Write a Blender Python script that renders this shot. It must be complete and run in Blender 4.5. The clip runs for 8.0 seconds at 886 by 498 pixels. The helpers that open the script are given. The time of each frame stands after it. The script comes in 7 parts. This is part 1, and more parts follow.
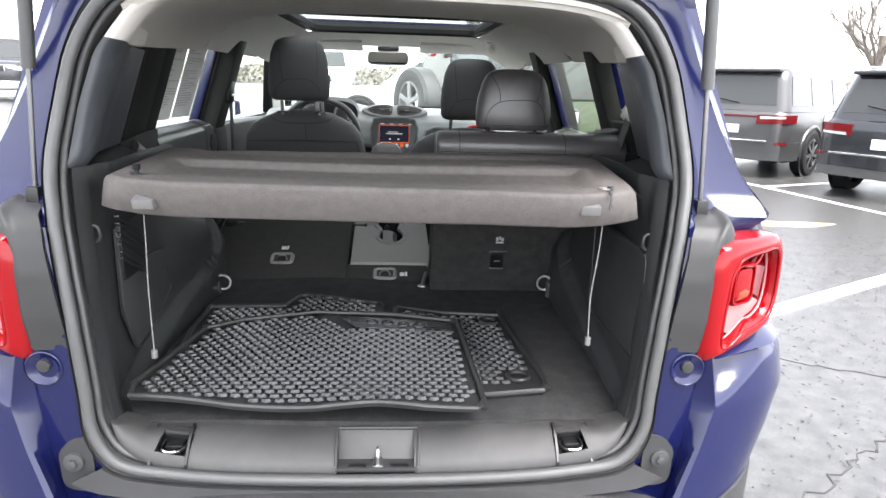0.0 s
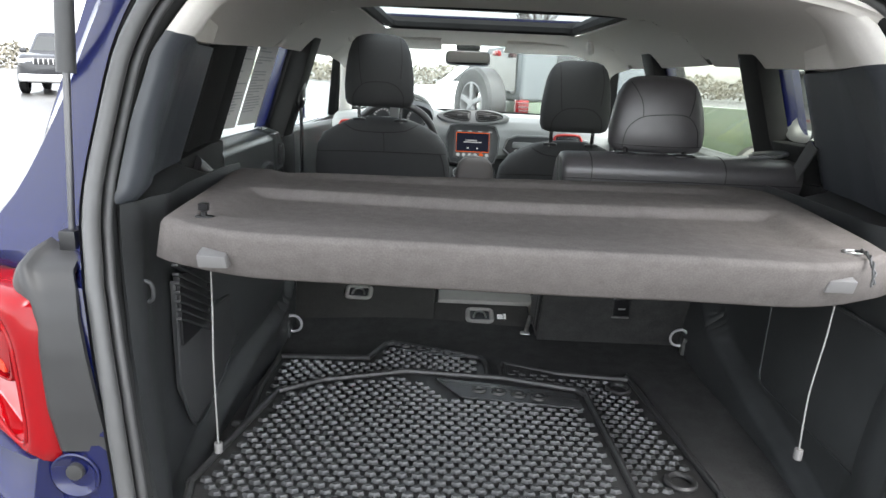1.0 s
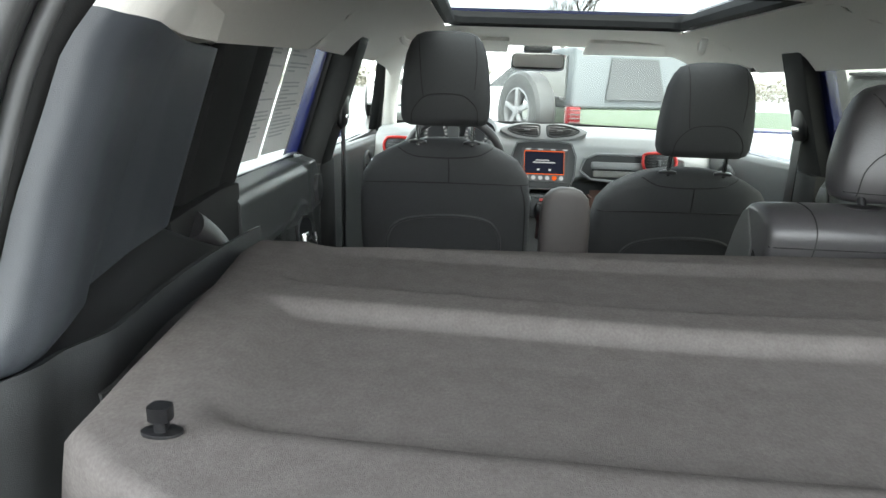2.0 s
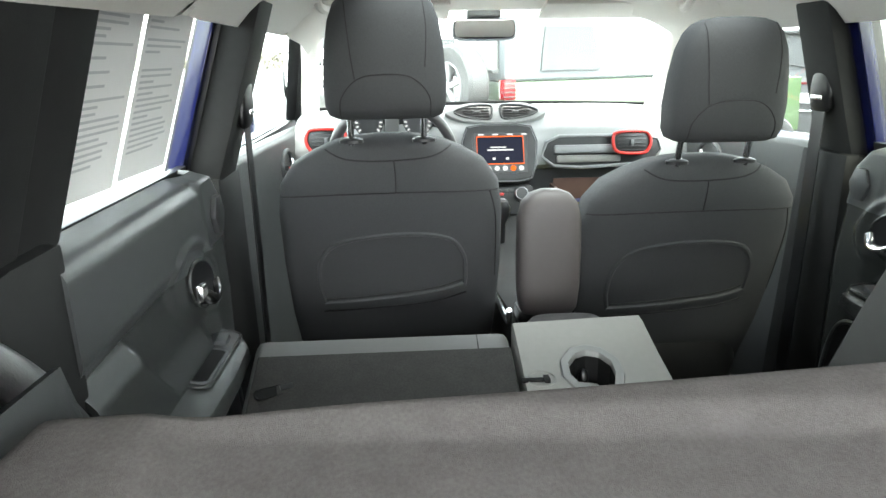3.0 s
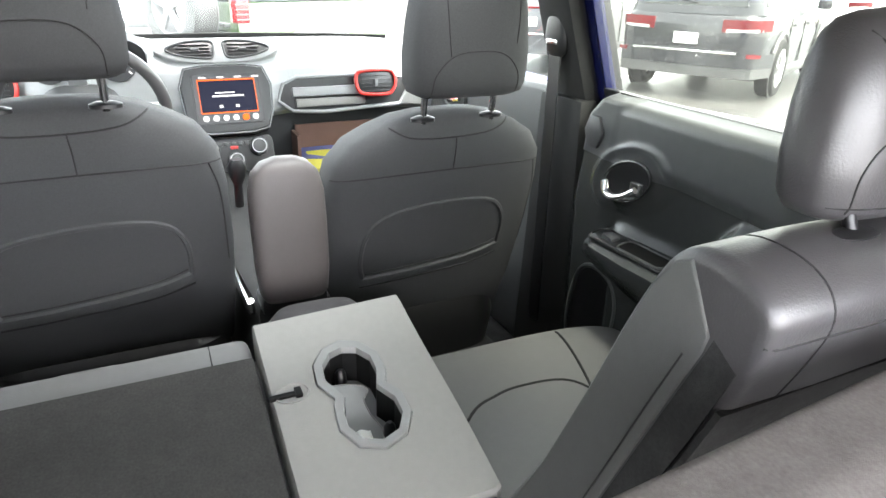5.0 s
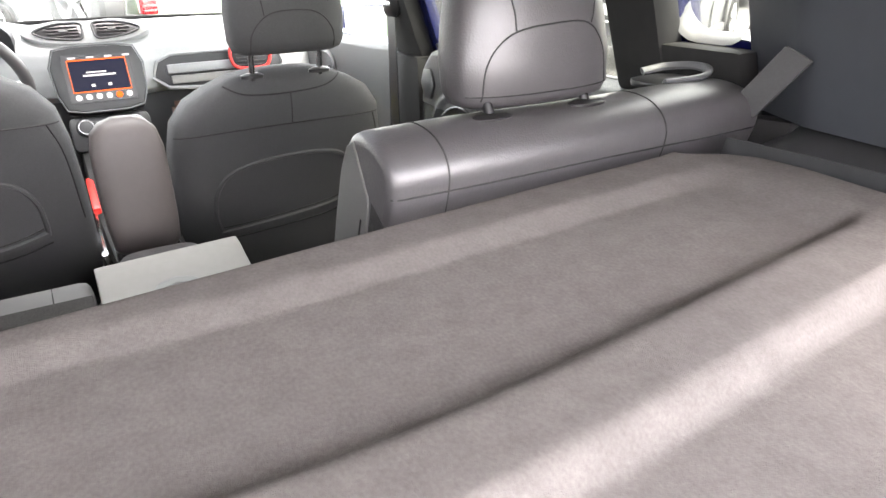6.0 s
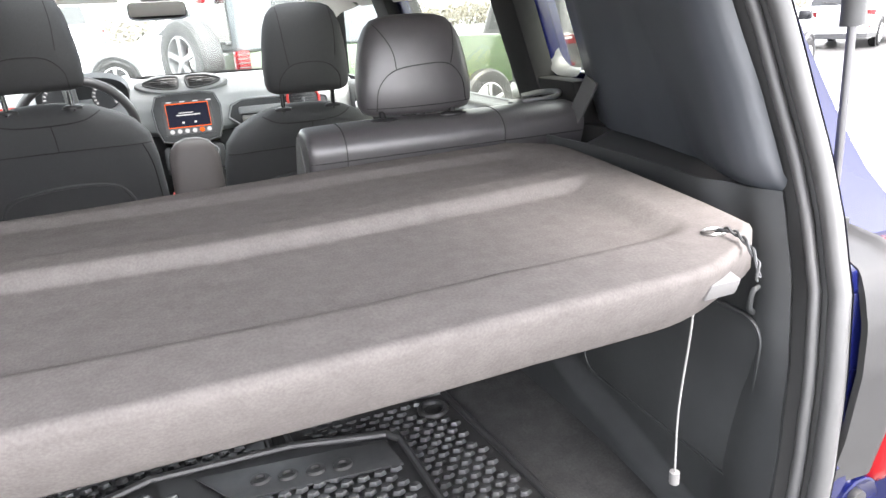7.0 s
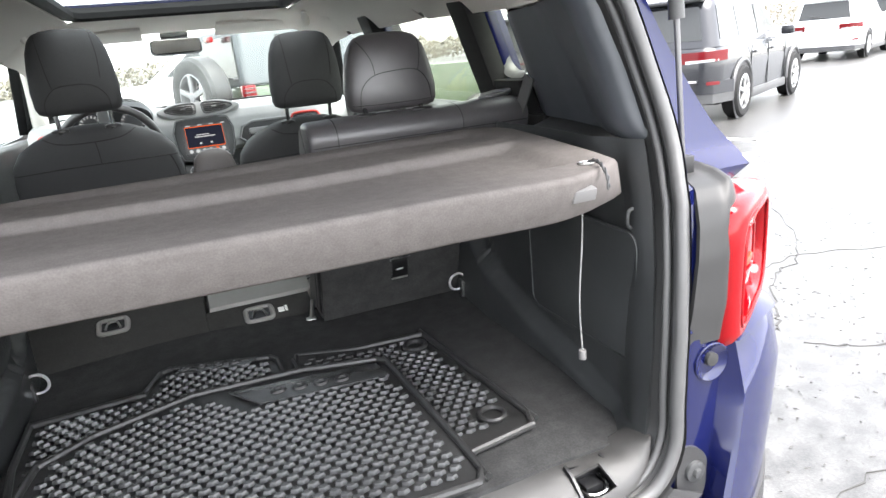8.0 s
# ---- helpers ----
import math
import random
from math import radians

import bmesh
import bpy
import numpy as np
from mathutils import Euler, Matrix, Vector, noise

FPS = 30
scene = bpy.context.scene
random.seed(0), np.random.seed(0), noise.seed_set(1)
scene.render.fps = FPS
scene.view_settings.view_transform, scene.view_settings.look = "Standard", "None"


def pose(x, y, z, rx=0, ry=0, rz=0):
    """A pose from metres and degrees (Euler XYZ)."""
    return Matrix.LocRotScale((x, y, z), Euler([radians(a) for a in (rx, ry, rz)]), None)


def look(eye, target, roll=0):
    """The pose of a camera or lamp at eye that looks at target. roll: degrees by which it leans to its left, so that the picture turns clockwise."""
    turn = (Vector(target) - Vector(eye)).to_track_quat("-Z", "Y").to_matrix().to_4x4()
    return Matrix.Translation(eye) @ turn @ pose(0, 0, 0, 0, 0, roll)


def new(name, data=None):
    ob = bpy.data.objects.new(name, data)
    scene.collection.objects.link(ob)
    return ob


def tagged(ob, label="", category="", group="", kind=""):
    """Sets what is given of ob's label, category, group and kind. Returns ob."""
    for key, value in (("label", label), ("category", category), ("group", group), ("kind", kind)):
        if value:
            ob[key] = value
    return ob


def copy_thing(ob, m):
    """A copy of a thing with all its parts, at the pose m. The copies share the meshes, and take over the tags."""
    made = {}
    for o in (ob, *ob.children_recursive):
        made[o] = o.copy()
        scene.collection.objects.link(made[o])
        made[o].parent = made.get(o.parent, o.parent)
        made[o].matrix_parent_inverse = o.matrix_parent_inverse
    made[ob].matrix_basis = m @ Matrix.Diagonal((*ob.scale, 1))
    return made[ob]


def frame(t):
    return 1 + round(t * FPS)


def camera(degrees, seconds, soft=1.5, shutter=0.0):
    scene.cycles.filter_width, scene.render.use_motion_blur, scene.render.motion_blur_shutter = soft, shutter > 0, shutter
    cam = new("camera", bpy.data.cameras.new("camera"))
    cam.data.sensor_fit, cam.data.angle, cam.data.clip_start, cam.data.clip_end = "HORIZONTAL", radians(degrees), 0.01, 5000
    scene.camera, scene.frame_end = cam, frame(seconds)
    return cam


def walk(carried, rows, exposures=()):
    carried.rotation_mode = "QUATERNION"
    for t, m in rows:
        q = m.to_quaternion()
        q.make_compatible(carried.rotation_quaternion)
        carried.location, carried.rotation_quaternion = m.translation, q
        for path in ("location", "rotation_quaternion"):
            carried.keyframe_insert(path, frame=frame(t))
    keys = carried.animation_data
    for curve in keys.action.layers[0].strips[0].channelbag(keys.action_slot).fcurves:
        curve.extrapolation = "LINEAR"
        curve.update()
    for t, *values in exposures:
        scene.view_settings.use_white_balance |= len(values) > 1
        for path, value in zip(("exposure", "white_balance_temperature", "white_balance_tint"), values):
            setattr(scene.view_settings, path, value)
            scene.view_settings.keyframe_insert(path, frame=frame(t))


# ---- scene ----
from mathutils.bvhtree import BVHTree


cam = camera(69.0, 8.0)
PATH = [
    (0, (0.044, -1.195, 1.429), (0.175, 0.735, 0.923), 1.8),
    (0.5, (0.036, -1.113, 1.422), (0.151, 0.823, 0.933), 2.9),
    (1, (-0.119, -0.827, 1.442), (-0.121, 1.106, 0.927), 2.5),
    (1.5, (-0.224, -0.552, 1.454), (-0.296, 1.384, 0.960), 2.2),
    (1.7, (-0.243, -0.433, 1.449), (-0.337, 1.502, 0.950), 1.9),
    (2.8, (-0.331, 0.052, 1.45), (-0.342, 1.977, 0.908), -0.1),
    (3, (-0.331, 0.161, 1.446), (-0.218, 2.075, 0.877), -0.8),
    (3.5, (-0.332, 0.293, 1.461), (0.028, 2.151, 0.814), -0.5),
    (4, (-0.316, 0.366, 1.475), (0.239, 2.151, 0.764), -0.0),
    (4.2, (-0.306, 0.378, 1.481), (0.287, 2.146, 0.757), -0.3),
    (5.3, (-0.212, 0.324, 1.485), (0.641, 1.947, 0.686), 1.3),
    (5.5, (-0.186, 0.278, 1.469), (0.693, 1.887, 0.672), 0.6),
    (5.7, (-0.155, 0.214, 1.455), (0.734, 1.808, 0.638), -0.2),
    (6, (-0.102, 0.094, 1.447), (0.803, 1.676, 0.623), -1.1),
    (6.3, (-0.067, -0.104, 1.454), (0.805, 1.486, 0.611), -1.6),
    (6.5, (-0.061, -0.254, 1.456), (0.767, 1.381, 0.664), -1.4),
    (6.7, (-0.048, -0.332, 1.455), (0.704, 1.357, 0.692), -1.2),
    (7, (-0.053, -0.445, 1.46), (0.642, 1.303, 0.779), -3.2),
    (7.5, (-0.1, -0.608, 1.433), (0.556, 1.177, 0.813), -6.0),
    (8, (-0.114, -0.778, 1.419), (0.572, 1.004, 0.825), -5.7),
]
EXPOSURES = [(0.0, 3.02, 6500, 12), (0.6, 3.0, 6500, 12), (1.0, 2.84, 6450, 9), (1.5, 2.78, 6450, 7), (1.7, 2.88, 6450, 6), (2.8, 4.02, 6500, 4), (3.0, 4.22, 6500, 5), (3.5, 4.64, 6500, 7), (4.2, 4.88, 6500, 9), (5.5, 4.63, 6700, 15), (6.0, 4.7, 6850, 18), (6.5, 4.34, 6800, 17), (7.0, 3.9, 6600, 14), (8.0, 3.36, 6550, 11)]
walk(cam, [(t, look(eye, target, roll)) for t, eye, target, roll in PATH], EXPOSURES)

# ---- overcast daylight ----
SUN_ELEV, SUN_ROT = 66.0, 155.0
world = bpy.data.worlds.new("overcast_sky")
scene.world = world
world.use_nodes = True
wn = world.node_tree
wn.nodes.clear()
sky = wn.nodes.new("ShaderNodeTexSky")
sky.sky_type = "NISHITA"
sky.sun_disc = False
sky.sun_elevation, sky.sun_rotation = radians(SUN_ELEV), radians(SUN_ROT)
sky.dust_density, sky.air_density = 2.0, 1.0
wash = wn.nodes.new("ShaderNodeHueSaturation")
wash.inputs["Saturation"].default_value = 0.22
back = wn.nodes.new("ShaderNodeBackground")
back.inputs["Strength"].default_value = 0.15
wout = wn.nodes.new("ShaderNodeOutputWorld")
wn.links.new(sky.outputs[0], wash.inputs["Color"])
wn.links.new(wash.outputs[0], back.inputs["Color"])
wn.links.new(back.outputs[0], wout.inputs["Surface"])
sun_data = bpy.data.lights.new("sun", "SUN")
sun_data.energy, sun_data.angle, sun_data.color = 1.3, radians(45), (1.0, 0.98, 0.95)
sun = new("sun", sun_data)
sun.matrix_world = look((1.5, -3.2, 8), (0, 0, 0))

# ---- materials ----


def mat(name, col, rough=0.5, metal=0.0, var=0.15, scale=30.0, bump=0.15, bscale=600.0, coat=0.0, spec=0.5, stain=0.0, stretch=None, sheen=0.0):
    m = bpy.data.materials.new(name)
    m.use_nodes = True
    nt = m.node_tree
    bs = nt.nodes["Principled BSDF"]
    bs.inputs["Roughness"].default_value = rough
    bs.inputs["Metallic"].default_value = metal
    bs.inputs["Coat Weight"].default_value = coat
    bs.inputs["Coat Roughness"].default_value = 0.05
    bs.inputs["Specular IOR Level"].default_value = spec
    bs.inputs["Sheen Weight"].default_value = sheen
    tc = nt.nodes.new("ShaderNodeTexCoord")
    src = tc.outputs["Object"]
    if stretch:
        mp = nt.nodes.new("ShaderNodeMapping")
        mp.inputs["Scale"].default_value = stretch
        nt.links.new(src, mp.inputs[0])
        src = mp.outputs[0]
    n1 = nt.nodes.new("ShaderNodeTexNoise")
    n1.inputs["Scale"].default_value = scale
    n1.inputs["Detail"].default_value = 5
    nt.links.new(src, n1.inputs["Vector"])
    mix = nt.nodes.new("ShaderNodeMix")
    mix.data_type = "RGBA"
    mix.inputs[6].default_value = (*[c * (1 - var) for c in col], 1)
    mix.inputs[7].default_value = (*[min(1, c * (1 + var)) for c in col], 1)
    nt.links.new(n1.outputs["Fac"], mix.inputs[0])
    out = mix.outputs[2]
    if stain:
        n3 = nt.nodes.new("ShaderNodeTexNoise")
        n3.inputs["Scale"].default_value = scale / 9
        n3.inputs["Detail"].default_value = 3
        nt.links.new(tc.outputs["Object"], n3.inputs["Vector"])
        rp = nt.nodes.new("ShaderNodeMapRange")
        rp.inputs[1].default_value, rp.inputs[2].default_value = 0.35, 0.7
        rp.inputs[3].default_value, rp.inputs[4].default_value = 1 - stain, 1 + stain * 0.4
        nt.links.new(n3.outputs["Fac"], rp.inputs[0])
        hv = nt.nodes.new("ShaderNodeHueSaturation")
        nt.links.new(rp.outputs[0], hv.inputs["Value"])
        nt.links.new(out, hv.inputs["Color"])
        out = hv.outputs[0]
    nt.links.new(out, bs.inputs["Base Color"])
    if bump:
        n2 = nt.nodes.new("ShaderNodeTexNoise")
        n2.inputs["Scale"].default_value = bscale
        n2.inputs["Detail"].default_value = 2
        nt.links.new(src, n2.inputs["Vector"])
        bp = nt.nodes.new("ShaderNodeBump")
        bp.inputs["Strength"].default_value = bump
        bp.inputs["Distance"].default_value = 0.001
        nt.links.new(n2.outputs["Fac"], bp.inputs["Height"])
        nt.links.new(bp.outputs[0], bs.inputs["Normal"])
    return m


def glass(name, tint=(0.9, 0.95, 0.93), gloss=0.06, rough=0.0, film=0.0):
    m = bpy.data.materials.new(name)
    m.use_nodes = True
    nt = m.node_tree
    nt.nodes.clear()
    tr = nt.nodes.new("ShaderNodeBsdfTransparent")
    tr.inputs[0].default_value = (*tint, 1)
    gl = nt.nodes.new("ShaderNodeBsdfGlossy")
    gl.inputs["Roughness"].default_value = rough
    mx = nt.nodes.new("ShaderNodeMixShader")
    mx.inputs[0].default_value = gloss
    o = nt.nodes.new("ShaderNodeOutputMaterial")
    nt.links.new(tr.outputs[0], mx.inputs[1])
    nt.links.new(gl.outputs[0], mx.inputs[2])
    if film:
        # a thin film of water and dirt scatters part of the light
        tl = nt.nodes.new("ShaderNodeBsdfTranslucent")
        tl.inputs[0].default_value = (0.85, 0.86, 0.84, 1)
        nz = nt.nodes.new("ShaderNodeTexNoise")
        nz.inputs["Scale"].default_value = 90
        nz.inputs["Detail"].default_value = 4
        mr = nt.nodes.new("ShaderNodeMapRange")
        mr.inputs[1].default_value, mr.inputs[2].default_value = 0.3, 0.7
        mr.inputs[3].default_value, mr.inputs[4].default_value = film * 0.6, film * 1.4
        nt.links.new(nz.outputs["Fac"], mr.inputs[0])
        m2 = nt.nodes.new("ShaderNodeMixShader")
        nt.links.new(mr.outputs[0], m2.inputs[0])
        nt.links.new(mx.outputs[0], m2.inputs[1])
        nt.links.new(tl.outputs[0], m2.inputs[2])
        nt.links.new(m2.outputs[0], o.inputs[0])
    else:
        nt.links.new(mx.outputs[0], o.inputs[0])
    return m


def glow(name, col, strength):
    m = bpy.data.materials.new(name)
    m.use_nodes = True
    bs = m.node_tree.nodes["Principled BSDF"]
    bs.inputs["Base Color"].default_value = (*[c * 0.05 for c in col], 1)
    bs.inputs["Emission Color"].default_value = (*col, 1)
    bs.inputs["Emission Strength"].default_value = strength
    bs.inputs["Roughness"].default_value = 0.5
    bs.inputs["Specular IOR Level"].default_value = 0.1
    return m


CARPET = mat("black_carpet", (0.040, 0.040, 0.040), 0.95, var=0.5, scale=260, bump=0.9, bscale=900, stain=0.25, spec=0.2)
SEATCARPET = mat("seat_back_carpet", (0.046, 0.045, 0.043), 0.95, var=0.45, scale=300, bump=0.8, bscale=900, stain=0.1, spec=0.2)
FELT = mat("brown_grey_felt", (0.138, 0.126, 0.120), 1.0, var=0.28, scale=420, bump=0.6, bscale=1500, stain=0.10, spec=0.0, stretch=(1, 0.7, 1))
# lighter than the door plastic: the shoulder's light is put into the colour
SHOULDERPL = mat("lightened_door_plastic", (0.068, 0.071, 0.071), 0.30, var=0.1, scale=50, bump=0.35, bscale=1000)
DPILLAR = mat("pillar_plastic", (0.056, 0.061, 0.069), 0.34, var=0.1, scale=40, bump=0.25, bscale=1200)
# chrome kept half metallic: its pale diffuse part stands in for bright reflections
PALECHROME = mat("chrome_with_diffuse_shine", (0.72, 0.72, 0.73), 0.22, metal=0.55, var=0.03, bump=0.0)
CARGOPL = mat("cargo_side_plastic", (0.034, 0.036, 0.037), 0.40, var=0.15, scale=50, bump=0.3, bscale=1200, stain=0.25, spec=0.4)
PLASTIC = mat("charcoal_plastic", (0.092, 0.094, 0.097), 0.34, var=0.08, scale=60, bump=0.25, bscale=1400)
DOORPL = mat("door_trim_plastic", (0.046, 0.049, 0.048), 0.27, var=0.08, scale=60, bump=0.3, bscale=1100, spec=0.65)
# door plastic made lighter: light from the windscreen is put into the colour
FRONTPL = mat("lit_door_plastic", (0.062, 0.064, 0.064), 0.42, var=0.06, scale=60, bump=0.3, bscale=1100)
DARKPL = mat("dark_plastic", (0.046, 0.047, 0.048), 0.42, var=0.1, scale=60, bump=0.25, bscale=1400, stain=0.12)
SILLPL = mat("grey_sill_plastic", (0.042, 0.041, 0.040), 0.48, var=0.14, scale=45, bump=0.3, bscale=1200, stain=0.3)
BUMPERPL = mat("unpainted_bumper_plastic", (0.036, 0.036, 0.037), 0.55, var=0.12, scale=40, bump=0.35, bscale=1300, stain=0.2, spec=0.35)
JAMBPL = mat("grey_jamb_coating", (0.033, 0.033, 0.033), 0.42, var=0.1, scale=25, bump=0.1, bscale=600, stain=0.2, spec=0.25)
BLACKPL = mat("black_plastic", (0.009, 0.009, 0.010), 0.35, var=0.1, scale=60, bump=0.1)
RUBBER = mat("black_rubber", (0.030, 0.030, 0.030), 0.42, var=0.2, scale=80, bump=0.2, bscale=900, stain=0.3)
TYRE = mat("tyre_rubber", (0.014, 0.014, 0.014), 0.75, var=0.3, scale=60, bump=0.3, bscale=300, spec=0.2)
SIDEVINYL = mat("seat_side_vinyl", (0.088, 0.088, 0.085), 0.7, var=0.1, scale=60, bump=0.35, bscale=900)
CUPRIM = mat("cup_rim_plastic", (0.20, 0.20, 0.195), 0.35, var=0.05, scale=60, bump=0.1)
CUPBLK = mat("cup_liner_rubber", (0.007, 0.007, 0.007), 0.55, var=0.1, scale=60, bump=0.1, spec=0.15)
MATTEPL = mat("matt_black_plastic", (0.020, 0.020, 0.020), 0.65, var=0.15, scale=60, bump=0.2, stain=0.2, spec=0.2)
SEALM = mat("seal_rubber", (0.068, 0.068, 0.068), 0.42, var=0.15, scale=40, bump=0.1)
TREAD = mat("mat_tread_rubber", (0.045, 0.046, 0.047), 0.26, var=0.25, scale=90, bump=0.1)
BLUE = mat("blue_paint", (0.0040, 0.0058, 0.040), 0.16, metal=0.0, var=0.06, scale=500, bump=0.0, coat=0.35, spec=0.3)
BLUE.node_tree.nodes["Principled BSDF"].inputs["Coat IOR"].default_value = 1.5
LEATHER = mat("dark_leather", (0.056, 0.053, 0.055), 0.38, var=0.16, scale=40, bump=0.32, bscale=420, spec=0.72)
CLOTH = mat("charcoal_seat_cloth", (0.051, 0.052, 0.054), 0.75, var=0.22, scale=420, bump=0.55, bscale=900, spec=0.35)
PALELEA = mat("grey_vinyl", (0.225, 0.218, 0.205), 0.5, var=0.06, scale=80, bump=0.3, bscale=500)
CONSOLEM = mat("brown_grey_vinyl", (0.066, 0.057, 0.056), 0.5, var=0.06, scale=80, bump=0.35, bscale=480)
CLIPM = mat("clip_plastic", (0.15, 0.147, 0.145), 0.4, var=0.06, scale=60, bump=0.2)
BELTM = mat("grey_webbing", (0.07, 0.07, 0.07), 0.8, var=0.15, scale=300, bump=0.4, bscale=900)
DULLRIM = mat("dull_alloy", (0.22, 0.22, 0.225), 0.5, metal=0.3, var=0.1, bump=0.0)
CUSHION = mat("seat_cushion_vinyl", (0.125, 0.124, 0.120), 0.48, var=0.06, scale=80, bump=0.3, bscale=450)
THREAD = mat("seam_thread", (0.014, 0.014, 0.014), 0.8, bump=0)
HEADLIN = mat("headliner_cloth", (0.80, 0.77, 0.72), 0.95, var=0.05, scale=200, bump=0.3, bscale=900, spec=0.2)
DASH = mat("grey_dash_plastic", (0.25, 0.255, 0.255), 0.5, var=0.06, scale=80, bump=0.25, bscale=1100)
DASHDK = mat("dark_dash_plastic", (0.026, 0.027, 0.028), 0.42, var=0.08, scale=80, bump=0.2, bscale=1100)
REDTRIM = mat("red_trim", (0.50, 0.028, 0.022), 0.35, var=0.05, scale=40, bump=0.0)
SILVER = mat("silver_plastic", (0.5, 0.5, 0.5), 0.3, metal=0.8, var=0.05, bump=0.0)
CHROME = mat("chrome", (0.8, 0.8, 0.8), 0.12, metal=1.0, var=0.03, bump=0.0)
STEEL = mat("dull_steel", (0.45, 0.45, 0.44), 0.35, metal=1.0, var=0.15, scale=90, bump=0.1)
DARKRODM = mat("dark_steel_rod", (0.16, 0.16, 0.165), 0.3, metal=0.8, var=0.1, bump=0.0)
CORD = mat("pale_cord", (0.20, 0.197, 0.19), 0.8, var=0.15, scale=300, bump=0.4)
REDLENS = mat("red_lens", (0.19, 0.0010, 0.003), 0.06, var=0.05, scale=20, bump=0.0, spec=0.3)
DEEPRED = mat("deep_red_lens", (0.12, 0.0006, 0.002), 0.06, var=0.05, scale=20, bump=0.0, spec=0.2)
PINKLENS = mat("clear_pink_lens", (0.42, 0.16, 0.16), 0.1, var=0.05, scale=20, bump=0.0, spec=0.5)
SMOKELENS = mat("smoked_lens", (0.16, 0.06, 0.065), 0.12, var=0.1, scale=30, bump=0.0, spec=0.4)
AMBER = mat("amber_bulb", (0.42, 0.035, 0.012), 0.2, var=0.05, bump=0.0)
PAPER = mat("white_paper", (0.78, 0.77, 0.76), 0.8, var=0.03, scale=10, bump=0.0)
PRINT = mat("grey_print", (0.52, 0.52, 0.53), 0.8, var=0.05, bump=0.0)
CLEAR = glass("clear_glass", (0.93, 0.96, 0.94), 0.05, film=0.0)
TINTED = glass("tinted_glass", (0.72, 0.74, 0.69), 0.06, film=0.006)
ROOFGL = glass("sunroof_glass", (0.52, 0.54, 0.54), 0.06)
WATER = mat("water_drop", (0.9, 0.9, 0.9), 0.02, var=0.0, bump=0.0)
WATER.node_tree.nodes["Principled BSDF"].inputs["Transmission Weight"].default_value = 1.0
MIRROR = mat("mirror_silver", (0.8, 0.8, 0.8), 0.02, metal=1.0, var=0.0, bump=0.0)

# ---- mesh helpers ----


def finish(bm, name, material, parent=None, label="", sharp=38.0, smooth=True):
    bmesh.ops.recalc_face_normals(bm, faces=bm.faces)
    lim = radians(sharp)
    for f in bm.faces:
        f.smooth = smooth
    for e in bm.edges:
        if len(e.link_faces) == 2 and e.calc_face_angle(0.0) > lim:
            e.smooth = False
    me = bpy.data.meshes.new(name)
    bm.to_mesh(me)
    bm.free()
    me.materials.append(material)
    ob = new(name, me)
    if parent is not None:
        ob.parent = parent
        w = Matrix.Identity(4)
        p = parent
        chain = []
        while p is not None:
            chain.append(p)
            p = p.parent
        for q in reversed(chain):
            w = w @ q.matrix_parent_inverse @ q.matrix_basis
        ob.matrix_parent_inverse = w.inverted()
    if label:
        ob["label"] = label
    return ob


def part(name, bm, material, parent, label="", sharp=38.0):
    return finish(bm, name, material, parent, label, sharp)


def thing(name, base, label, category, group="", kind=""):
    e = new(name)
    e.empty_display_size = 0.1
    e.matrix_basis = Matrix.Translation(base)
    return tagged(e, label, category, group, kind)


def loft(rings, closed=True, cap=True):
    bm = bmesh.new()
    vs = [[bm.verts.new(p) for p in r] for r in rings]
    n = len(vs[0])
    for a, b in zip(vs, vs[1:]):
        for i in range(n if closed else n - 1):
            j = (i + 1) % n
            bm.faces.new((a[i], a[j], b[j], b[i]))
    if cap and closed:
        bm.faces.new(vs[0][::-1])
        bm.faces.new(vs[-1])
    return bm


def ring(cx, cy, a, b, z, n=28, e=3.2):
    out = []
    for i in range(n):
        t = 2 * math.pi * i / n
        c, s = math.cos(t), math.sin(t)
        out.append((cx + a * math.copysign(abs(c) ** (2 / e), c), cy + b * math.copysign(abs(s) ** (2 / e), s), z))
    return out


def pad(rows, n=28, e=3.2):
    """A soft closed form from rows of z, centre x, centre y, half width, half depth."""
    return loft([ring(cx, cy, a, b, z, n, e) for z, cx, cy, a, b in rows])


def spline(pts, k=6, closed=False):
    P = [Vector(p) for p in pts]
    n = len(P)
    out = []
    for i in range(n if closed else n - 1):
        p0, p1, p2, p3 = (P[(i - 1) % n], P[i], P[(i + 1) % n], P[(i + 2) % n]) if closed else (P[max(i - 1, 0)], P[i], P[i + 1], P[min(i + 2, n - 1)])
        for j in range(k):
            t = j / k
            out.append(0.5 * ((2 * p1) + (p2 - p0) * t + (2 * p0 - 5 * p1 + 4 * p2 - p3) * t * t + (3 * p1 - p0 - 3 * p2 + p3) * t ** 3))
    if not closed:
        out.append(P[-1])
    return out


def tube(pts, r, n=8, closed=False, flat=1.0):
    P = [Vector(p) for p in pts]
    m = len(P)
    rings = []
    nrm = None
    for i in range(m):
        if closed:
            t = (P[(i + 1) % m] - P[i - 1]).normalized()
        else:
            t = (P[min(i + 1, m - 1)] - P[max(i - 1, 0)]).normalized()
        if nrm is None:
            nrm = t.orthogonal().normalized()
        nrm = (nrm - t * nrm.dot(t)).normalized()
        bi = t.cross(nrm)
        rings.append([P[i] + (nrm * math.cos(2 * math.pi * k / n) * flat + bi * math.sin(2 * math.pi * k / n)) * r for k in range(n)])
    if closed:
        rings.append(rings[0])
        bm = loft(rings, cap=False)
        bmesh.ops.remove_doubles(bm, verts=bm.verts, dist=1e-6)
        return bm
    return loft(rings)


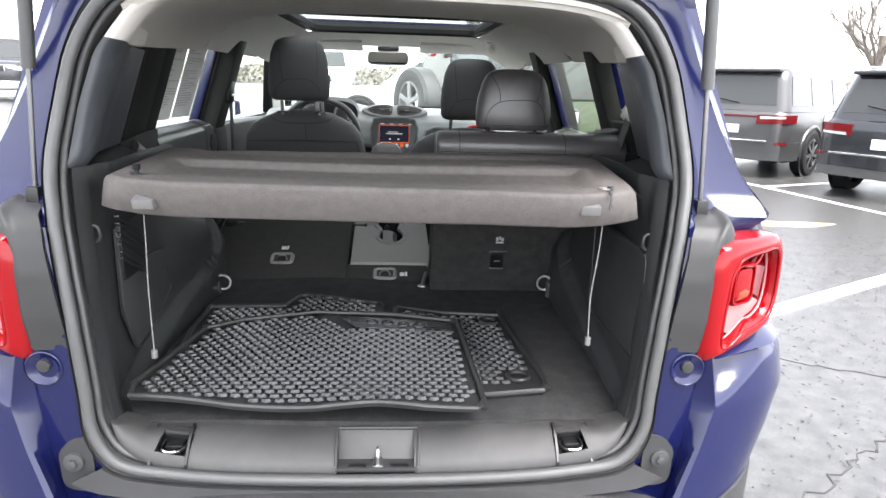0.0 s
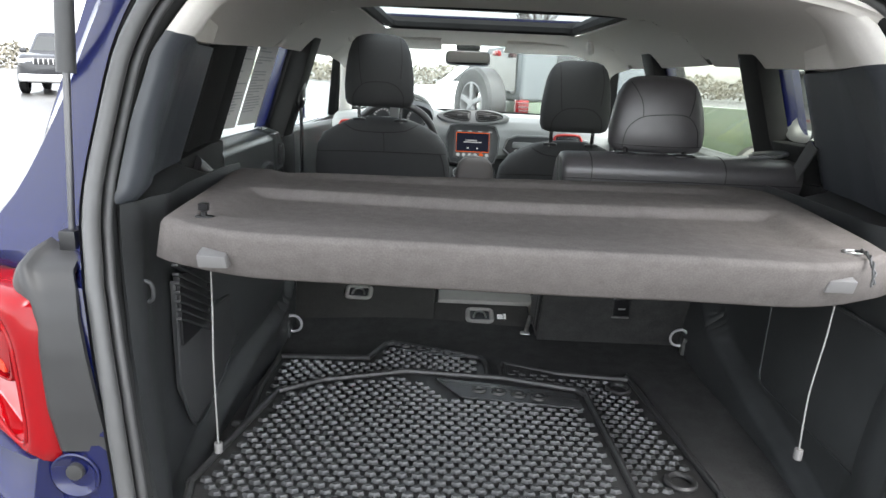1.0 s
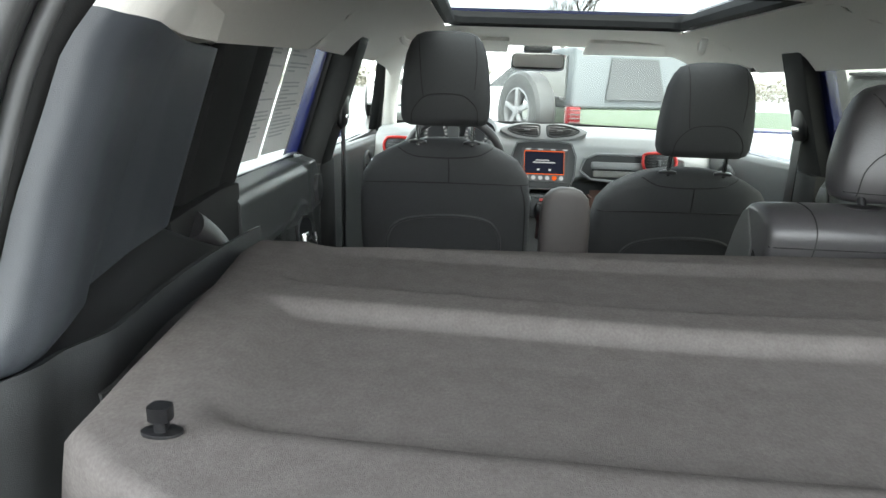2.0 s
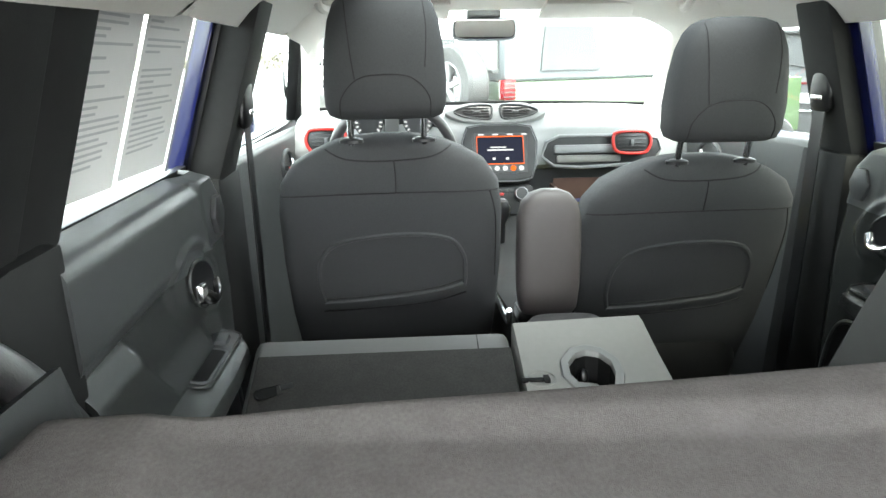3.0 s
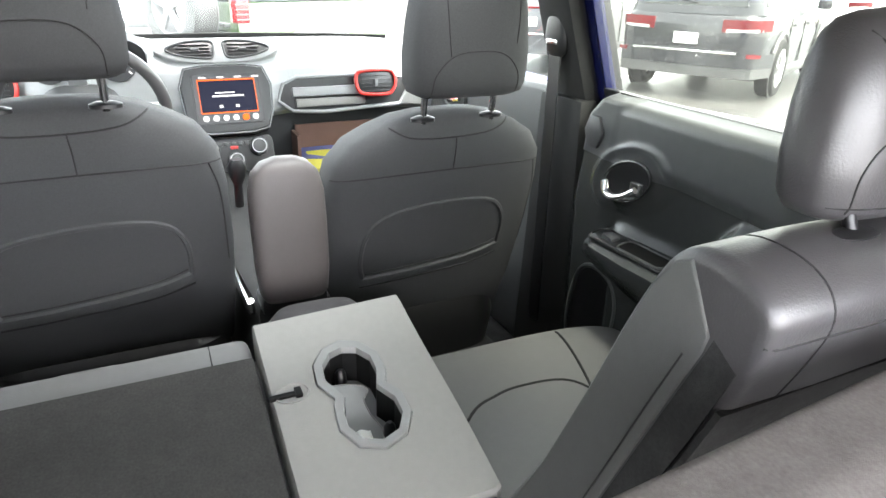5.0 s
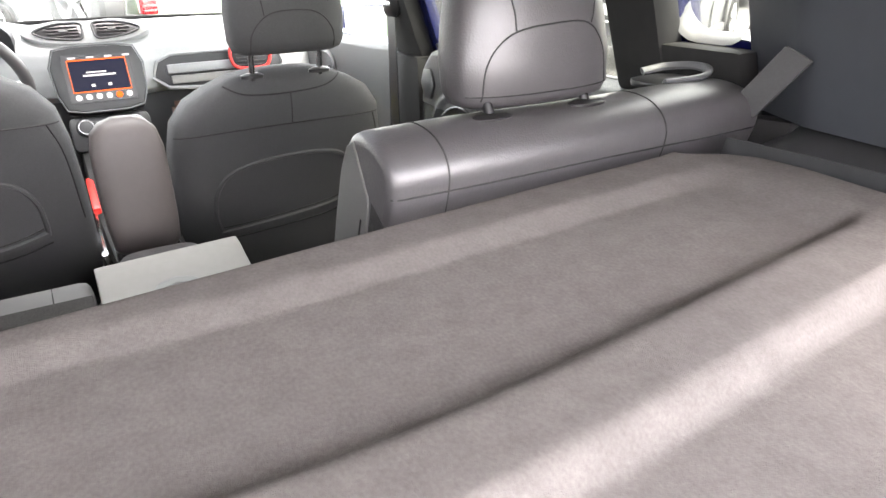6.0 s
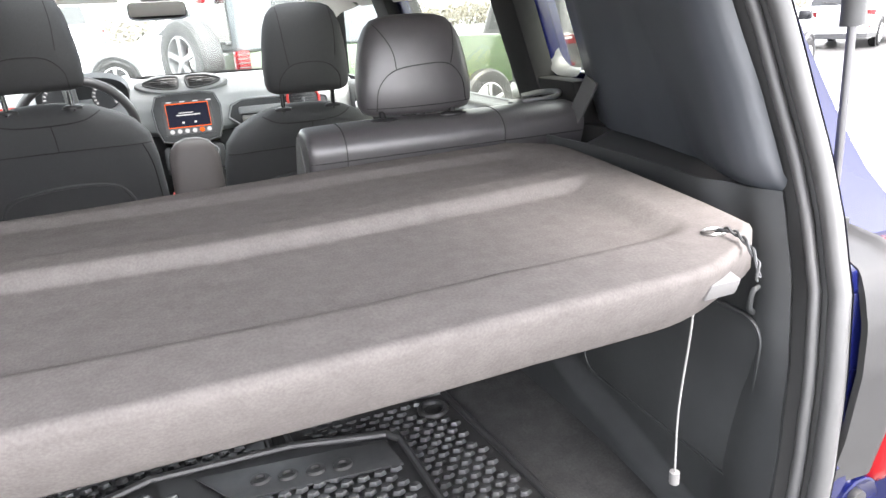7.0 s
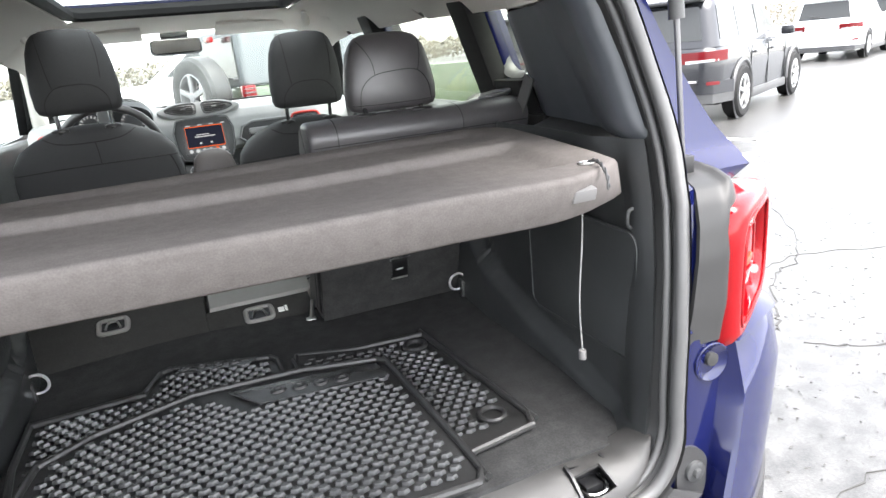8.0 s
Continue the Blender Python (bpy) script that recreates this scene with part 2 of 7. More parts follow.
def soften(bm, w, seg=2):
    if w > 0:
        bmesh.ops.bevel(bm, geom=list(bm.edges), offset=w, segments=seg, profile=0.6, affect="EDGES", clamp_overlap=True)
    return bm


def prism(poly, axis, lo, hi, bevel=0.0, seg=2):
    put = {"x": lambda p, h: (h, p[0], p[1]), "y": lambda p, h: (p[0], h, p[1]), "z": lambda p, h: (p[0], p[1], h)}[axis]
    bm = bmesh.new()
    a = [bm.verts.new(put(p, lo)) for p in poly]
    b = [bm.verts.new(put(p, hi)) for p in poly]
    bm.faces.new(a[::-1])
    bm.faces.new(b)
    n = len(poly)
    for i in range(n):
        bm.faces.new((a[i], a[(i + 1) % n], b[(i + 1) % n], b[i]))
    bmesh.ops.recalc_face_normals(bm, faces=bm.faces)
    if bevel:
        rim = [e for e in bm.edges if all(len(f.verts) > 4 or abs(f.normal["xyz".index(axis)]) > 0.9 for f in e.link_faces[:1]) or any(abs(f.normal["xyz".index(axis)]) > 0.9 for f in e.link_faces)]
        if n <= 8:
            rim = list(bm.edges)
        bmesh.ops.bevel(bm, geom=rim, offset=bevel, segments=seg, profile=0.6, affect="EDGES", clamp_overlap=True)
    return bm


def box(x0, x1, y0, y1, z0, z1, bevel=0.0, seg=2):
    return prism([(x0, y0), (x1, y0), (x1, y1), (x0, y1)], "z", z0, z1, bevel, seg)


def grid(f, nu, nv):
    bm = bmesh.new()
    vs = [[bm.verts.new(f(u / nu, v / nv)) for u in range(nu + 1)] for v in range(nv + 1)]
    for v in range(nv):
        for u in range(nu):
            bm.faces.new((vs[v][u], vs[v][u + 1], vs[v + 1][u + 1], vs[v + 1][u]))
    return bm


def thicken(bm, d):
    bmesh.ops.recalc_face_normals(bm, faces=bm.faces)
    bmesh.ops.solidify(bm, geom=list(bm.faces), thickness=d)
    return bm


def merge(*bms):
    out = bmesh.new()
    for b in bms:
        me = bpy.data.meshes.new("tmp")
        b.to_mesh(me)
        b.free()
        out.from_mesh(me)
        bpy.data.meshes.remove(me)
    return out


def moved(bm, m):
    bmesh.ops.transform(bm, matrix=m, verts=bm.verts)
    return bm


def rounded(x0, x1, y0, y1, r, n=5):
    out = []
    for cx, cy, a0 in ((x1 - r, y0 + r, -90), (x1 - r, y1 - r, 0), (x0 + r, y1 - r, 90), (x0 + r, y0 + r, 180)):
        for i in range(n + 1):
            t = radians(a0 + 90 * i / n)
            out.append((cx + r * math.cos(t), cy + r * math.sin(t)))
    return out


def seam(parent, target, pts, way, r=0.0016, material=None, k=6, lift=0.0):
    """A thin seam laid on a mesh: the points are dropped onto it along way."""
    tree = BVHTree.FromPolygons([v.co for v in target.data.vertices], [p.vertices for p in target.data.polygons])
    out = []
    d = Vector(way).normalized()
    for p in spline(pts, k):
        hit = tree.ray_cast(p - d * 0.6, d)
        if hit[0] is not None:
            out.append(hit[0] + hit[1] * lift)
    if len(out) > 2:
        return part("seam", tube(out, r, 6), material or THREAD, parent)


def lerp(table, t):
    for (a, va), (b, vb) in zip(table, table[1:]):
        if t <= b:
            k = 0 if b == a else max(0.0, (t - a) / (b - a))
            return va + (vb - va) * k
    return table[-1][1]

# ---- the blue car: shell round the cargo opening ----
car = thing("blue_car", (0, 2.0, 0), "dark blue compact suv with its tailgate open, parked on wet asphalt", "car")

HALF = {
    "seal": [(0, 1.622), (0.27, 1.619), (0.44, 1.602), (0.525, 1.563), (0.576, 1.474), (0.596, 1.363), (0.604, 1.25), (0.584, 1.15), (0.559, 0.99), (0.545, 0.842), (0.537, 0.755), (0.495, 0.690), (0.40, 0.668), (0.25, 0.655), (0, 0.650)],
    "inner": [(0, 1.60), (0.27, 1.597), (0.425, 1.582), (0.508, 1.546), (0.562, 1.464), (0.586, 1.358), (0.597, 1.25), (0.577, 1.15), (0.552, 0.99), (0.536, 0.85), (0.523, 0.770), (0.480, 0.708), (0.39, 0.684), (0.25, 0.671), (0, 0.666)],
    "lip": [(0, 1.636), (0.27, 1.633), (0.452, 1.616), (0.541, 1.576), (0.590, 1.482), (0.610, 1.367), (0.618, 1.25), (0.598, 1.15), (0.573, 0.99), (0.559, 0.838), (0.552, 0.745), (0.507, 0.675), (0.406, 0.651), (0.25, 0.639), (0, 0.634)],
    "gutter": [(0, 1.64), (0.25, 1.638), (0.47, 1.645), (0.582, 1.605), (0.638, 1.50), (0.668, 1.38), (0.698, 1.25), (0.70, 1.15), (0.70, 0.99), (0.69, 0.83), (0.665, 0.71), (0.59, 0.63), (0.43, 0.605), (0.25, 0.595), (0, 0.59)],
    "corner": [(0, 1.68), (0.30, 1.68), (0.49, 1.67), (0.598, 1.63), (0.652, 1.52), (0.697, 1.38), (0.750, 1.25), (0.82, 1.15), (0.872, 0.99), (0.88, 0.83), (0.875, 0.70), (0.85, 0.55), (0.6, 0.50), (0.3, 0.49), (0, 0.49)],
    "side": [(0, 1.69), (0.32, 1.69), (0.51, 1.685), (0.635, 1.64), (0.682, 1.54), (0.731, 1.39), (0.793, 1.26), (0.862, 1.15), (0.90, 0.99), (0.905, 0.83), (0.90, 0.70), (0.88, 0.52), (0.62, 0.46), (0.3, 0.45), (0, 0.45)],
}


LEAN_Y = [(0.55, -0.064), (0.75, -0.060), (0.85, -0.055), (0.95, -0.05), (1.05, -0.038), (1.15, -0.015), (1.25, 0.033), (1.35, 0.072), (1.42, 0.097), (1.6, 0.155), (1.7, 0.17)]


def opening_y(z):
    """The tailgate opening leans forward towards the roof."""
    return lerp(LEAN_Y, z)


def loop(name, y, k=4):
    h = HALF[name]
    pts = [(x, 0, z) for x, z in h] + [(-x, 0, z) for x, z in h[-2:0:-1]]
    return [(p.x, y + 0.032 + opening_y(p.z), p.z) for p in spline(pts, k, closed=True)]


def step01(a, b, v):
    k = max(0.0, min(1.0, (v - a) / (b - a)))
    return k * k * (3 - 2 * k)


def jamb_ring(base, other, k, off, y_low, y_high):
    """A ring between two outlines; deep beside the struts, shallow under the lamps."""
    out = []
    for a, b in zip(loop(base, 0), loop(other, 0)):
        x, z = a[0] + (b[0] - a[0]) * k, a[2] + (b[2] - a[2]) * k
        up = step01(1.12, 1.2, z)
        d = Vector((x, 0, z - 1.1)).normalized() * off * (1 - up)
        dip = 0.09 * step01(0.915, 0.935, z) * (1 - step01(1.15, 1.18, z)) if off else 0.0
        out.append((x + d.x, (y_low + dip) * (1 - up) + (y_high + opening_y(z)) * up, z + d.z))
    return out


jamb_bm = loft([loop("lip", -0.026), loop("lip", -0.034), jamb_ring("lip", "gutter", 0.30, 0.0, -0.046, 0.05), jamb_ring("lip", "gutter", 0.55, -0.008, -0.034, 0.078), jamb_ring("lip", "gutter", 0.95, -0.022, -0.056, 0.08), jamb_ring("corner", "corner", 0, -0.07, 0.0, 0.065), jamb_ring("corner", "side", 0.4, -0.01, 0.085, 0.10), [(x, max(0.2, y), z) for x, y, z in loop("side", 0.085)]], cap=False)
bmesh.ops.delete(jamb_bm, geom=[f for f in jamb_bm.faces if f.calc_center_median().z < 0.93], context="FACES")
part("rear_jamb", jamb_bm, BLUE, car, "dark blue painted tailgate jamb", sharp=42)
LIP_X = [(0.60, 0.43), (0.651, 0.412), (0.675, 0.512), (0.745, 0.556), (0.838, 0.564), (0.99, 0.578)]
FOLD = [(0.50, 0.600), (0.60, 0.612), (0.66, 0.620), (0.76, 0.634), (0.86, 0.642), (0.95, 0.640)]
CREASE_X = [(0.50, 0.572), (0.60, 0.594), (0.653, 0.616), (0.73, 0.648), (0.816, 0.676), (0.90, 0.664), (0.95, 0.656)]
CREASE_Y = [(0.50, -0.118), (0.60, -0.112), (0.653, -0.100), (0.73, -0.083), (0.816, -0.066), (0.90, -0.056), (0.95, -0.05)]


def quarter_skin(u, v, s, z0, z1):
    """The bumper's painted corner, from the crease beside the jamb round to the car's side."""
    run = spline([(0.0, 0.0, 0), (0.085, 0.030, 0), (0.155, 0.070, 0), (0.203, 0.120, 0), (0.228, 0.185, 0), (0.240, 0.385, 0)], 8)
    p = run[round(u * (len(run) - 1))]
    top = z1 + 0.045 * min(1.0, p.x / 0.19)
    low = z0 + 0.07 * min(1.0, p.x / 0.20)
    z = low + (top - low) * v
    c = (lerp(CREASE_X, z), lerp(CREASE_Y, z))
    # a hollowed shelf under the lamp
    edge = 0.816 + 0.075 * min(1.0, p.x / 0.13)
    shelf = max(0.0, z - edge)
    hollow = 0.010 * math.exp(-((p.x - 0.035) / 0.03) ** 2) * math.exp(-((z - edge - 0.035) / 0.025) ** 2)
    return (s * (c[0] + p.x - 0.25 * shelf), c[1] + p.y + 0.55 * shelf + hollow, z)


for s in (1, -1):
    def jamb_face(u, v, s=s):
        z = 0.56 + 0.375 * v
        pts = [(lerp(LIP_X, z) - 0.004, -0.044), (lerp(LIP_X, z) + 0.012, -0.047), (lerp(FOLD, z) - 0.010, -0.042), (lerp(FOLD, z), -0.038), (lerp(CREASE_X, z) - 0.006, lerp(CREASE_Y, z) + 0.006), (lerp(CREASE_X, z), lerp(CREASE_Y, z))]
        x, y = pts[round(u * 5)]
        return (s * x, y, z)
    part("jamb_lower_face", thicken(grid(jamb_face, 5, 24), 0.004), BLUE, car, "dark blue folded jamb below the lamp", sharp=24)
    part("bumper_corner", thicken(grid(lambda u, v, s=s: quarter_skin(u, v, s, 0.56, 0.915), 40, 36), 0.006), BLUE, car, "dark blue bumper corner with a hollowed shelf", sharp=28)
    part("bumper_lower_corner", thicken(grid(lambda u, v, s=s: (lambda q: (q[0] + s * 0.004, q[1] - 0.004, 0.34 + (q[2] - 0.335) * v))(quarter_skin(u, 0.0, s, 0.56, 0.915)), 40, 10), 0.006), BUMPERPL, car, "unpainted lower bumper corner")
low = [i for i, p in enumerate(loop("lip", 0)) if p[2] < 0.70]
lower = lambda ring_pts: [(max(-0.602, min(0.602, ring_pts[i][0])), ring_pts[i][1], ring_pts[i][2]) for i in low]
part("bumper_top", thicken(loft([lower(loop("lip", -0.032)), lower(loop("lip", -0.041)), lower(jamb_ring("lip", "gutter", 0.45, 0.0, -0.074, 0.0)), lower(jamb_ring("lip", "gutter", 0.62, 0.0, -0.076, 0.0))], closed=False), 0.004), BUMPERPL, car, "dark plastic cover between the seal and the bumper")
part("jamb_flange", loft([loop("inner", 0.03), loop("seal", -0.012), loop("lip", -0.028), loop("lip", -0.034)], cap=False), JAMBPL, car, "grey flange round the opening")
part("weather_seal", merge(tube(loop("seal", -0.028), 0.0115, 12, closed=True), tube([(x * 0.985, y - 0.004, 1.1 + (z - 1.1) * 0.98) for x, y, z in loop("seal", 0)], 0.007, 10, closed=True)), SEALM, car, "doubled grey rubber seal round the opening")

# lower quarters, in two-tone: grey shoulder caps under the struts
for s in (1, -1):
    SV = [(0.0, -0.046, 0.926, 0.566, 0.640), (0.25, -0.052, 0.99, 0.572, 0.646), (0.5, -0.050, 1.07, 0.583, 0.648), (0.65, -0.040, 1.12, 0.593, 0.655), (0.76, -0.026, 1.152, 0.600, 0.676), (0.86, -0.008, 1.172, 0.612, 0.694), (0.94, 0.03, 1.183, 0.622, 0.698), (1.0, 0.075, 1.186, 0.63, 0.70)]

    def shoulder(u, v, s=s):
        col = lambda k: lerp([(p[0], p[k]) for p in SV], v)
        roll = 0.018 * (max(0.0, u - 0.8) * 5) ** 2
        return (s * (col(3) + (col(4) - col(3)) * u), col(1) - 0.008 + roll * (1 - v) + 0.006 * (1 - u), col(2) - roll * v * 1.2 + 0.010 * v * math.exp(-((u - 0.8) / 0.14) ** 2))
    part("shoulder_trim", thicken(grid(shoulder, 14, 30), 0.008), JAMBPL, car, "grey trim beside the tail lamp", sharp=60)
    dish = loft([[(s * 0.614 + r * math.cos(a), y, 0.889 + r * math.sin(a)) for a in [k * math.pi / 14 for k in range(28)]] for r, y in ((0.035, -0.042), (0.0345, -0.0535), (0.032, -0.0545), (0.029, -0.052), (0.016, -0.046), (0.004, -0.045))], cap=True)
    stop = part("bump_stop", dish, BLUE, car, "round dished bump stop")
    part("stop_pad", moved(prism([(0.012 * math.cos(i * math.pi / 8), 0.012 * math.sin(i * math.pi / 8)) for i in range(16)], "y", -0.006, 0.006, 0.002), pose(s * 0.613, -0.051, 0.895)), JAMBPL, stop)
    bolt = part("bolt_plate", prism([(s * p.x, p.y) for p in spline([(0.548, 0.640, 0), (0.598, 0.640, 0), (0.606, 0.690, 0), (0.604, 0.716, 0), (0.585, 0.738, 0), (0.562, 0.746, 0), (0.545, 0.735, 0)], 4, closed=True)], "y", -0.056, -0.045), BUMPERPL, car, "dark plastic plate with a steel bolt")
    part("bolt", merge(moved(prism([(0.019 * math.cos(i * math.pi / 12), 0.019 * math.sin(i * math.pi / 12)) for i in range(24)], "y", -0.006, 0.006, 0.002), pose(s * 0.578, -0.057, 0.696)), moved(prism([(0.009 * math.cos(i * math.pi / 3), 0.009 * math.sin(i * math.pi / 3)) for i in range(6)], "y", -0.008, 0.006, 0.001), pose(s * 0.578, -0.062, 0.696))), DARKPL, bolt)

# tail lamps
lamp_axes = Matrix(((0.853, 0.522, 0, 0), (0.522, -0.853, 0, 0), (0, 0, 1, 0), (0, 0, 0, 1)))


LAMP = [(-0.116, -0.112), (-0.116, 0.045), (-0.104, 0.088), (-0.075, 0.108), (0.072, 0.112), (0.106, 0.100), (0.118, 0.066), (0.116, -0.030), (0.100, -0.078), (0.060, -0.098), (-0.090, -0.130), (-0.108, -0.128)]
WELL = [(-0.070, -0.080), (-0.066, -0.02), (-0.060, 0.035), (-0.036, 0.066), (-0.010, 0.074), (0.052, 0.078), (0.080, 0.052), (0.086, -0.012), (0.070, -0.048), (0.034, -0.062), (0.014, -0.060), (-0.040, -0.092)]


def lamp_ring(k, y):
    """An outline between the lamp's edge (0) and its well (1); the lens bulges in the middle."""
    out = []
    for p, q in zip(spline([(*a, 0) for a in LAMP], 3, closed=True), spline([(*a, 0) for a in WELL], 3, closed=True)):
        m = p.lerp(q, k)
        out.append((m.x, y - 0.7 * m.x * m.x, m.y))
    return out


def skew(bm, sx):
    # local: x along the lamp's width, y outwards, z up
    m = pose(0.734, 0.010, 1.036) @ lamp_axes
    bmesh.ops.transform(bm, matrix=Matrix.Diagonal((sx, 1, 1, 1)) @ m, verts=bm.verts)
    return bm


for s in (1, -1):
    body = part("tail_lamp", skew(loft([lamp_ring(0.10, -0.10), lamp_ring(0.0, -0.02), lamp_ring(0.0, 0.004), lamp_ring(0.05, 0.014), lamp_ring(0.16, 0.022), lamp_ring(0.42, 0.029), lamp_ring(0.66, 0.028), lamp_ring(0.80, 0.022), lamp_ring(0.90, 0.014), lamp_ring(1.0, -0.006), lamp_ring(1.4, -0.010)]), s), REDLENS, car, "red tail lamp with a clear lower section", sharp=60)
    part("outer_light_guide", skew(tube([Vector(p) for p in lamp_ring(0.70, 0.027)], 0.0032, 8, closed=True), s), REDLENS, body, "raised red light guide")
    part("inner_light_guide", skew(tube([Vector(p) for p in lamp_ring(0.93, 0.004)], 0.0028, 8, closed=True), s), PINKLENS, body, "pale inner light guide")
    part("inner_reflector", skew(prism([(-0.02, -0.055), (0.066, -0.035), (0.076, 0.045), (0.045, 0.066), (0.012, 0.05)], "y", -0.009, -0.002, 0.002), s), DEEPRED, body, "deep red inner reflector")
    part("clear_section", skew(prism([(-0.060, -0.075), (-0.036, -0.086), (0.018, -0.056), (0.040, -0.050), (0.062, -0.030), (0.012, -0.008), (-0.050, -0.022)], "y", -0.008, 0.007, 0.004), s), PINKLENS, body, "clear pinkish reversing section")
    part("smoked_section", skew(prism([(0.020, 0.000), (0.064, -0.026), (0.074, 0.042), (0.030, 0.052)], "y", -0.006, 0.004, 0.003), s), SMOKELENS, body, "smoked side section")
    housing = lambda k, y: [(-0.022 + a * k, y, 0.020 + b * k) for a, b in rounded(-0.036, 0.038, -0.044, 0.044, 0.016, 3)]
    part("bulb_housing", skew(loft([housing(1.0, -0.009), housing(1.0, 0.012), housing(0.94, 0.018), housing(0.86, 0.018), housing(0.82, 0.010), housing(0.74, 0.010), housing(0.70, 0.016), housing(0.5, 0.017)]), s), REDLENS, body, "stepped red bulb housing", sharp=30)
    part("amber_bulb", skew(prism([(-0.040, -0.010), (-0.006, -0.006), (0.000, 0.003), (-0.016, 0.010), (-0.036, 0.004)], "y", 0.012, 0.020, 0.003), s), AMBER, body)
    part("light_bar", skew(tube(spline([(-0.040, 0.012, 0.062), (-0.005, 0.014, 0.054), (0.02, 0.014, 0.060), (0.036, 0.012, 0.074)], 5), 0.0035, 8), s), REDLENS, body)

# struts that hold the gate up
for s in (1, -1):
    foot, top = Vector((s * 0.648, 0.058, 1.20)), Vector((s * 0.612, 0.062, 1.745))
    knee = foot.lerp(top, 0.42)
    strut = part("gas_strut", tube([knee - (top - foot) * 0.004, knee, foot.lerp(top, 0.99)], 0.0125, 14), DARKPL, car, "black gas strut")
    part("strut_rod", tube([foot, knee], 0.0048, 10), DARKRODM, strut, "steel rod")
    part("ball_joint", soften(box(foot.x - 0.012, foot.x + 0.012, 0.043, 0.075, 1.165, 1.212), 0.004), BLACKPL, strut)

# open tailgate overhead
gate = part("tailgate", soften(loft([[(-0.56, 0.19, 1.71), (0.56, 0.19, 1.71), (0.56, 0.19, 1.75), (-0.56, 0.19, 1.75)], [(-0.62, -0.5, 1.95), (0.62, -0.5, 1.95), (0.62, -0.5, 2.02), (-0.62, -0.5, 2.02)], [(-0.64, -0.95, 2.02), (0.64, -0.95, 2.02), (0.64, -0.95, 2.12), (-0.64, -0.95, 2.12)]]), 0.012), SILLPL, car, "open tailgate raised overhead")

# bumper and outer sides
part("rear_bumper", thicken(grid(lambda u, v: ((u * 2 - 1) * (0.62 - 0.02 * v), -0.052 - 0.13 * math.sin(min(1, v * 2) * math.pi / 2) * (1 - abs(u * 2 - 1) ** 6) + 0.02 * abs(u * 2 - 1) ** 6, 0.638 - 0.004 * math.sin(math.pi * u) - 0.05 * abs(u * 2 - 1) ** 4 - (0.02 * v * 2 if v < 0.5 else 0.02 + (v - 0.5) * 0.66)), 40, 16), 0.012), BUMPERPL, car, "dark unpainted plastic rear bumper")
for s in (1, -1):
    prof = [(0.30, 0.80), (0.36, 0.86), (0.52, 0.885), (0.75, 0.905), (0.99, 0.90), (1.15, 0.862), (1.222, 0.815)]
    rows = [(0.2, 1.0, 0), (0.5, 1.0, 0), (1.5, 1.0, 0), (2.6, 1.0, 0), (3.2, 0.99, -0.06), (3.7, 0.95, -0.12), (3.98, 0.86, -0.2)]
    part("body_side", thicken(loft([[(s * x * k, y, z + (dz if z > 1 else 0)) for z, x in prof] for y, k, dz in rows], closed=False), 0.02), BLUE, car)
part("bonnet", soften(loft([[(-0.74, 2.95, 1.12), (0.74, 2.95, 1.12), (0.70, 2.95, 1.16), (-0.70, 2.95, 1.16)], [(-0.73, 3.6, 1.06), (0.73, 3.6, 1.06), (0.68, 3.6, 1.11), (-0.68, 3.6, 1.11)], [(-0.68, 4.0, 0.55), (0.68, 4.0, 0.55), (0.62, 4.02, 1.0), (-0.62, 4.02, 1.0)]]), 0.015), BLUE, car, "dark blue bonnet")
part("under_floor", box(-0.80, 0.80, 0.12, 3.9, 0.28, 0.34, 0.01), BLACKPL, car)


def wheel_bm(r=0.34, w=0.22, rim=0.22):
    ty = loft([[(s2 * w / 2, rr2 * math.cos(i * math.pi / 20), rr2 * math.sin(i * math.pi / 20)) for i in range(40)] for s2, rr2 in ((-0.9, rim), (-1, rim + 0.03), (-0.95, r - 0.03), (-0.7, r), (0, r + 0.003), (0.7, r), (0.95, r - 0.03), (1, rim + 0.03), (0.9, rim))], cap=False)
    return ty


def rim_bm(rim=0.22, w=0.22, spokes=5):
    bms = [loft([[(s2 * w / 2, rr2 * math.cos(i * math.pi / 20), rr2 * math.sin(i * math.pi / 20)) for i in range(40)] for s2, rr2 in ((0.92, rim + 0.004), (0.96, rim - 0.012), (0.55, rim - 0.025), (-0.5, rim - 0.03))], cap=False)]
    for k in range(spokes):
        sp = soften(box(w * 0.36, w * 0.49, -0.026, 0.026, 0.02, rim - 0.008), 0.006)
        bms.append(moved(sp, pose(0, 0, 0, 360 / spokes * k, 0, 0)))
    bms.append(moved(prism([(0.05 * math.cos(i * math.pi / 8), 0.05 * math.sin(i * math.pi / 8)) for i in range(16)], "x", w * 0.30, w * 0.52, 0.006), pose(0, 0, 0)))
    return merge(*bms)


def wheel(parent, x, y, z, s, r=0.34, rim=0.22, spokes=5, rim_mat=None, w=0.22, well=True):
    m = pose(x, y, z) @ Matrix.Diagonal((s, 1, 1, 1))
    wh = part("wheel", moved(wheel_bm(r, w, rim), m), TYRE, parent)
    part("rim", moved(rim_bm(rim, w, spokes), m), rim_mat or SILVER, wh)
    part("brake_disc", moved(prism([(rim * 0.9 * math.cos(i * math.pi / 12), rim * 0.9 * math.sin(i * math.pi / 12)) for i in range(24)], "x", -0.03, 0.01), m), BLACKPL, wh)
    return wh


for s in (1, -1):
    for y in (0.72, 3.29):
        wheel(car, s * 0.80, y, 0.343, s)

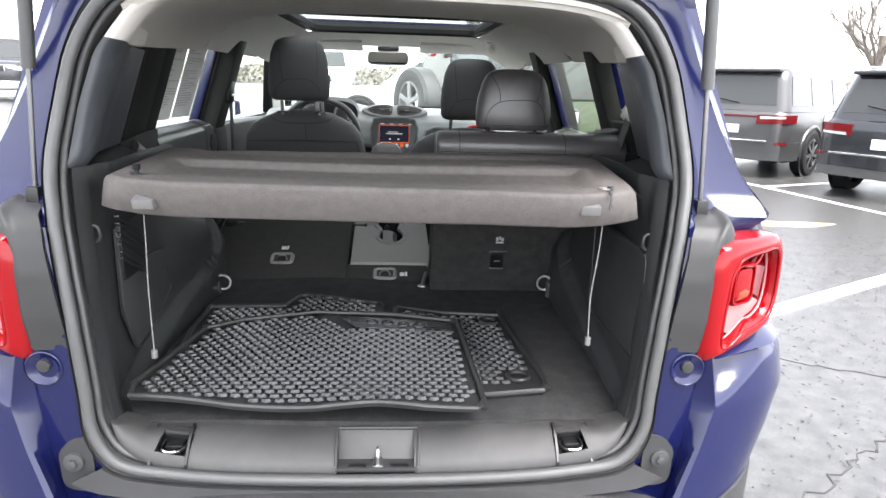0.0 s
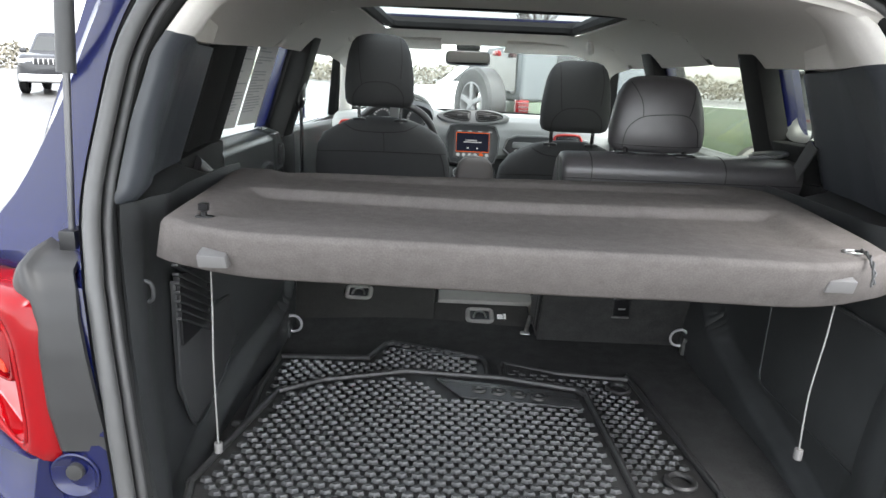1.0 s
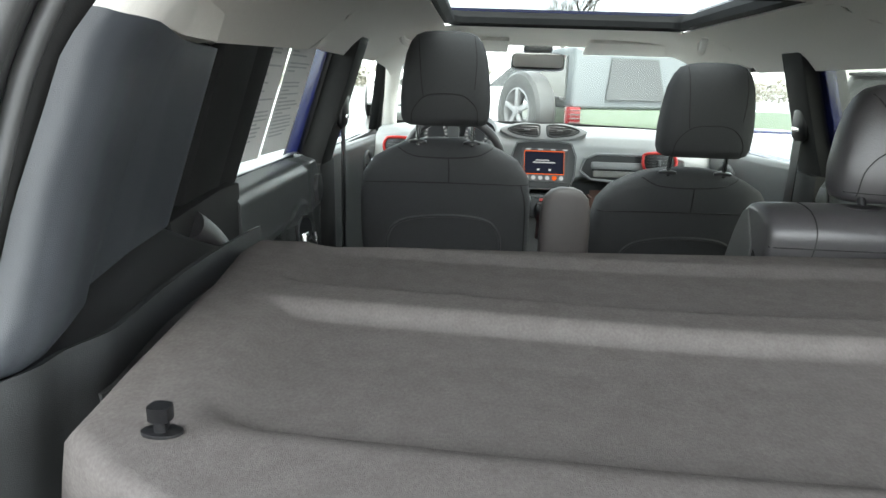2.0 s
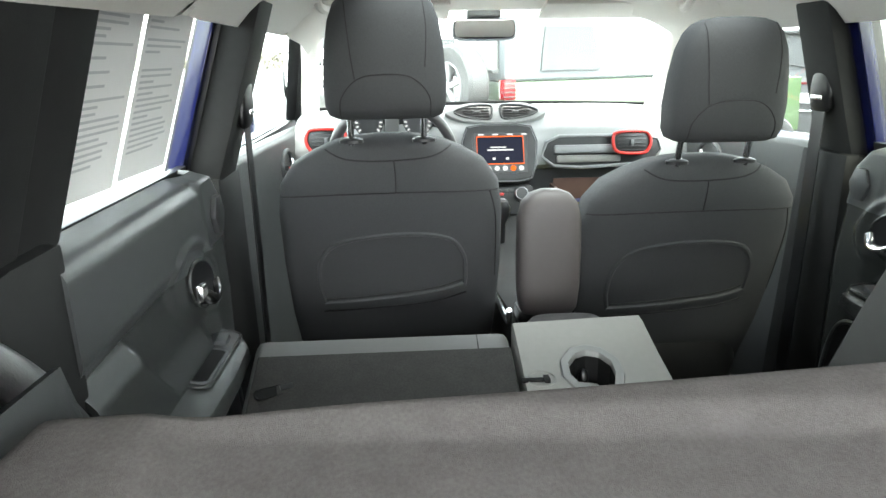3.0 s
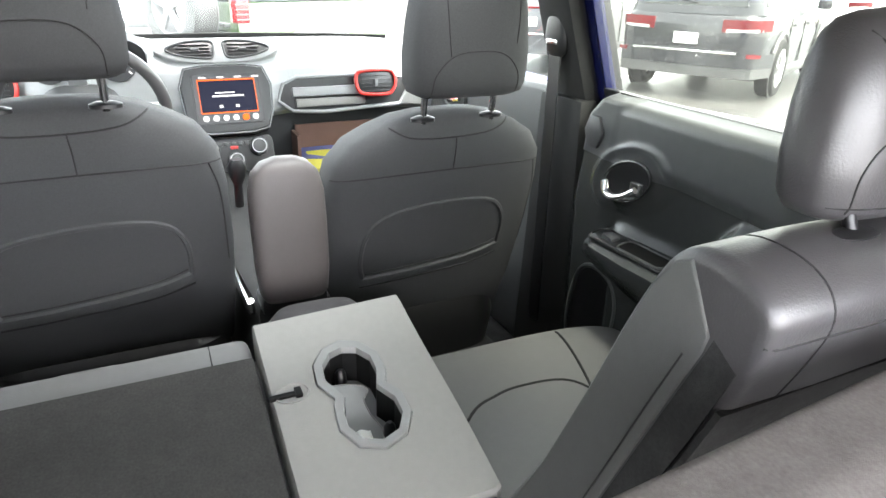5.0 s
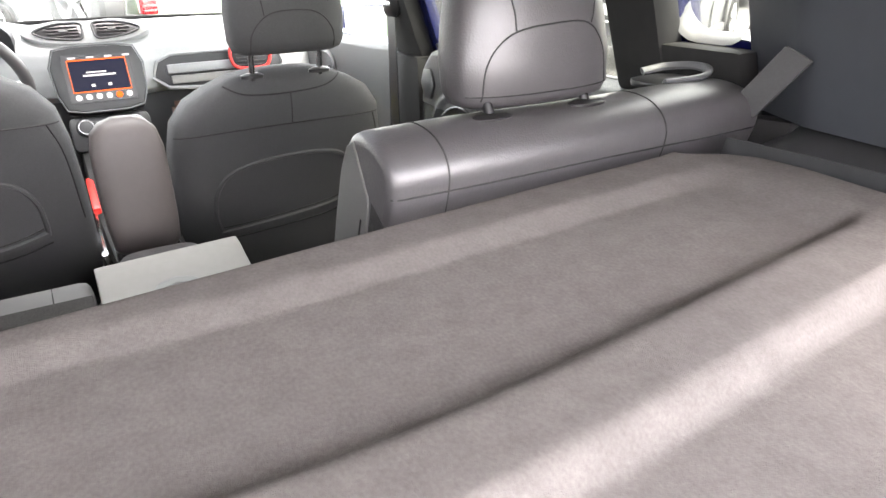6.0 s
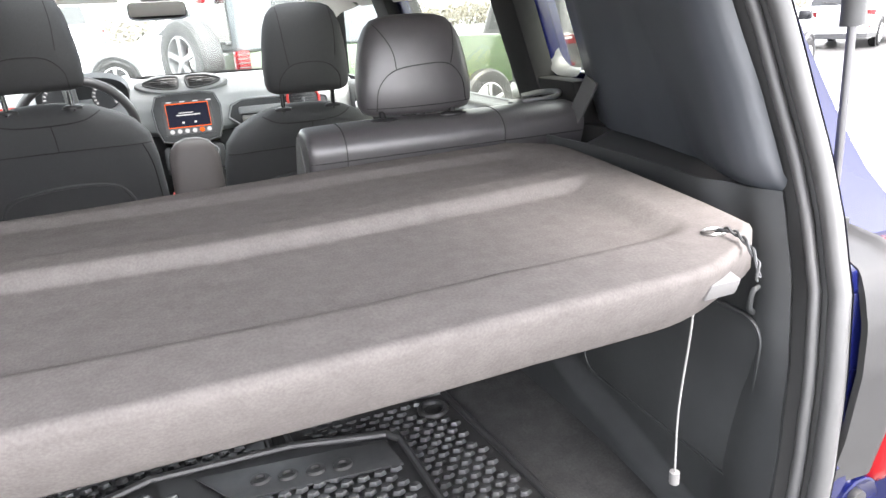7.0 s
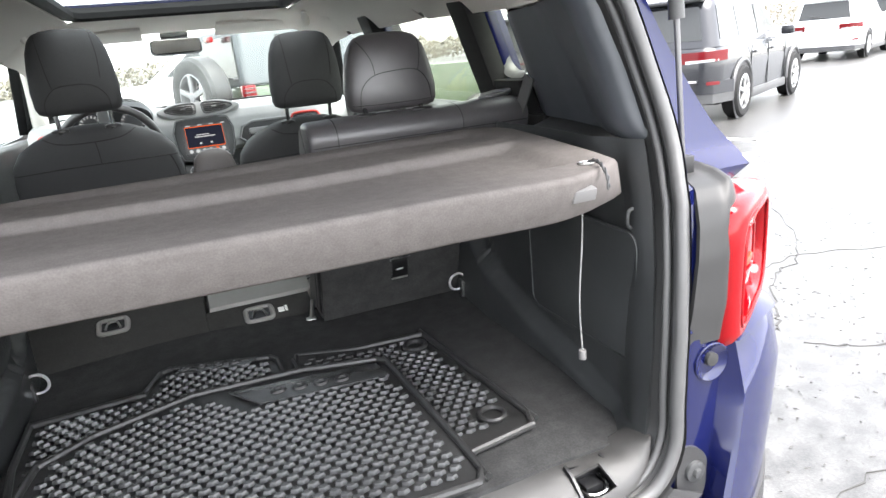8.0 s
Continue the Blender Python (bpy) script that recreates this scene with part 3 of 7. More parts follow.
# roof, rails and pillars
OX = lambda z: 0.815 - 0.34 * max(0.0, z - 1.22)


def side_plate(poly, s, inset, thick, bevel=0.004):
    """A plate in the leaning plane of the car's side, from a yz outline."""
    bm = prism(poly, "x", 0.0, thick, bevel)
    for v in bm.verts:
        v.co.x = s * (OX(v.co.z) - inset - thick + v.co.x)
    return bm


WIN = {1: (0.90, 1.555), -1: (0.90, 1.435)}  # rear door glass, from and to
INS = {1: 0.075, -1: 0.045}
part("roof_skin", merge(
    box(-0.665, 0.665, 0.17, 1.20, 1.682, 1.70, 0.004), box(-0.665, -0.43, 1.20, 2.02, 1.682, 1.70, 0.004), box(0.43, 0.665, 1.20, 2.02, 1.682, 1.70, 0.004), box(-0.65, 0.65, 2.02, 2.40, 1.67, 1.69, 0.004)), BLUE, car, "dark blue roof with a sunroof opening")
for s in (1, -1):
    b1, b2 = WIN[s]
    part("roof_rail", side_plate([(0.27, 1.585), (2.36, 1.585), (2.36, 1.65), (2.0, 1.69), (0.27, 1.69)], s, 0.0, 0.07), BLUE, car)
    part("c_pillar", merge(side_plate([(0.21, 1.21), (0.68, 1.21), (0.68, 1.60), (0.27, 1.60)], s, 0.0, 0.05), side_plate([(0.68, 1.21), (0.80, 1.21), (0.80, 1.335 if s > 0 else 1.60), (0.68, 1.335 if s > 0 else 1.60)], s, 0.0, 0.05), side_plate([(0.68, 1.53), (0.80, 1.53), (0.80, 1.60), (0.68, 1.60)], s, 0.0, 0.05), side_plate([(0.80, 1.21), (0.90, 1.21), (0.90, 1.60), (0.80, 1.60)], s, 0.0, 0.05)), BLUE, car)
    part("b_pillar", side_plate([(b2 + 0.03, 1.21), (b2 + 0.14, 1.21), (b2 + 0.13, 1.60), (b2 + 0.03, 1.60)], s, 0.0, 0.05), BLACKPL, car)
    part("a_pillar", side_plate([(2.86, 1.21), (2.97, 1.21), (2.43, 1.62), (2.32, 1.62)], s, 0.01, 0.04), MATTEPL, car)
    part("a_pillar_lining", side_plate([(2.835, 1.205), (2.985, 1.205), (2.445, 1.625), (2.295, 1.625)], s, 0.052, 0.014, 0.004), MATTEPL, car, "black lining of the windscreen pillar")
    if s > 0:
        part("quarter_window", side_plate(rounded(0.672, 0.805, 1.335, 1.54, 0.03), s, 0.02, 0.004, 0), TINTED, car)
    part("front_window", side_plate([(b2 + 0.13, 1.20), (2.88, 1.20), (2.36, 1.60), (b2 + 0.13, 1.60)], s, 0.025, 0.004, 0), CLEAR, car)
    mir = part("door_mirror", moved(soften(box(-0.10, 0.10, -0.05, 0.05, -0.09, 0.09), 0.03), pose(s * 0.98, 2.62, 1.20)), BLUE, car, "door mirror")
    part("mirror_glass", box(s * 0.98 - 0.085, s * 0.98 + 0.085, 2.564, 2.568, 1.125, 1.275), MIRROR, mir)

band_pt = lambda u, v: ((u * 2 - 1) * 0.69, 2.962 - 0.58 * v * 0.165 + 0.06 * math.sin(math.pi * u), 1.20 + 0.42 * v * 0.165 - 0.012 * (1 - math.sin(math.pi * u)))
ws = part("windscreen", thicken(grid(lambda u, v: ((u * 2 - 1) * (0.70 - 0.10 * v), 2.97 - 0.58 * v + 0.06 * math.sin(math.pi * u), 1.20 + 0.42 * v), 12, 8), 0.005), CLEAR, car, "clear windscreen")
part("windscreen_band", thicken(grid(band_pt, 24, 2), 0.002), MATTEPL, ws, "black printed band along the foot of the glass")
for s in (1, -1):
    part("a_pillar_trim", merge(tube(spline([(s * 0.705, 2.86, 1.20), (s * 0.665, 2.62, 1.40), (s * 0.60, 2.33, 1.60)], 6), 0.036, 10)), HEADLIN, car, "pale grey windscreen pillar trim")

# headliner with the sunroof hole
HZ = [(0.0, 1.545), (0.06, 1.572), (0.25, 1.60), (0.6, 1.628), (1.2, 1.645), (2.0, 1.645), (2.25, 1.63), (2.40, 1.60)]


def hl(x, y):
    return lerp(HZ, y) - 0.10 * (abs(x) / 0.62) ** 6 - 0.012 * (abs(x) / 0.6) ** 2


def hl_patch(x0, x1, y0, y1, nx, ny):
    return grid(lambda u, v: (x0 + (x1 - x0) * u, y0 + (y1 - y0) * v, hl(x0 + (x1 - x0) * u, y0 + (y1 - y0) * v)), nx, ny)


hl_bm = merge(hl_patch(-0.64, 0.64, 0.20, 1.15, 40, 20), hl_patch(-0.64, -0.40, 1.15, 2.02, 10, 12), hl_patch(0.40, 0.64, 1.15, 2.02, 10, 12), hl_patch(-0.64, 0.64, 2.02, 2.40, 40, 8))
bmesh.ops.remove_doubles(hl_bm, verts=hl_bm.verts, dist=0.0005)
part("headliner", thicken(hl_bm, 0.006), HEADLIN, car, "pale beige cloth headliner")
part("headliner_rear_edge", thicken(grid(lambda u, v: ((u * 2 - 1) * 0.515, 0.205 - 0.025 * v, hl((u * 2 - 1) * 0.515, 0.20) + 0.006 * math.sin(v * math.pi) + 0.012 * v ** 2 + 0.002), 40, 6), 0.012), HEADLIN, car, "pale rear edge of the headliner")
sr = part("sunroof_frame", tube([(x, y, 1.658) for x, y in rounded(-0.40, 0.40, 1.16, 2.03, 0.06)], 0.034, 8, closed=True, flat=0.7), MATTEPL, car, "black sunroof frame")
part("sunroof_glass", box(-0.42, 0.42, 1.15, 2.04, 1.684, 1.690), ROOFGL, sr)
for x in (-0.52, 0.46):
    g = part("grab_handle", tube(spline([(x - 0.02, 1.93, 1.605), (x - 0.015, 1.955, 1.575), (x + 0.015, 2.06, 1.572), (x + 0.02, 2.09, 1.60)], 6), 0.012, 8), HEADLIN, car, "pale folded grab handle")
for x0, x1 in ((-0.60, -0.17), (0.13, 0.58)):
    part("sun_visor", moved(soften(box(x0, x1, -0.075, 0.075, -0.008, 0.008), 0.006), pose(0, 2.36, 1.592, -14, 0, 0)), HEADLIN, car, "pale folded sun visor")
rm = part("rear_view_mirror", moved(soften(loft([ring(0, 0, 0.108, 0.034, -0.012, 24, 5), ring(0, 0, 0.112, 0.037, 0.012, 24, 5), ring(0, 0, 0.09, 0.028, 0.03, 24, 4)]), 0.0), pose(-0.04, 2.50, 1.538, -97, 0, 0)), BLACKPL, car, "black interior mirror")
part("mirror_glass", moved(loft([ring(0, 0, 0.104, 0.031, -0.0145, 24, 5), ring(0, 0, 0.104, 0.031, -0.0115, 24, 5)]), pose(-0.04, 2.50, 1.538, -97, 0, 0)), MIRROR, rm)
part("mirror_stalk", merge(tube([(-0.04, 2.51, 1.545), (-0.04, 2.54, 1.60)], 0.014, 8), soften(box(-0.10, 0.02, 2.50, 2.58, 1.575, 1.605), 0.01)), BLACKPL, rm)

# ---- inside trims ----
for s in (1, -1):
    def dtrim(u, v, s=s, z0=1.245, z1=1.492):
        z = z0 + (z1 - z0) * v
        xs = lerp([(1.24, 0.600), (1.358, 0.588), (1.464, 0.564), (1.546, 0.51), (1.60, 0.44)], z)
        ys = opening_y(z) + 0.055
        w = OX(z)
        xs += 0.012 if v < 0.02 and z0 < 1.3 else 0.0
        path = [(0.0, xs, ys), (0.06, xs - 0.010, ys + 0.006), (0.12, xs - 0.018, ys + 0.028), (0.18, xs - 0.017, ys + 0.055), (0.30, xs + 0.002, ys + 0.11), (0.5, (xs + w - 0.13) / 2 + 0.008, ys + 0.19), (0.7, w - 0.125, max(0.42, ys + 0.25)), (0.85, w - 0.105, 0.56), (1.0, w - 0.05, 0.672)]
        return (s * lerp([(a, b) for a, b, c in path], u), lerp([(a, c) for a, b, c in path], u), z - 0.012 * u * v)
    part("d_pillar_trim", thicken(grid(dtrim, 48, 14), 0.006), DPILLAR, car, "charcoal plastic pillar trim", sharp=60)
    part("headliner_corner", thicken(grid(lambda u, v, s=s: dtrim(u, v, s, 1.490, 1.60), 48, 8), 0.006), HEADLIN, car, "pale corner of the headliner", sharp=60)
    part("c_pillar_trim", merge(side_plate([(0.795, 1.24), (0.90, 1.24), (0.90, 1.60), (0.795, 1.60)], s, 0.05, 0.055 if s > 0 else 0.03, 0.012), side_plate([(0.66, 1.225), (0.80, 1.225), (0.80, 1.325 if s > 0 else 1.60), (0.66, 1.325 if s > 0 else 1.60)], s, 0.05, 0.05 if s > 0 else 0.035, 0.008), side_plate([(0.66, 1.535), (0.80, 1.535), (0.80, 1.60), (0.66, 1.60)], s, 0.05, 0.055, 0.008)), MATTEPL, car, "black trim round the quarter window")
    part("c_pillar_liner", side_plate([(0.32, 1.21), (0.672, 1.21), (0.672, 1.60), (0.38, 1.60)], s, 0.052, 0.004, 0), MATTEPL, car, "black liner behind the pillar trim")
    if s > 0:
        part("window_reveal", loft([[(s * (OX(z) - d), 0.74 + (y - 0.74) * k, 1.44 + (z - 1.44) * k) for y, z in rounded(0.68, 0.80, 1.342, 1.535, 0.04)] for d, k in ((0.024, 1.0), (0.036, 1.02), (0.05, 1.10), (0.056, 1.16))], cap=False), PLASTIC, car)
    # ledge that carries the cover
    part("cover_ledge", thicken(grid(lambda u, v, s=s: (s * (0.50 + 0.06 * max(0.0, 1 - v / 0.3) + (0.20 - 0.06 * max(0.0, 1 - v / 0.3)) * u + 0.03 * v), 0.16 + 0.47 * v, 1.214 + 0.03 * u * u - 0.012 * (1 - u) - 0.10 * max(0.0, v - 0.86) ** 1.5 * 12 * (1 - 0.5 * u)), 12, 30), 0.008), DARKPL, car, "dark plastic ledge under the cargo cover")

    def ctrim(u, v, s=s):
        yb = 0.01 + 0.82 * u
        z = 0.715 + (lerp([(0.0, 1.243), (0.56, 1.243), (0.63, 1.03), (0.84, 0.98)], yb) - 0.715) * v
        y0 = opening_y(z) + 0.055
        y = y0 + (0.83 - y0) * u
        x0 = lerp([(0.70, 0.515), (0.762, 0.525), (0.85, 0.538), (0.99, 0.554), (1.15, 0.579), (1.24, 0.600)], z)
        x0 -= 0.016 * math.exp(-((y - y0 - 0.03) / 0.03) ** 2) * step01(0.9, 1.15, z)
        deep = 0.552 + 0.02 * math.sin(math.pi * min(1, u * 1.4)) + 0.035 * max(0, v - 0.75) * 4 * u
        x = x0 + (deep - x0) * step01(0.02, 0.12, y - y0)
        edge = lerp([(0.0, 0.73), (0.162, 0.75), (0.411, 0.815), (0.55, 0.87), (0.649, 0.935), (0.75, 1.05), (0.86, 1.2)], y)
        t = (edge - z) / 0.02
        x -= 0.03 * max(0.0, min(1.0, t + 0.5))
        if s < 0:
            dy, dz = (y - 0.58) / 0.2, (z - 0.98) / 0.14
            x -= 0.06 * math.exp(-(dy * dy + dz * dz) * 1.5)
        return (s * x, y, z)
    part("cargo_side_trim", thicken(grid(ctrim, 60, 44), 0.006), CARGOPL, car, "black plastic side trim of the boot", sharp=60)
    if s > 0:
        pk = part("storage_panel", prism(rounded(0.048, 0.41, 0.855, 1.095, 0.03), "x", 0.5485, 0.562, 0.003), CARGOPL, car, "smooth storage panel")
        part("panel_rim", tube([(min(0.5485, lerp([(0.70, 0.515), (0.762, 0.525), (0.85, 0.538), (0.99, 0.554), (1.15, 0.579)], z) + (0.021 - 0.06 * (z - 0.9)) * step01(0.02, 0.12, y - opening_y(z) - 0.055) - 0.001), y, z) for y, z in rounded(0.052, 0.410, 0.855, 1.095, 0.030, 9)], 0.0024, 8, closed=True), CARGOPL, pk)
    else:
        cv = part("access_cover", prism([(0.15, 1.11), (0.15, 0.92), (0.20, 0.83), (0.30, 0.835), (0.44, 0.90), (0.50, 0.99), (0.46, 1.0), (0.28, 1.01)], "x", -0.556, -0.545, 0.004), DARKPL, car, "black access cover")
        part("cover_rim", tube(spline([(-0.546, y, z) for y, z in [(0.15, 1.09), (0.145, 0.99), (0.15, 0.92), (0.20, 0.825), (0.31, 0.84), (0.45, 0.91), (0.51, 1.0)]], 6), 0.0025, 6), CARGOPL, cv)
        gr = part("vent_grille", box(-0.552, -0.540, 0.155, 0.27, 0.995, 1.115, 0.003), BLACKPL, car, "black ribbed air vent")
        for k in range(7):
            part("slat", moved(soften(box(-0.007, 0.004, -0.075, 0.075, -0.0022, 0.0022), 0.001), pose(-0.541, 0.212, 1.012 + 0.015 * k, -28, 0, 0)), CARGOPL, gr)
    lug = part("cover_lug", tube(spline([(s * 0.556, 0.07, 1.135), (s * 0.546, 0.07, 1.13), (s * 0.544, 0.07, 1.11), (s * 0.552, 0.07, 1.102)], 4), 0.0035, 8), CARGOPL, car, "small moulded lug")
    part("c_pillar_lower_trim", prism([(0.585, 0.80), (0.855, 0.80), (0.855, 1.218 if s > 0 else 1.26), (0.76, 1.232 if s > 0 else 1.26), (0.585, 1.244)], "x", *sorted((s * 0.735, s * 0.702)), 0.006), MATTEPL, car, "black lower pillar trim")
    # lashing rings
    rx, ry, rz = (0.506, 0.735, 0.816) if s > 0 else (-0.508, 0.742, 0.806)
    rg = part("lashing_ring", tube([(rx - s * (0.006 + 0.022 * math.cos(a)), ry - 0.005 * math.sin(a), rz + 0.024 * math.sin(a)) for a in [radians(k) for k in range(-110, 200, 14)]], 0.0036, 8), PALECHROME, car, "chrome lashing ring")
    part("ring_mount", merge(soften(box(rx + s * 0.012 - 0.010, rx + s * 0.012 + 0.010, ry - 0.008, ry + 0.012, rz - 0.055, rz + 0.004), 0.004), tube([(rx + s * 0.012, ry - 0.01, rz - 0.004), (rx + s * 0.004, ry - 0.008, rz - 0.002)], 0.006, 8)), DARKPL, rg)

part("boot_floor", thicken(grid(lambda u, v: ((u * 2 - 1) * 0.545, 0.03 + 0.86 * v, 0.733 + 0.045 * v + 0.003 * math.sin(9 * u + 5 * v)), 24, 24), 0.02), CARPET, car, "black carpeted boot floor")

# loading sill with its recesses
SILL_PATH = [(0, 0.662), (0.25, 0.667), (0.36, 0.676), (0.44, 0.692), (0.492, 0.722), (0.518, 0.76), (0.524, 0.78)]


SILL_ROWS = ((-0.010, 0.0), (0.003, 0.0), (0.016, 0.10), (0.031, 0.28), (0.045, 0.50), (0.056, 0.78), (0.060, 1.0))


def sill_run(x0, x1, s, n, rows=SILL_ROWS):
    """A stretch of the sill between two lengths along its path."""
    P = spline([(x, 0, z) for x, z in SILL_PATH], 8)
    out = []
    for k in range(n + 1):
        t = x0 + (x1 - x0) * k / n
        i = min(int(t * (len(P) - 1)), len(P) - 2)
        f = t * (len(P) - 1) - i
        p = P[i].lerp(P[i + 1], f)
        d = (P[i + 1] - P[i]).normalized()
        w = 1.0 - 0.85 * step01(0.42, 1.0, t)
        yo = -0.048 + 0.040 * step01(0.45, 1.0, t)
        out.append([(s * (p.x - d.z * o * w), yo + (0.045 - yo) * q, min(p.z + d.x * o * w, 0.727 + 0.5 * max(0.0, p.x - 0.485) + 0.012 * (1 - q))) for o, q in rows])
    return thicken(loft(out, closed=False), 0.006)


def sill_t(x):
    P = spline([(a, 0, z) for a, z in SILL_PATH], 8)
    for i in range(len(P) - 1):
        if P[i].x <= x <= P[i + 1].x:
            return (i + (x - P[i].x) / (P[i + 1].x - P[i].x)) / (len(P) - 1)
    return 1.0


for s in (1, -1):
    part("loading_sill", sill_run(sill_t(0.078), sill_t(0.372), s, 14), SILLPL, car, "scuffed grey plastic loading sill", sharp=60)
    part("sill_edge", sill_run(sill_t(0.372), sill_t(0.44), s, 4, SILL_ROWS[:3]), SILLPL, car, sharp=60)
    part("sill_bridge", sill_run(sill_t(0.372), sill_t(0.44), s, 4, SILL_ROWS[4:]), SILLPL, car, sharp=60)
    part("sill_corner", sill_run(sill_t(0.44), 1.0, s, 30), SILLPL, car, "grey plastic sill corner rising into the side trim", sharp=60)
pocket = part("striker_pocket", box(-0.080, 0.084, -0.050, 0.0, 0.664, 0.671, 0.001), BUMPERPL, car, "recess for the tailgate latch")
part("pocket_wall", soften(loft([[(-0.076, -0.018, 0.668), (0.080, -0.018, 0.668), (0.080, -0.012, 0.668), (-0.076, -0.012, 0.668)], [(-0.080, 0.022, 0.716), (0.085, 0.022, 0.716), (0.085, 0.030, 0.716), (-0.080, 0.030, 0.716)]]), 0.001), SILLPL, pocket)
part("pocket_lip", tube([(-0.080, -0.046, 0.676), (-0.081, -0.03, 0.690), (-0.082, 0.0, 0.712), (-0.080, 0.024, 0.719), (0.085, 0.024, 0.719), (0.087, 0.0, 0.712), (0.086, -0.03, 0.690), (0.085, -0.046, 0.676)], 0.003, 8), SILLPL, pocket)
for x in (-0.084, 0.082):
    part("pocket_wall", prism([(-0.052, 0.655), (0.042, 0.655), (0.042, 0.722), (0.0, 0.708), (-0.028, 0.690), (-0.048, 0.672)], "x", x, x + 0.006, 0.001), SILLPL, pocket)
part("latch_slot", merge(box(-0.055, -0.02, -0.045, -0.035, 0.670, 0.673), box(0.03, 0.065, -0.045, -0.035, 0.670, 0.673)), BLACKPL, pocket)
part("striker", merge(tube(spline([(0.004, -0.040, 0.668), (0.004, -0.040, 0.694), (0.004, -0.030, 0.704), (0.004, -0.020, 0.694), (0.004, -0.018, 0.668)], 6), 0.004, 8), box(-0.006, 0.014, -0.046, -0.014, 0.668, 0.675, 0.002)), STEEL, pocket, "steel latch striker")
for s in (1, -1):
    cx = s * 0.406
    hp = part("hook_pocket", box(cx - 0.040, cx + 0.040, -0.048, 0.030, 0.655, 0.664), BLACKPL, car, "black recess with a lashing hook")
    part("pocket_wall", box(cx - 0.040, cx + 0.040, 0.012, 0.020, 0.655, 0.728), BLACKPL, hp)
    for a in (-0.038, 0.032):
        part("pocket_wall", prism([(-0.052, 0.655), (0.018, 0.655), (0.018, 0.735), (0.0, 0.731), (-0.022, 0.716), (-0.039, 0.700), (-0.052, 0.684)], "x", cx + a, cx + a + 0.005), BLACKPL, hp)
    hk = tube(spline([(cx - 0.022, 0.006, 0.706), (cx - 0.024, -0.016, 0.702), (cx - 0.012, -0.028, 0.698), (cx + 0.012, -0.028, 0.698), (cx + 0.024, -0.016, 0.702), (cx + 0.022, 0.006, 0.706)], 5), 0.0034, 8)
    part("lashing_hook", hk, CHROME, hp, "chrome lashing hook")
    part("hook_block", soften(box(cx - 0.016, cx + 0.018, -0.016, 0.012, 0.662, 0.704), 0.004), BLACKPL, hp)
    part("hook_screw", moved(loft([ring(0, 0, 0.009, 0.009, 0, 16, 2), ring(0, 0, 0.008, 0.008, 0.005, 16, 2), ring(0, 0, 0.004, 0.004, 0.003, 16, 2)]), pose(cx + 0.004, -0.034, 0.672, 30, 0, 0)), STEEL, hp, "steel screw head")

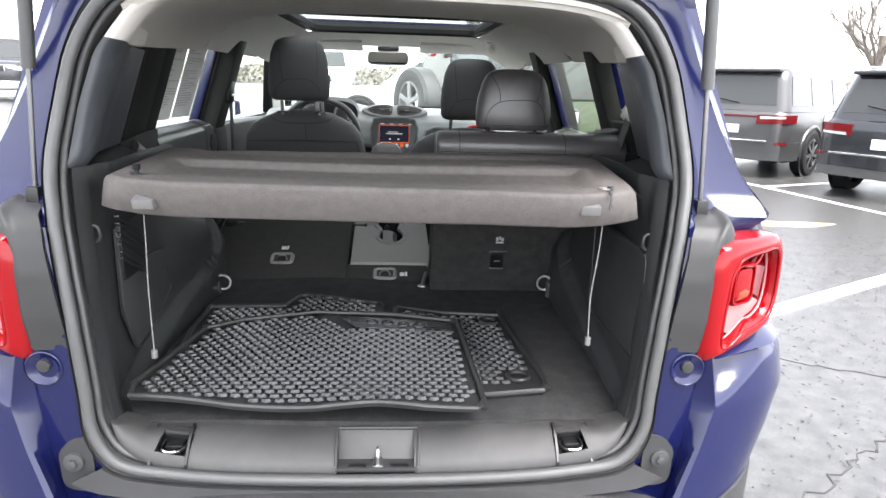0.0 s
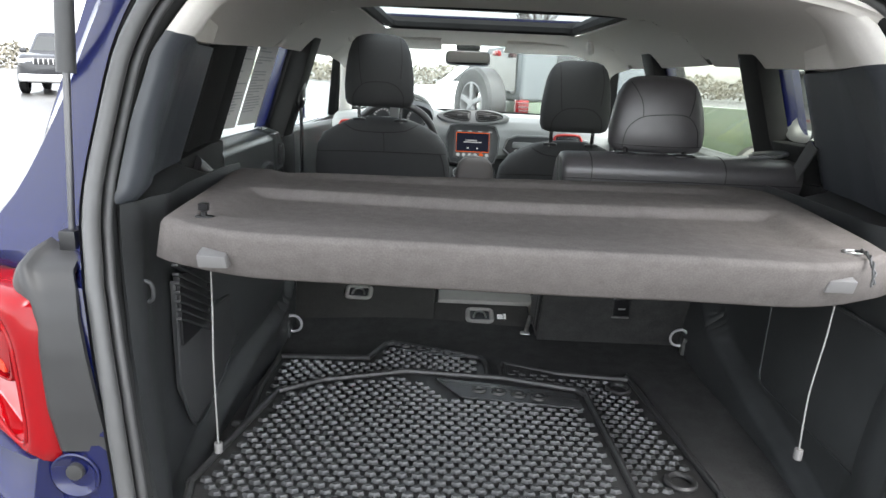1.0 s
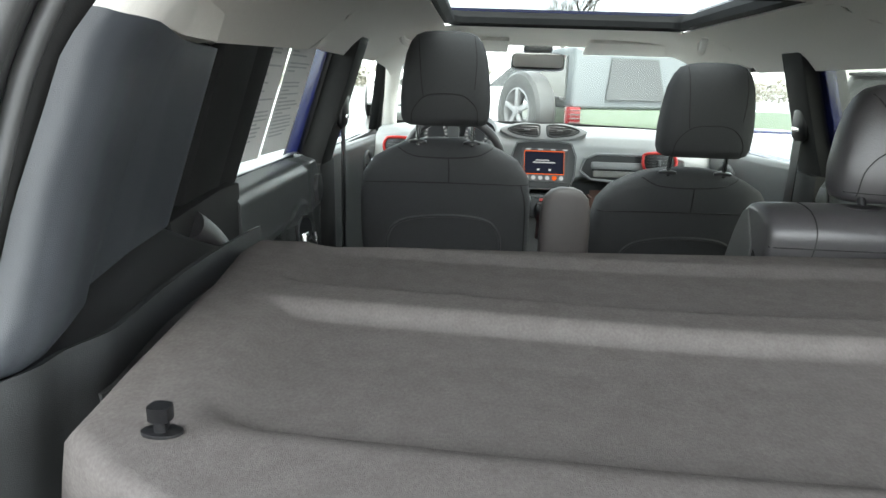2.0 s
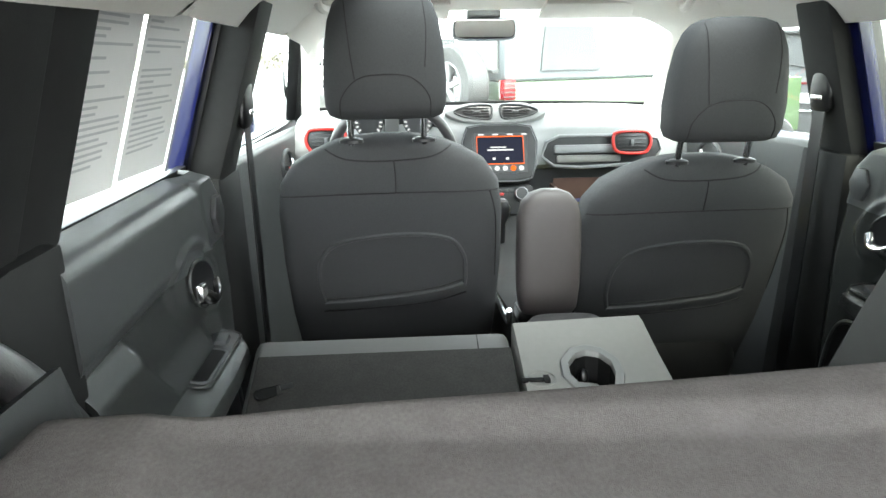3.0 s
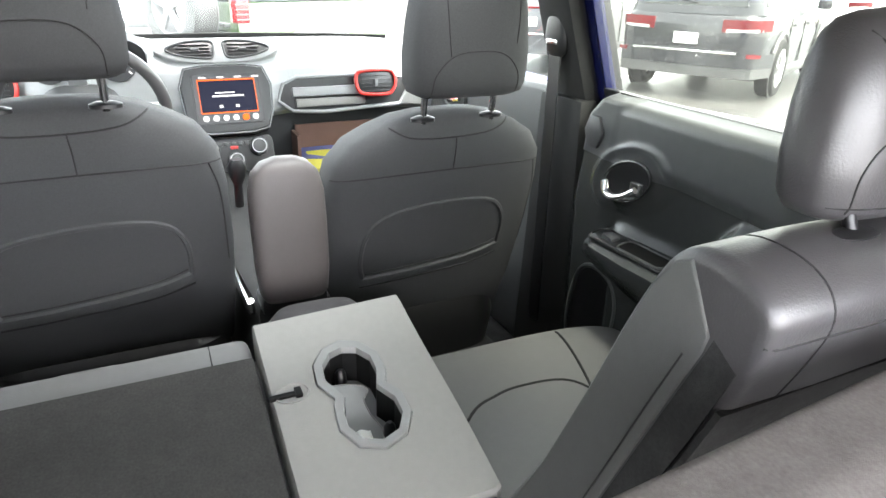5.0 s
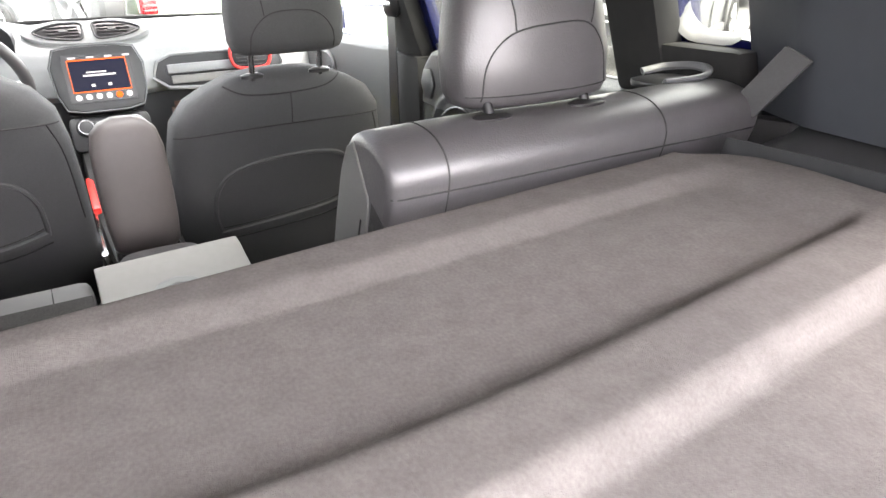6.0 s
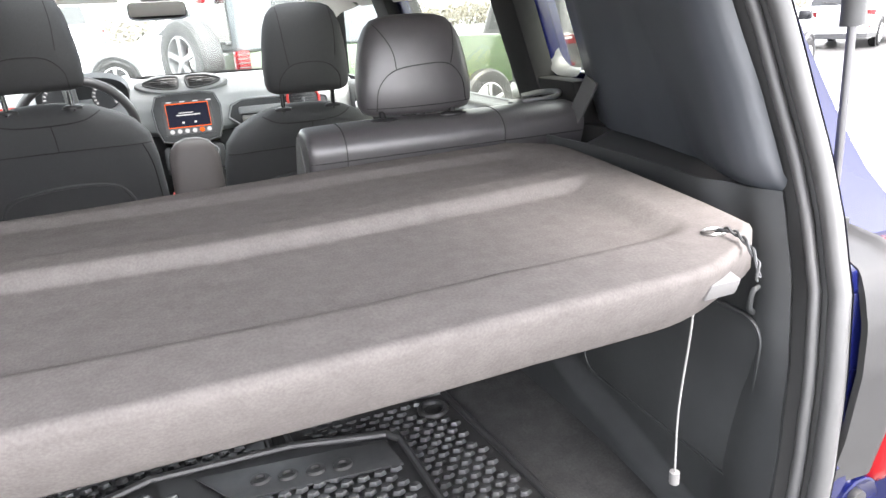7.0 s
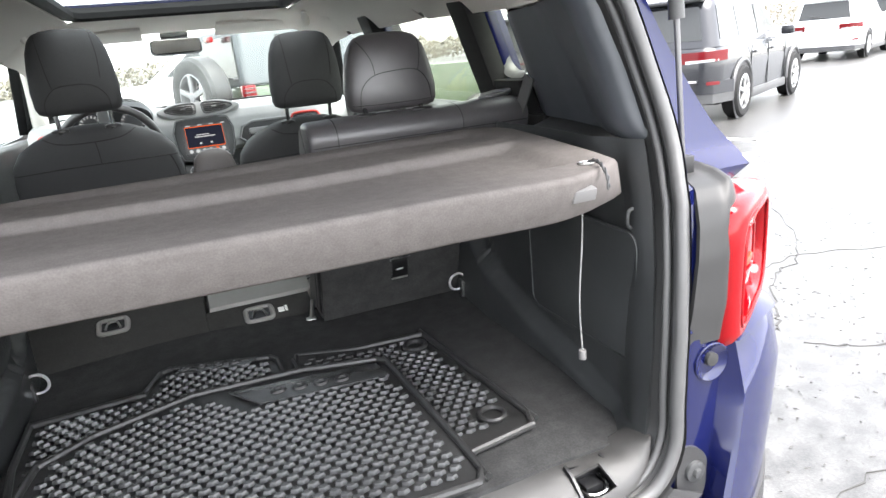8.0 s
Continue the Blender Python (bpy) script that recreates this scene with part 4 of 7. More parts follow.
# cabin floor, sides below the belt
part("cabin_floor", box(-0.76, 0.76, 0.86, 3.0, 0.42, 0.46, 0.005), CARPET, car, "black carpeted cabin floor")
part("bulkhead", box(-0.74, 0.74, 2.9, 2.94, 0.42, 1.2), BLACKPL, car)
for s in (1, -1):
    part("inner_side", box(*sorted((s * 0.79, s * 0.775)), 0.2, 2.95, 0.42, 1.21), BLACKPL, car)
    b1, b2 = WIN[s]
    xin = 0.70 if s > 0 else 0.718
    part("b_pillar_trim", merge(side_plate([(b2 + 0.03, 1.20), (b2 + 0.17, 1.20), (b2 + 0.15, 1.60), (b2 + 0.03, 1.60)], s, 0.045, 0.07, 0.014), prism([(b2 + 0.0, 0.46), (b2 + 0.24, 0.46), (b2 + 0.19, 1.22), (b2 + 0.02, 1.22)], "x", *sorted((s * (xin + 0.03), s * (xin - 0.02))), 0.012)), MATTEPL, car, "dark door pillar trim")
    piv = Vector((s * 0.655, b2 + 0.10, 1.375))
    bl = part("seat_belt", loft([[(piv.x - s * 0.004, piv.y - 0.022, z), (piv.x - s * 0.001, piv.y - 0.022, z), (piv.x - s * 0.001, piv.y + 0.022, z), (piv.x - s * 0.004, piv.y + 0.022, z)] for z in (1.36, 1.2, 1.0, 0.62)]), BLACKPL, car, "black seat belt hanging from the door pillar")
    part("belt_guide", moved(loft([ring(0, 0, a, b, z, 20, 2.6) for z, a, b in ((-0.062, 0.006, 0.024), (-0.052, 0.012, 0.036), (-0.02, 0.017, 0.040), (0.02, 0.018, 0.034), (0.048, 0.014, 0.024), (0.058, 0.007, 0.012))]), Matrix.Translation(piv)), BLACKPL, bl, "black belt guide")
    part("guide_slot", moved(soften(box(-0.006, 0.006, -0.02, 0.02, -0.006, 0.006), 0.003), pose(piv.x - s * 0.012, piv.y, piv.z - 0.03)), CHROME, bl)

    # rear door: moulded panel, arm rest, handle, glass
    hy, hz = (1.385, 1.085) if s > 0 else (1.265, 1.07)

    def door_relief(y, z):
        """How far the trim stands out of its plane."""
        top = step01(1.105, 1.15, z + 0.10 * (b2 - y) * 0.5)
        h = 0.018 * top * (1 - step01(1.215, 1.252, z) * 0.9)
        h = max(h, 0.020 * step01(b2 - 0.13, b2 - 0.085, y + 0.12 * (z - 1.0)))
        edge = min(1.075, 0.965 + max(0.0, b2 - 0.36 - y) * 1.1)
        h = max(h, 0.030 * (1 - step01(edge - 0.02, edge + 0.025, z)) * (1 - step01(b2 - 0.17, b2 - 0.10, y)))
        r = math.hypot((y - hy) / 0.088, (z - hz + 0.25 * (y - hy)) / 0.060)
        k = 1 - step01(0.8, 1.3, r)
        return h * (1 - k) + 0.020 * k + 0.006 * math.exp(-((r - 1.22) / 0.12) ** 2)

    def door_pt(u, v, s=s, b2=b2, xin=xin, up=False):
        zb = 1.118 - 0.05 * (b2 - 0.84) * (1 - u)
        z = zb + (1.252 - zb) * v if up else 0.46 + (zb + 0.004 - 0.46) * v
        y1 = lerp([(0.46, b2 + 0.03), (1.0, b2 + 0.05), (1.2, b2 + 0.02), (1.252, b2 - 0.035)], z)
        y = 0.84 + (y1 - 0.84) * u
        fall = 0.05 * step01(0.94, 1.0, u) + (0.03 * step01(0.9, 1.0, v) if up else 0.0)
        proud = 0.003 if up else 0.0
        return (s * (xin + fall - proud - door_relief(y, z)), y, z)
    door = part("rear_door", thicken(grid(door_pt, 90, 90), 0.008), DOORPL, car, "charcoal moulded rear door trim", sharp=60)
    part("door_shoulder", thicken(grid(lambda u, v: door_pt(u, v, up=True), 90, 30), 0.008), SHOULDERPL, door, "softly padded door shoulder, toned lighter for the light on it", sharp=60)
    part("door_core", box(*sorted((s * (xin + 0.06), s * (xin + 0.045))), 0.84, b2 + 0.02, 0.46, 1.21), BLACKPL, door)
    part("window_pane", side_plate([(b1 - 0.02, 1.215), (b2 + 0.01, 1.215), (b2 + 0.01, 1.60), (b1 - 0.02, 1.60)], s, INS[s] - 0.02, 0.004, 0), TINTED if s > 0 else CLEAR, door, "rear door glass")
    if s > 0:
        wr = random.Random(3)
        wv, wf = [], []
        for k in range(1100):
            y, z, r = wr.uniform(b1, b2 - 0.01), wr.uniform(1.245, 1.58), wr.uniform(0.0003, 0.0008)
            x, n = OX(z) - INS[s] + 0.021, len(wv)
            wv += [(x - 0.001, y - r, z), (x - 0.001, y, z - r * 1.2), (x - 0.001, y + r, z), (x - 0.001, y, z + r), (x + r * 0.8, y, z - r * 0.2)]
            wf += [(n, n + 1, n + 4), (n + 1, n + 2, n + 4), (n + 2, n + 3, n + 4), (n + 3, n, n + 4), (n + 3, n + 2, n + 1, n)]
        drops = bpy.data.meshes.new("water_drops")
        drops.from_pydata(wv, [], wf)
        drops.materials.append(WATER)
        wet = new("water_drops", drops)
        wet.parent = door
        wet.matrix_parent_inverse = (car.matrix_parent_inverse @ car.matrix_basis @ door.matrix_parent_inverse @ door.matrix_basis).inverted()
        tagged(wet, kind="stuff")
    part("door_frame", side_plate([(b2 - 0.004, 1.21), (b2 + 0.032, 1.21), (b2 + 0.028, 1.60), (b2 - 0.004, 1.60)], s, INS[s] - 0.03, 0.03), BLUE, door, "blue painted window frame")
    part("belt_strip", side_plate([(0.86, 1.232), (b2, 1.232), (b2, 1.252), (0.86, 1.252)], s, INS[s] - 0.012, 0.02, 0.004), BLACKPL, door)
    yt, lift, out = (1.465, 0.030, 0.0) if s > 0 else (1.39, 0.008, 0.018)
    g = 0.03
    arm = loft([[(s * (xin + 0.01), y + yt - 1.50, zt - 0.13 * h), (s * (xin + out - d * 0.75), y + yt - 1.50, zt - 0.11 * h), (s * (xin + out - d - 0.008), y + yt - 1.50, zt - 0.035), (s * (xin + out - d - 0.004), y + yt - 1.50, zt - 0.010), (s * (xin + out - d * 0.75), y + yt - 1.50, zt + 0.002), (s * (xin + 0.01), y + yt - 1.50, zt + 0.018)] for y, d, h, zt in ((0.91, 0.008, 1.0, 0.918 + lift + g * 0.58), (0.94, 0.028, 1.0, 0.918 + lift + g * 0.55), (0.99, 0.056, 1.0, 0.918 + lift + g * 0.50), (1.08, 0.084, 1.0, 0.918 + lift + g * 0.41), (1.18, 0.096, 0.92, 0.918 + lift + g * 0.32), (1.32, 0.098, 0.76, 0.918 + lift + g * 0.18), (1.43, 0.090, 0.60, 0.918 + lift + g * 0.07), (1.475, 0.072, 0.50, 0.915 + lift), (1.50, 0.034, 0.42, 0.902 + lift))])
    rest = part("arm_rest", arm, DOORPL, door, "charcoal door arm rest", sharp=50)
    sm = pose(s * (xin + out - 0.052), yt - 0.150, 0.9225 + lift + g * 0.165, 0, -s * 9, 0) @ pose(0, 0, 0, -math.degrees(math.atan(g)), 0, 0) @ pose(0, 0, 0, 0, 0, 90)
    part("switch_panel", moved(prism(rounded(-0.125, 0.115, -0.027, 0.027, 0.022), "z", -0.008, 0.004, 0.002), sm), BLACKPL, rest, "gloss black switch panel")
    part("panel_rim", moved(tube([(a, b, 0.004) for a, b in rounded(-0.125, 0.115, -0.027, 0.027, 0.022)], 0.003, 6, closed=True), sm), DOORPL, rest)
    # no hollow here: a flat black plate paints the shade inside the cup
    part("pull_cup_shade", moved(loft([[(a, b, 0.0062) for a, b in rounded(-0.112, 0.022, -0.021, 0.021, 0.013)], [(a * 0.97, b * 0.93, 0.0048) for a, b in rounded(-0.112, 0.022, -0.021, 0.021, 0.013)]]), sm), CUPBLK, rest, "flat black plate for the dark of the pull cup")
    part("cup_rim", moved(tube([(a, b, 0.006) for a, b in rounded(-0.112, 0.022, -0.021, 0.021, 0.013)], 0.0026, 6, closed=True), sm), PLASTIC, rest)
    part("window_switch", moved(soften(loft([[(0.045, -0.012, 0.003), (0.045, 0.012, 0.003), (0.082, 0.012, 0.003), (0.082, -0.012, 0.003)], [(0.048, -0.010, 0.010), (0.048, 0.010, 0.010), (0.076, 0.010, 0.016), (0.076, -0.010, 0.016)]]), 0.002), sm), PLASTIC, rest, "rocker window switch")
    el = [(0.070 * math.cos(k * math.pi / 14), 0.043 * math.sin(k * math.pi / 14)) for k in range(28)]
    part("handle_bezel", tube([(s * (xin - 0.0255), hy + a, hz + b - 0.25 * a) for a, b in el], 0.0035, 8, closed=True), DOORPL, door)
    part("handle_cup", prism([(hy + a * 0.97, hz + b * 0.97 - 0.25 * a) for a, b in el], "x", *sorted((s * (xin - 0.0255), s * (xin - 0.010)))), BLACKPL, door, "black handle cup")
    part("chrome_lever", merge(tube(spline([(s * (xin - 0.029), hy + 0.061, hz - 0.016), (s * (xin - 0.036), hy + 0.045, hz - 0.034), (s * (xin - 0.042), hy + 0.012, hz - 0.036), (s * (xin - 0.043), hy - 0.022, hz - 0.022), (s * (xin - 0.040), hy - 0.048, hz - 0.004)], 8), 0.0115, 12, flat=0.6), moved(soften(loft([[(-0.017, -0.016, -0.006), (0.016, -0.017, -0.006), (0.016, 0.017, -0.006), (-0.017, 0.016, -0.006)], [(-0.014, -0.012, 0.006), (0.013, -0.013, 0.006), (0.013, 0.013, 0.006), (-0.014, 0.012, 0.006)]]), 0.004), pose(s * (xin - 0.036), hy - 0.043, hz - 0.004, 0, -s * 90, 0))), CHROME, door, "chrome door release lever")
    part("bezel_line", tube([(s * (xin - 0.027), hy + a * 1.03, hz + b * 1.05 - 0.25 * a) for a, b in el[15:27]], 0.0022, 6), CHROME, door, "thin chrome line under the handle cup")
    part("tweeter_pad", moved(prism([(0.033 * math.cos(k * math.pi / 3), 0.042 * math.sin(k * math.pi / 3)) for k in range(6)], "x", -0.006, 0.010, 0.006), pose(s * (xin - 0.024), b2 - 0.045, 1.165)), DARKPL, door, "dark six-sided speaker cap")
    spk = [(p.x, p.y) for p in spline([(a - 0.12 * b, b, 0) for a, b in ((0.034, 0.115), (0.072, 0.070), (0.078, -0.045), (0.050, -0.105), (-0.030, -0.115), (-0.070, -0.065), (-0.076, 0.045), (-0.040, 0.105))], 4, closed=True)]
    part("speaker_grille", prism([(b2 - 0.11 + a, 0.735 + b) for a, b in spk], "x", *sorted((s * (xin - 0.028), s * (xin - 0.015))), 0.005), BLACKPL, door, "black speaker grille")
    part("speaker_rim", tube([(s * (xin - 0.028), b2 - 0.11 + a * 1.04, 0.735 + b * 1.04) for a, b in spk], 0.006, 8, closed=True), SHOULDERPL, door)
    el = [(a * 1.15, b * 1.1) for a, b in el]
    # front door, as far as it shows past the pillar
    fd = part("front_door", prism([(b2 + 0.18, 0.46), (2.8, 0.46), (2.8, 1.2), (b2 + 0.16, 1.235)], "x", *sorted((s * (xin + 0.04), s * (xin - 0.01))), 0.02, 3), FRONTPL, car, "front door trim, toned lighter for the windscreen's light")
    part("chrome_lever", tube(spline([(s * (xin - 0.02), 2.20, 1.12), (s * (xin - 0.03), 2.25, 1.11), (s * (xin - 0.02), 2.30, 1.13)], 6), 0.008, 8), CHROME, fd, "chrome door release lever")
    part("handle_bezel", tube([(s * (xin - 0.012), 2.25 + a, 1.12 + b) for a, b in el], 0.008, 8, closed=True), DARKPL, fd)

# ---- cargo cover ----
cover = thing("cargo_cover", (0, 0.28, 1.2), "brown-grey felt cargo cover with moulded ridges, resting on the boot ledges", "cargo cover")


def cover_half(y):
    return lerp([(-0.1, 0.51), (0.05, 0.505), (0.14, 0.515), (0.34, 0.53), (0.47, 0.548), (0.52, 0.545), (0.55, 0.525), (0.575, 0.49)], y)


def cover_rear(x):
    a = abs(x)
    return -0.022 - 0.022 * (1 - (a / 0.5) ** 2) + 0.075 * max(0.0, (a - 0.34) / 0.175) ** 2.0


def groove_shift(x, y):
    """The rear ridge bows with the rear edge, the front one runs straight."""
    w = step01(0.14, 0.24, y)
    v = step01(0.40, 0.50, y)
    return (0.008 + 0.15 * x * x) * (1 - w) + (0.002 + 0.105 * (math.sqrt(x * x + 0.01) - 0.1)) * (1 - 0.4 * v) * w


def cover_top(x, y):
    prof = [(-0.08, 0.0), (0.022, 0.0), (0.034, -0.004), (0.054, -0.019), (0.19, -0.020), (0.2505, -0.0165), (0.2625, -0.001), (0.267, 0.0), (0.313, 0.0), (0.320, -0.003), (0.332, -0.014), (0.48, -0.011), (0.51, -0.003), (0.60, -0.003)]
    k = 1 - max(0.0, min(1.0, (abs(x) - (0.405 + 0.10 * max(0.0, y))) / 0.038))
    k = k * k * (3 - 2 * k)
    return 1.2395 + lerp(prof, y - groove_shift(x, y)) * k - 0.0015 * math.sin(7 * x) * math.cos(5 * y) - 0.009 * max(0.0, min(1.0, (x - 0.2) / 0.25)) * max(0.0, min(1.0, (0.35 - y) / 0.25))


YS = sorted({round(v, 4) for v in list(np.linspace(0, 1, 111))})


def cover_pt(u, v):
    x = (u * 2 - 1)
    x = math.copysign(abs(x) ** 0.9, x)
    front = 0.553 + 0.035 * x
    y = front + (cover_rear(x * 0.51) - front) * v
    X = x * cover_half(y) - (0.010 * max(0.0, x) ** 3 * step01(0.12, 0.0, y))
    return (X, y, cover_top(X, y))


bm = bmesh.new()
vs = [[bm.verts.new(cover_pt(u / 56, v)) for u in range(57)] for v in YS]
for a, b in zip(vs, vs[1:]):
    for i in range(56):
        bm.faces.new((a[i], a[i + 1], b[i + 1], b[i]))
rim = vs[0] + [r[-1] for r in vs[1:]] + vs[-1][-2::-1] + [r[0] for r in vs[-2:0:-1]]
cx, cy = 0.0, 0.28
prev = rim
for out, back, dz in ((0.006, 0.004, -0.003), (0.011, 0.005, -0.010), (0.017, -0.007, -0.036), (0.024, -0.026, -0.0675), (0.020, -0.030, -0.071), (0.0, -0.040, -0.066)):
    nxt = []
    for v in rim:
        y = v.co.y
        front = y > 0.45
        d = Vector((v.co.x / 0.55, (y - cy) / 0.31, 0))
        n = Vector((math.copysign(abs(d.x) ** 7, d.x), math.copysign(abs(d.y) ** 7, d.y), 0)).normalized()
        k = 0.35 if front else 1.0
        kz = 0.35 if (y > 0.30) else 0.35 + 0.65 * (0.30 - y) / 0.30 if y > 0.0 else 1.0
        nxt.append(bm.verts.new(v.co + Vector((n.x * out, n.y * (back if y < 0.2 else out) * k, dz * kz))))
    m = len(rim)
    for i in range(m):
        bm.faces.new((prev[i], prev[(i + 1) % m], nxt[(i + 1) % m], nxt[i]))
    prev = nxt
bm.faces.new(prev)
part("cover_board", bm, FELT, cover, sharp=70)
for s in (1, -1):
    kx, ky, kz = (0.402, 0.010, 0.006) if s > 0 else (-0.422, 0.010, 0.003)
    part("cord_clip", moved(soften(loft([[(-0.021, 0.030, 1.184), (0.021, 0.030, 1.184), (0.021, 0.020, 1.214), (-0.021, 0.020, 1.214)], [(-0.020, -0.028, 1.183), (0.020, -0.028, 1.183), (0.019, -0.035, 1.202), (-0.019, -0.035, 1.202)]]), 0.004), pose(kx, ky, kz)), CLIPM, cover, "grey plastic cord clip")
    x, y = s * 0.455, 0.066
    low = 0.872 if s < 0 else 0.905
    wob = 0.012 * s if s > 0 else 0.004
    cord = part("lift_cord", tube(spline([(x, y, 1.20), (x - wob * 0.3, y, 1.10), (x - wob, y, 1.0), (x - wob * 0.8, y, low)], 6), 0.0014, 8), CORD, cover, "pale lift cord hanging loose")
    part("cord_end", soften(prism([(x - wob * 0.8 + 0.0065 * math.cos(k * math.pi / 6), y + 0.0065 * math.sin(k * math.pi / 6)) for k in range(12)], "z", low - 0.014, low + 0.003), 0.001), CLIPM, cord)
part("cord_peg", merge(soften(prism([(-0.455 + 0.013 * math.cos(k * math.pi / 8), 0.05 + 0.008 * math.sin(k * math.pi / 8)) for k in range(16)], "z", 1.238, 1.2415), 0.001), loft([ring(-0.455, 0.05, 0.004, 0.004, 1.24, 10), ring(-0.455, 0.05, 0.004, 0.004, 1.248, 10), ring(-0.454, 0.048, 0.007, 0.006, 1.250, 10), ring(-0.453, 0.046, 0.007, 0.006, 1.260, 10)])), BLACKPL, cover, "black cord peg")
eye = part("cord_eyelet", moved(tube([(0.013 * math.cos(k * math.pi / 8), 0.009 * math.sin(k * math.pi / 8), 0) for k in range(16)], 0.0020, 8, closed=True), pose(0.446, 0.040, 1.2325)), STEEL, cover, "bright metal eyelet")
for w in (0.0, math.pi):
    part("cord_strand", tube([(p.x + 0.002 * math.cos(0.8 * k + w), p.y, p.z + 0.002 * math.sin(0.8 * k + w)) for k, p in enumerate(spline([(0.448, 0.042, 1.230), (0.449, 0.028, 1.238), (0.447, 0.010, 1.238), (0.441, -0.010, 1.233), (0.437, -0.026, 1.220), (0.435, -0.030, 1.206)], 5))], 0.0016, 6), DARKPL, eye, "twisted dark cord over the edge")

# ---- rubber mats ----


def rubber_mat(label, outline, z0, slope, pitch, keep, bars, turn=0.0, lift=None):
    """A moulded mat: base, raised rim, hexagon treads inside keep(x, y), and a badge plate with raised bars."""
    z = lambda x, y: z0 + slope * y + (lift(x, y) if lift else 0.0)
    o = [(p.x, p.y) for p in spline([(x, y, 0) for x, y in outline], 5, closed=True)]
    c = (sum(p[0] for p in o) / len(o), sum(p[1] for p in o) / len(o))
    t = thing("floor_mat", (c[0], c[1], z0), label, "car mat", "rubber mats in the boot")
    bm = bmesh.new()
    # base from nested rings, so that it can bend
    prev = None
    for k, dz in ((0.99, -0.008), (1.0, -0.004), (1.0, 0.0), (0.985, 0.0), (0.8, 0.0), (0.6, 0.0), (0.4, 0.0), (0.2, 0.0), (0.03, 0.0)):
        rg = [bm.verts.new((c[0] + (x - c[0]) * k, c[1] + (y - c[1]) * k, z(c[0] + (x - c[0]) * k, c[1] + (y - c[1]) * k) + dz)) for x, y in o]
        if prev:
            for i in range(len(rg)):
                j = (i + 1) % len(rg)
                bm.faces.new((prev[i], prev[j], rg[j], rg[i]))
        prev = rg
    bm.faces.new(prev)
    part("mat_base", bm, RUBBER, t)
    part("mat_rim", tube([(x, y, z(x, y) + 0.004) for x, y in o], 0.0066, 8, closed=True), RUBBER, t, "raised rubber rim")
    me_v, me_f = [], []
    xs = [p[0] for p in o]
    ys = [p[1] for p in o]
    row = 0
    yy = min(ys)
    while yy < max(ys):
        xx = min(xs) + (pitch * 0.5 if row % 2 else 0)
        while xx < max(xs):
            if inside(xx, yy, o, 0.022) and keep(xx, yy):
                b = len(me_v)
                zz = z(xx, yy) + 0.003
                chev = [(0.40, 0.10), (0.22, 0.24), (-0.22, 0.24), (-0.40, 0.10), (-0.40, -0.12), (0.0, -0.27), (0.40, -0.12)]
                me_v += [(xx + a * pitch, yy + d * pitch, zz - 0.001) for a, d in chev]
                me_v += [(xx + a * pitch * 0.74, yy + (d + 0.03) * pitch * 0.66, zz + 0.0052) for a, d in chev]
                me_f += [tuple(b + 7 + i for i in range(7))] + [(b + i, b + (i + 1) % 7, b + 7 + (i + 1) % 7, b + 7 + i) for i in range(7)]
            xx += pitch
        yy += pitch * 0.66
        row += 1
    me = bpy.data.meshes.new("tread")
    me.from_pydata(me_v, [], me_f)
    me.materials.append(TREAD)
    ob = new("tread", me)
    ob.parent = t
    ob.matrix_parent_inverse = t.matrix_basis.inverted()
    tagged(ob, kind="stuff")
    if bars:
        poly, letters = bars
        zc = z(*poly[0]) + 0.004
        plate = part("badge_plate", prism(poly, "z", zc, zc + 0.004, 0.001), TREAD, t, "smooth raised badge plate")
        for x, y, w, h in letters:
            part("badge_shape", loft([[(x + w / 2 + w * 0.55 * k2 * math.cos(a), y + h / 2 + h * 0.62 * k2 * math.sin(a), zq) for a in [q * math.pi / 8 for q in range(16)]] for k2, zq in ((1.0, zc + 0.003), (0.9, zc + 0.009), (0.5, zc + 0.009), (0.4, zc + 0.0045))]), RUBBER, plate)
    return t


def inside(x, y, poly, margin):
    hit = False
    n = len(poly)
    for i in range(n):
        (x1, y1), (x2, y2) = poly[i], poly[(i + 1) % n]
        if (y1 > y) != (y2 > y) and x < (x2 - x1) * (y - y1) / (y2 - y1) + x1:
            hit = not hit
        dx, dy = x2 - x1, y2 - y1
        L = dx * dx + dy * dy
        k = max(0, min(1, ((x - x1) * dx + (y - y1) * dy) / L)) if L else 0
        if (x - x1 - k * dx) ** 2 + (y - y1 - k * dy) ** 2 < margin * margin:
            return False
    return hit


def corner_pts(pts, r=0.012):
    """Doubles the corners, so that the smoothed outline keeps them."""
    out = []
    n = len(pts)
    for i, p in enumerate(pts):
        a, b, c2 = Vector(pts[i - 1]), Vector(p), Vector(pts[(i + 1) % n])
        out += [tuple(b + (a - b).normalized() * r), tuple(b), tuple(b + (c2 - b).normalized() * r)]
    return out


matB = rubber_mat("black ribbed rubber mat half hidden under another mat", corner_pts([(0.06, 0.12), (0.205, 0.10), (0.372, 0.125), (0.385, 0.16), (0.337, 0.585), (0.17, 0.60), (0.04, 0.64), (0.03, 0.60)]), 0.748, 0.018, 0.0265, lambda x, y: math.hypot(x - 0.298, y - 0.535) > 0.035 and math.hypot(x - 0.325, y - 0.19) > 0.04 and y > 0.155, None)
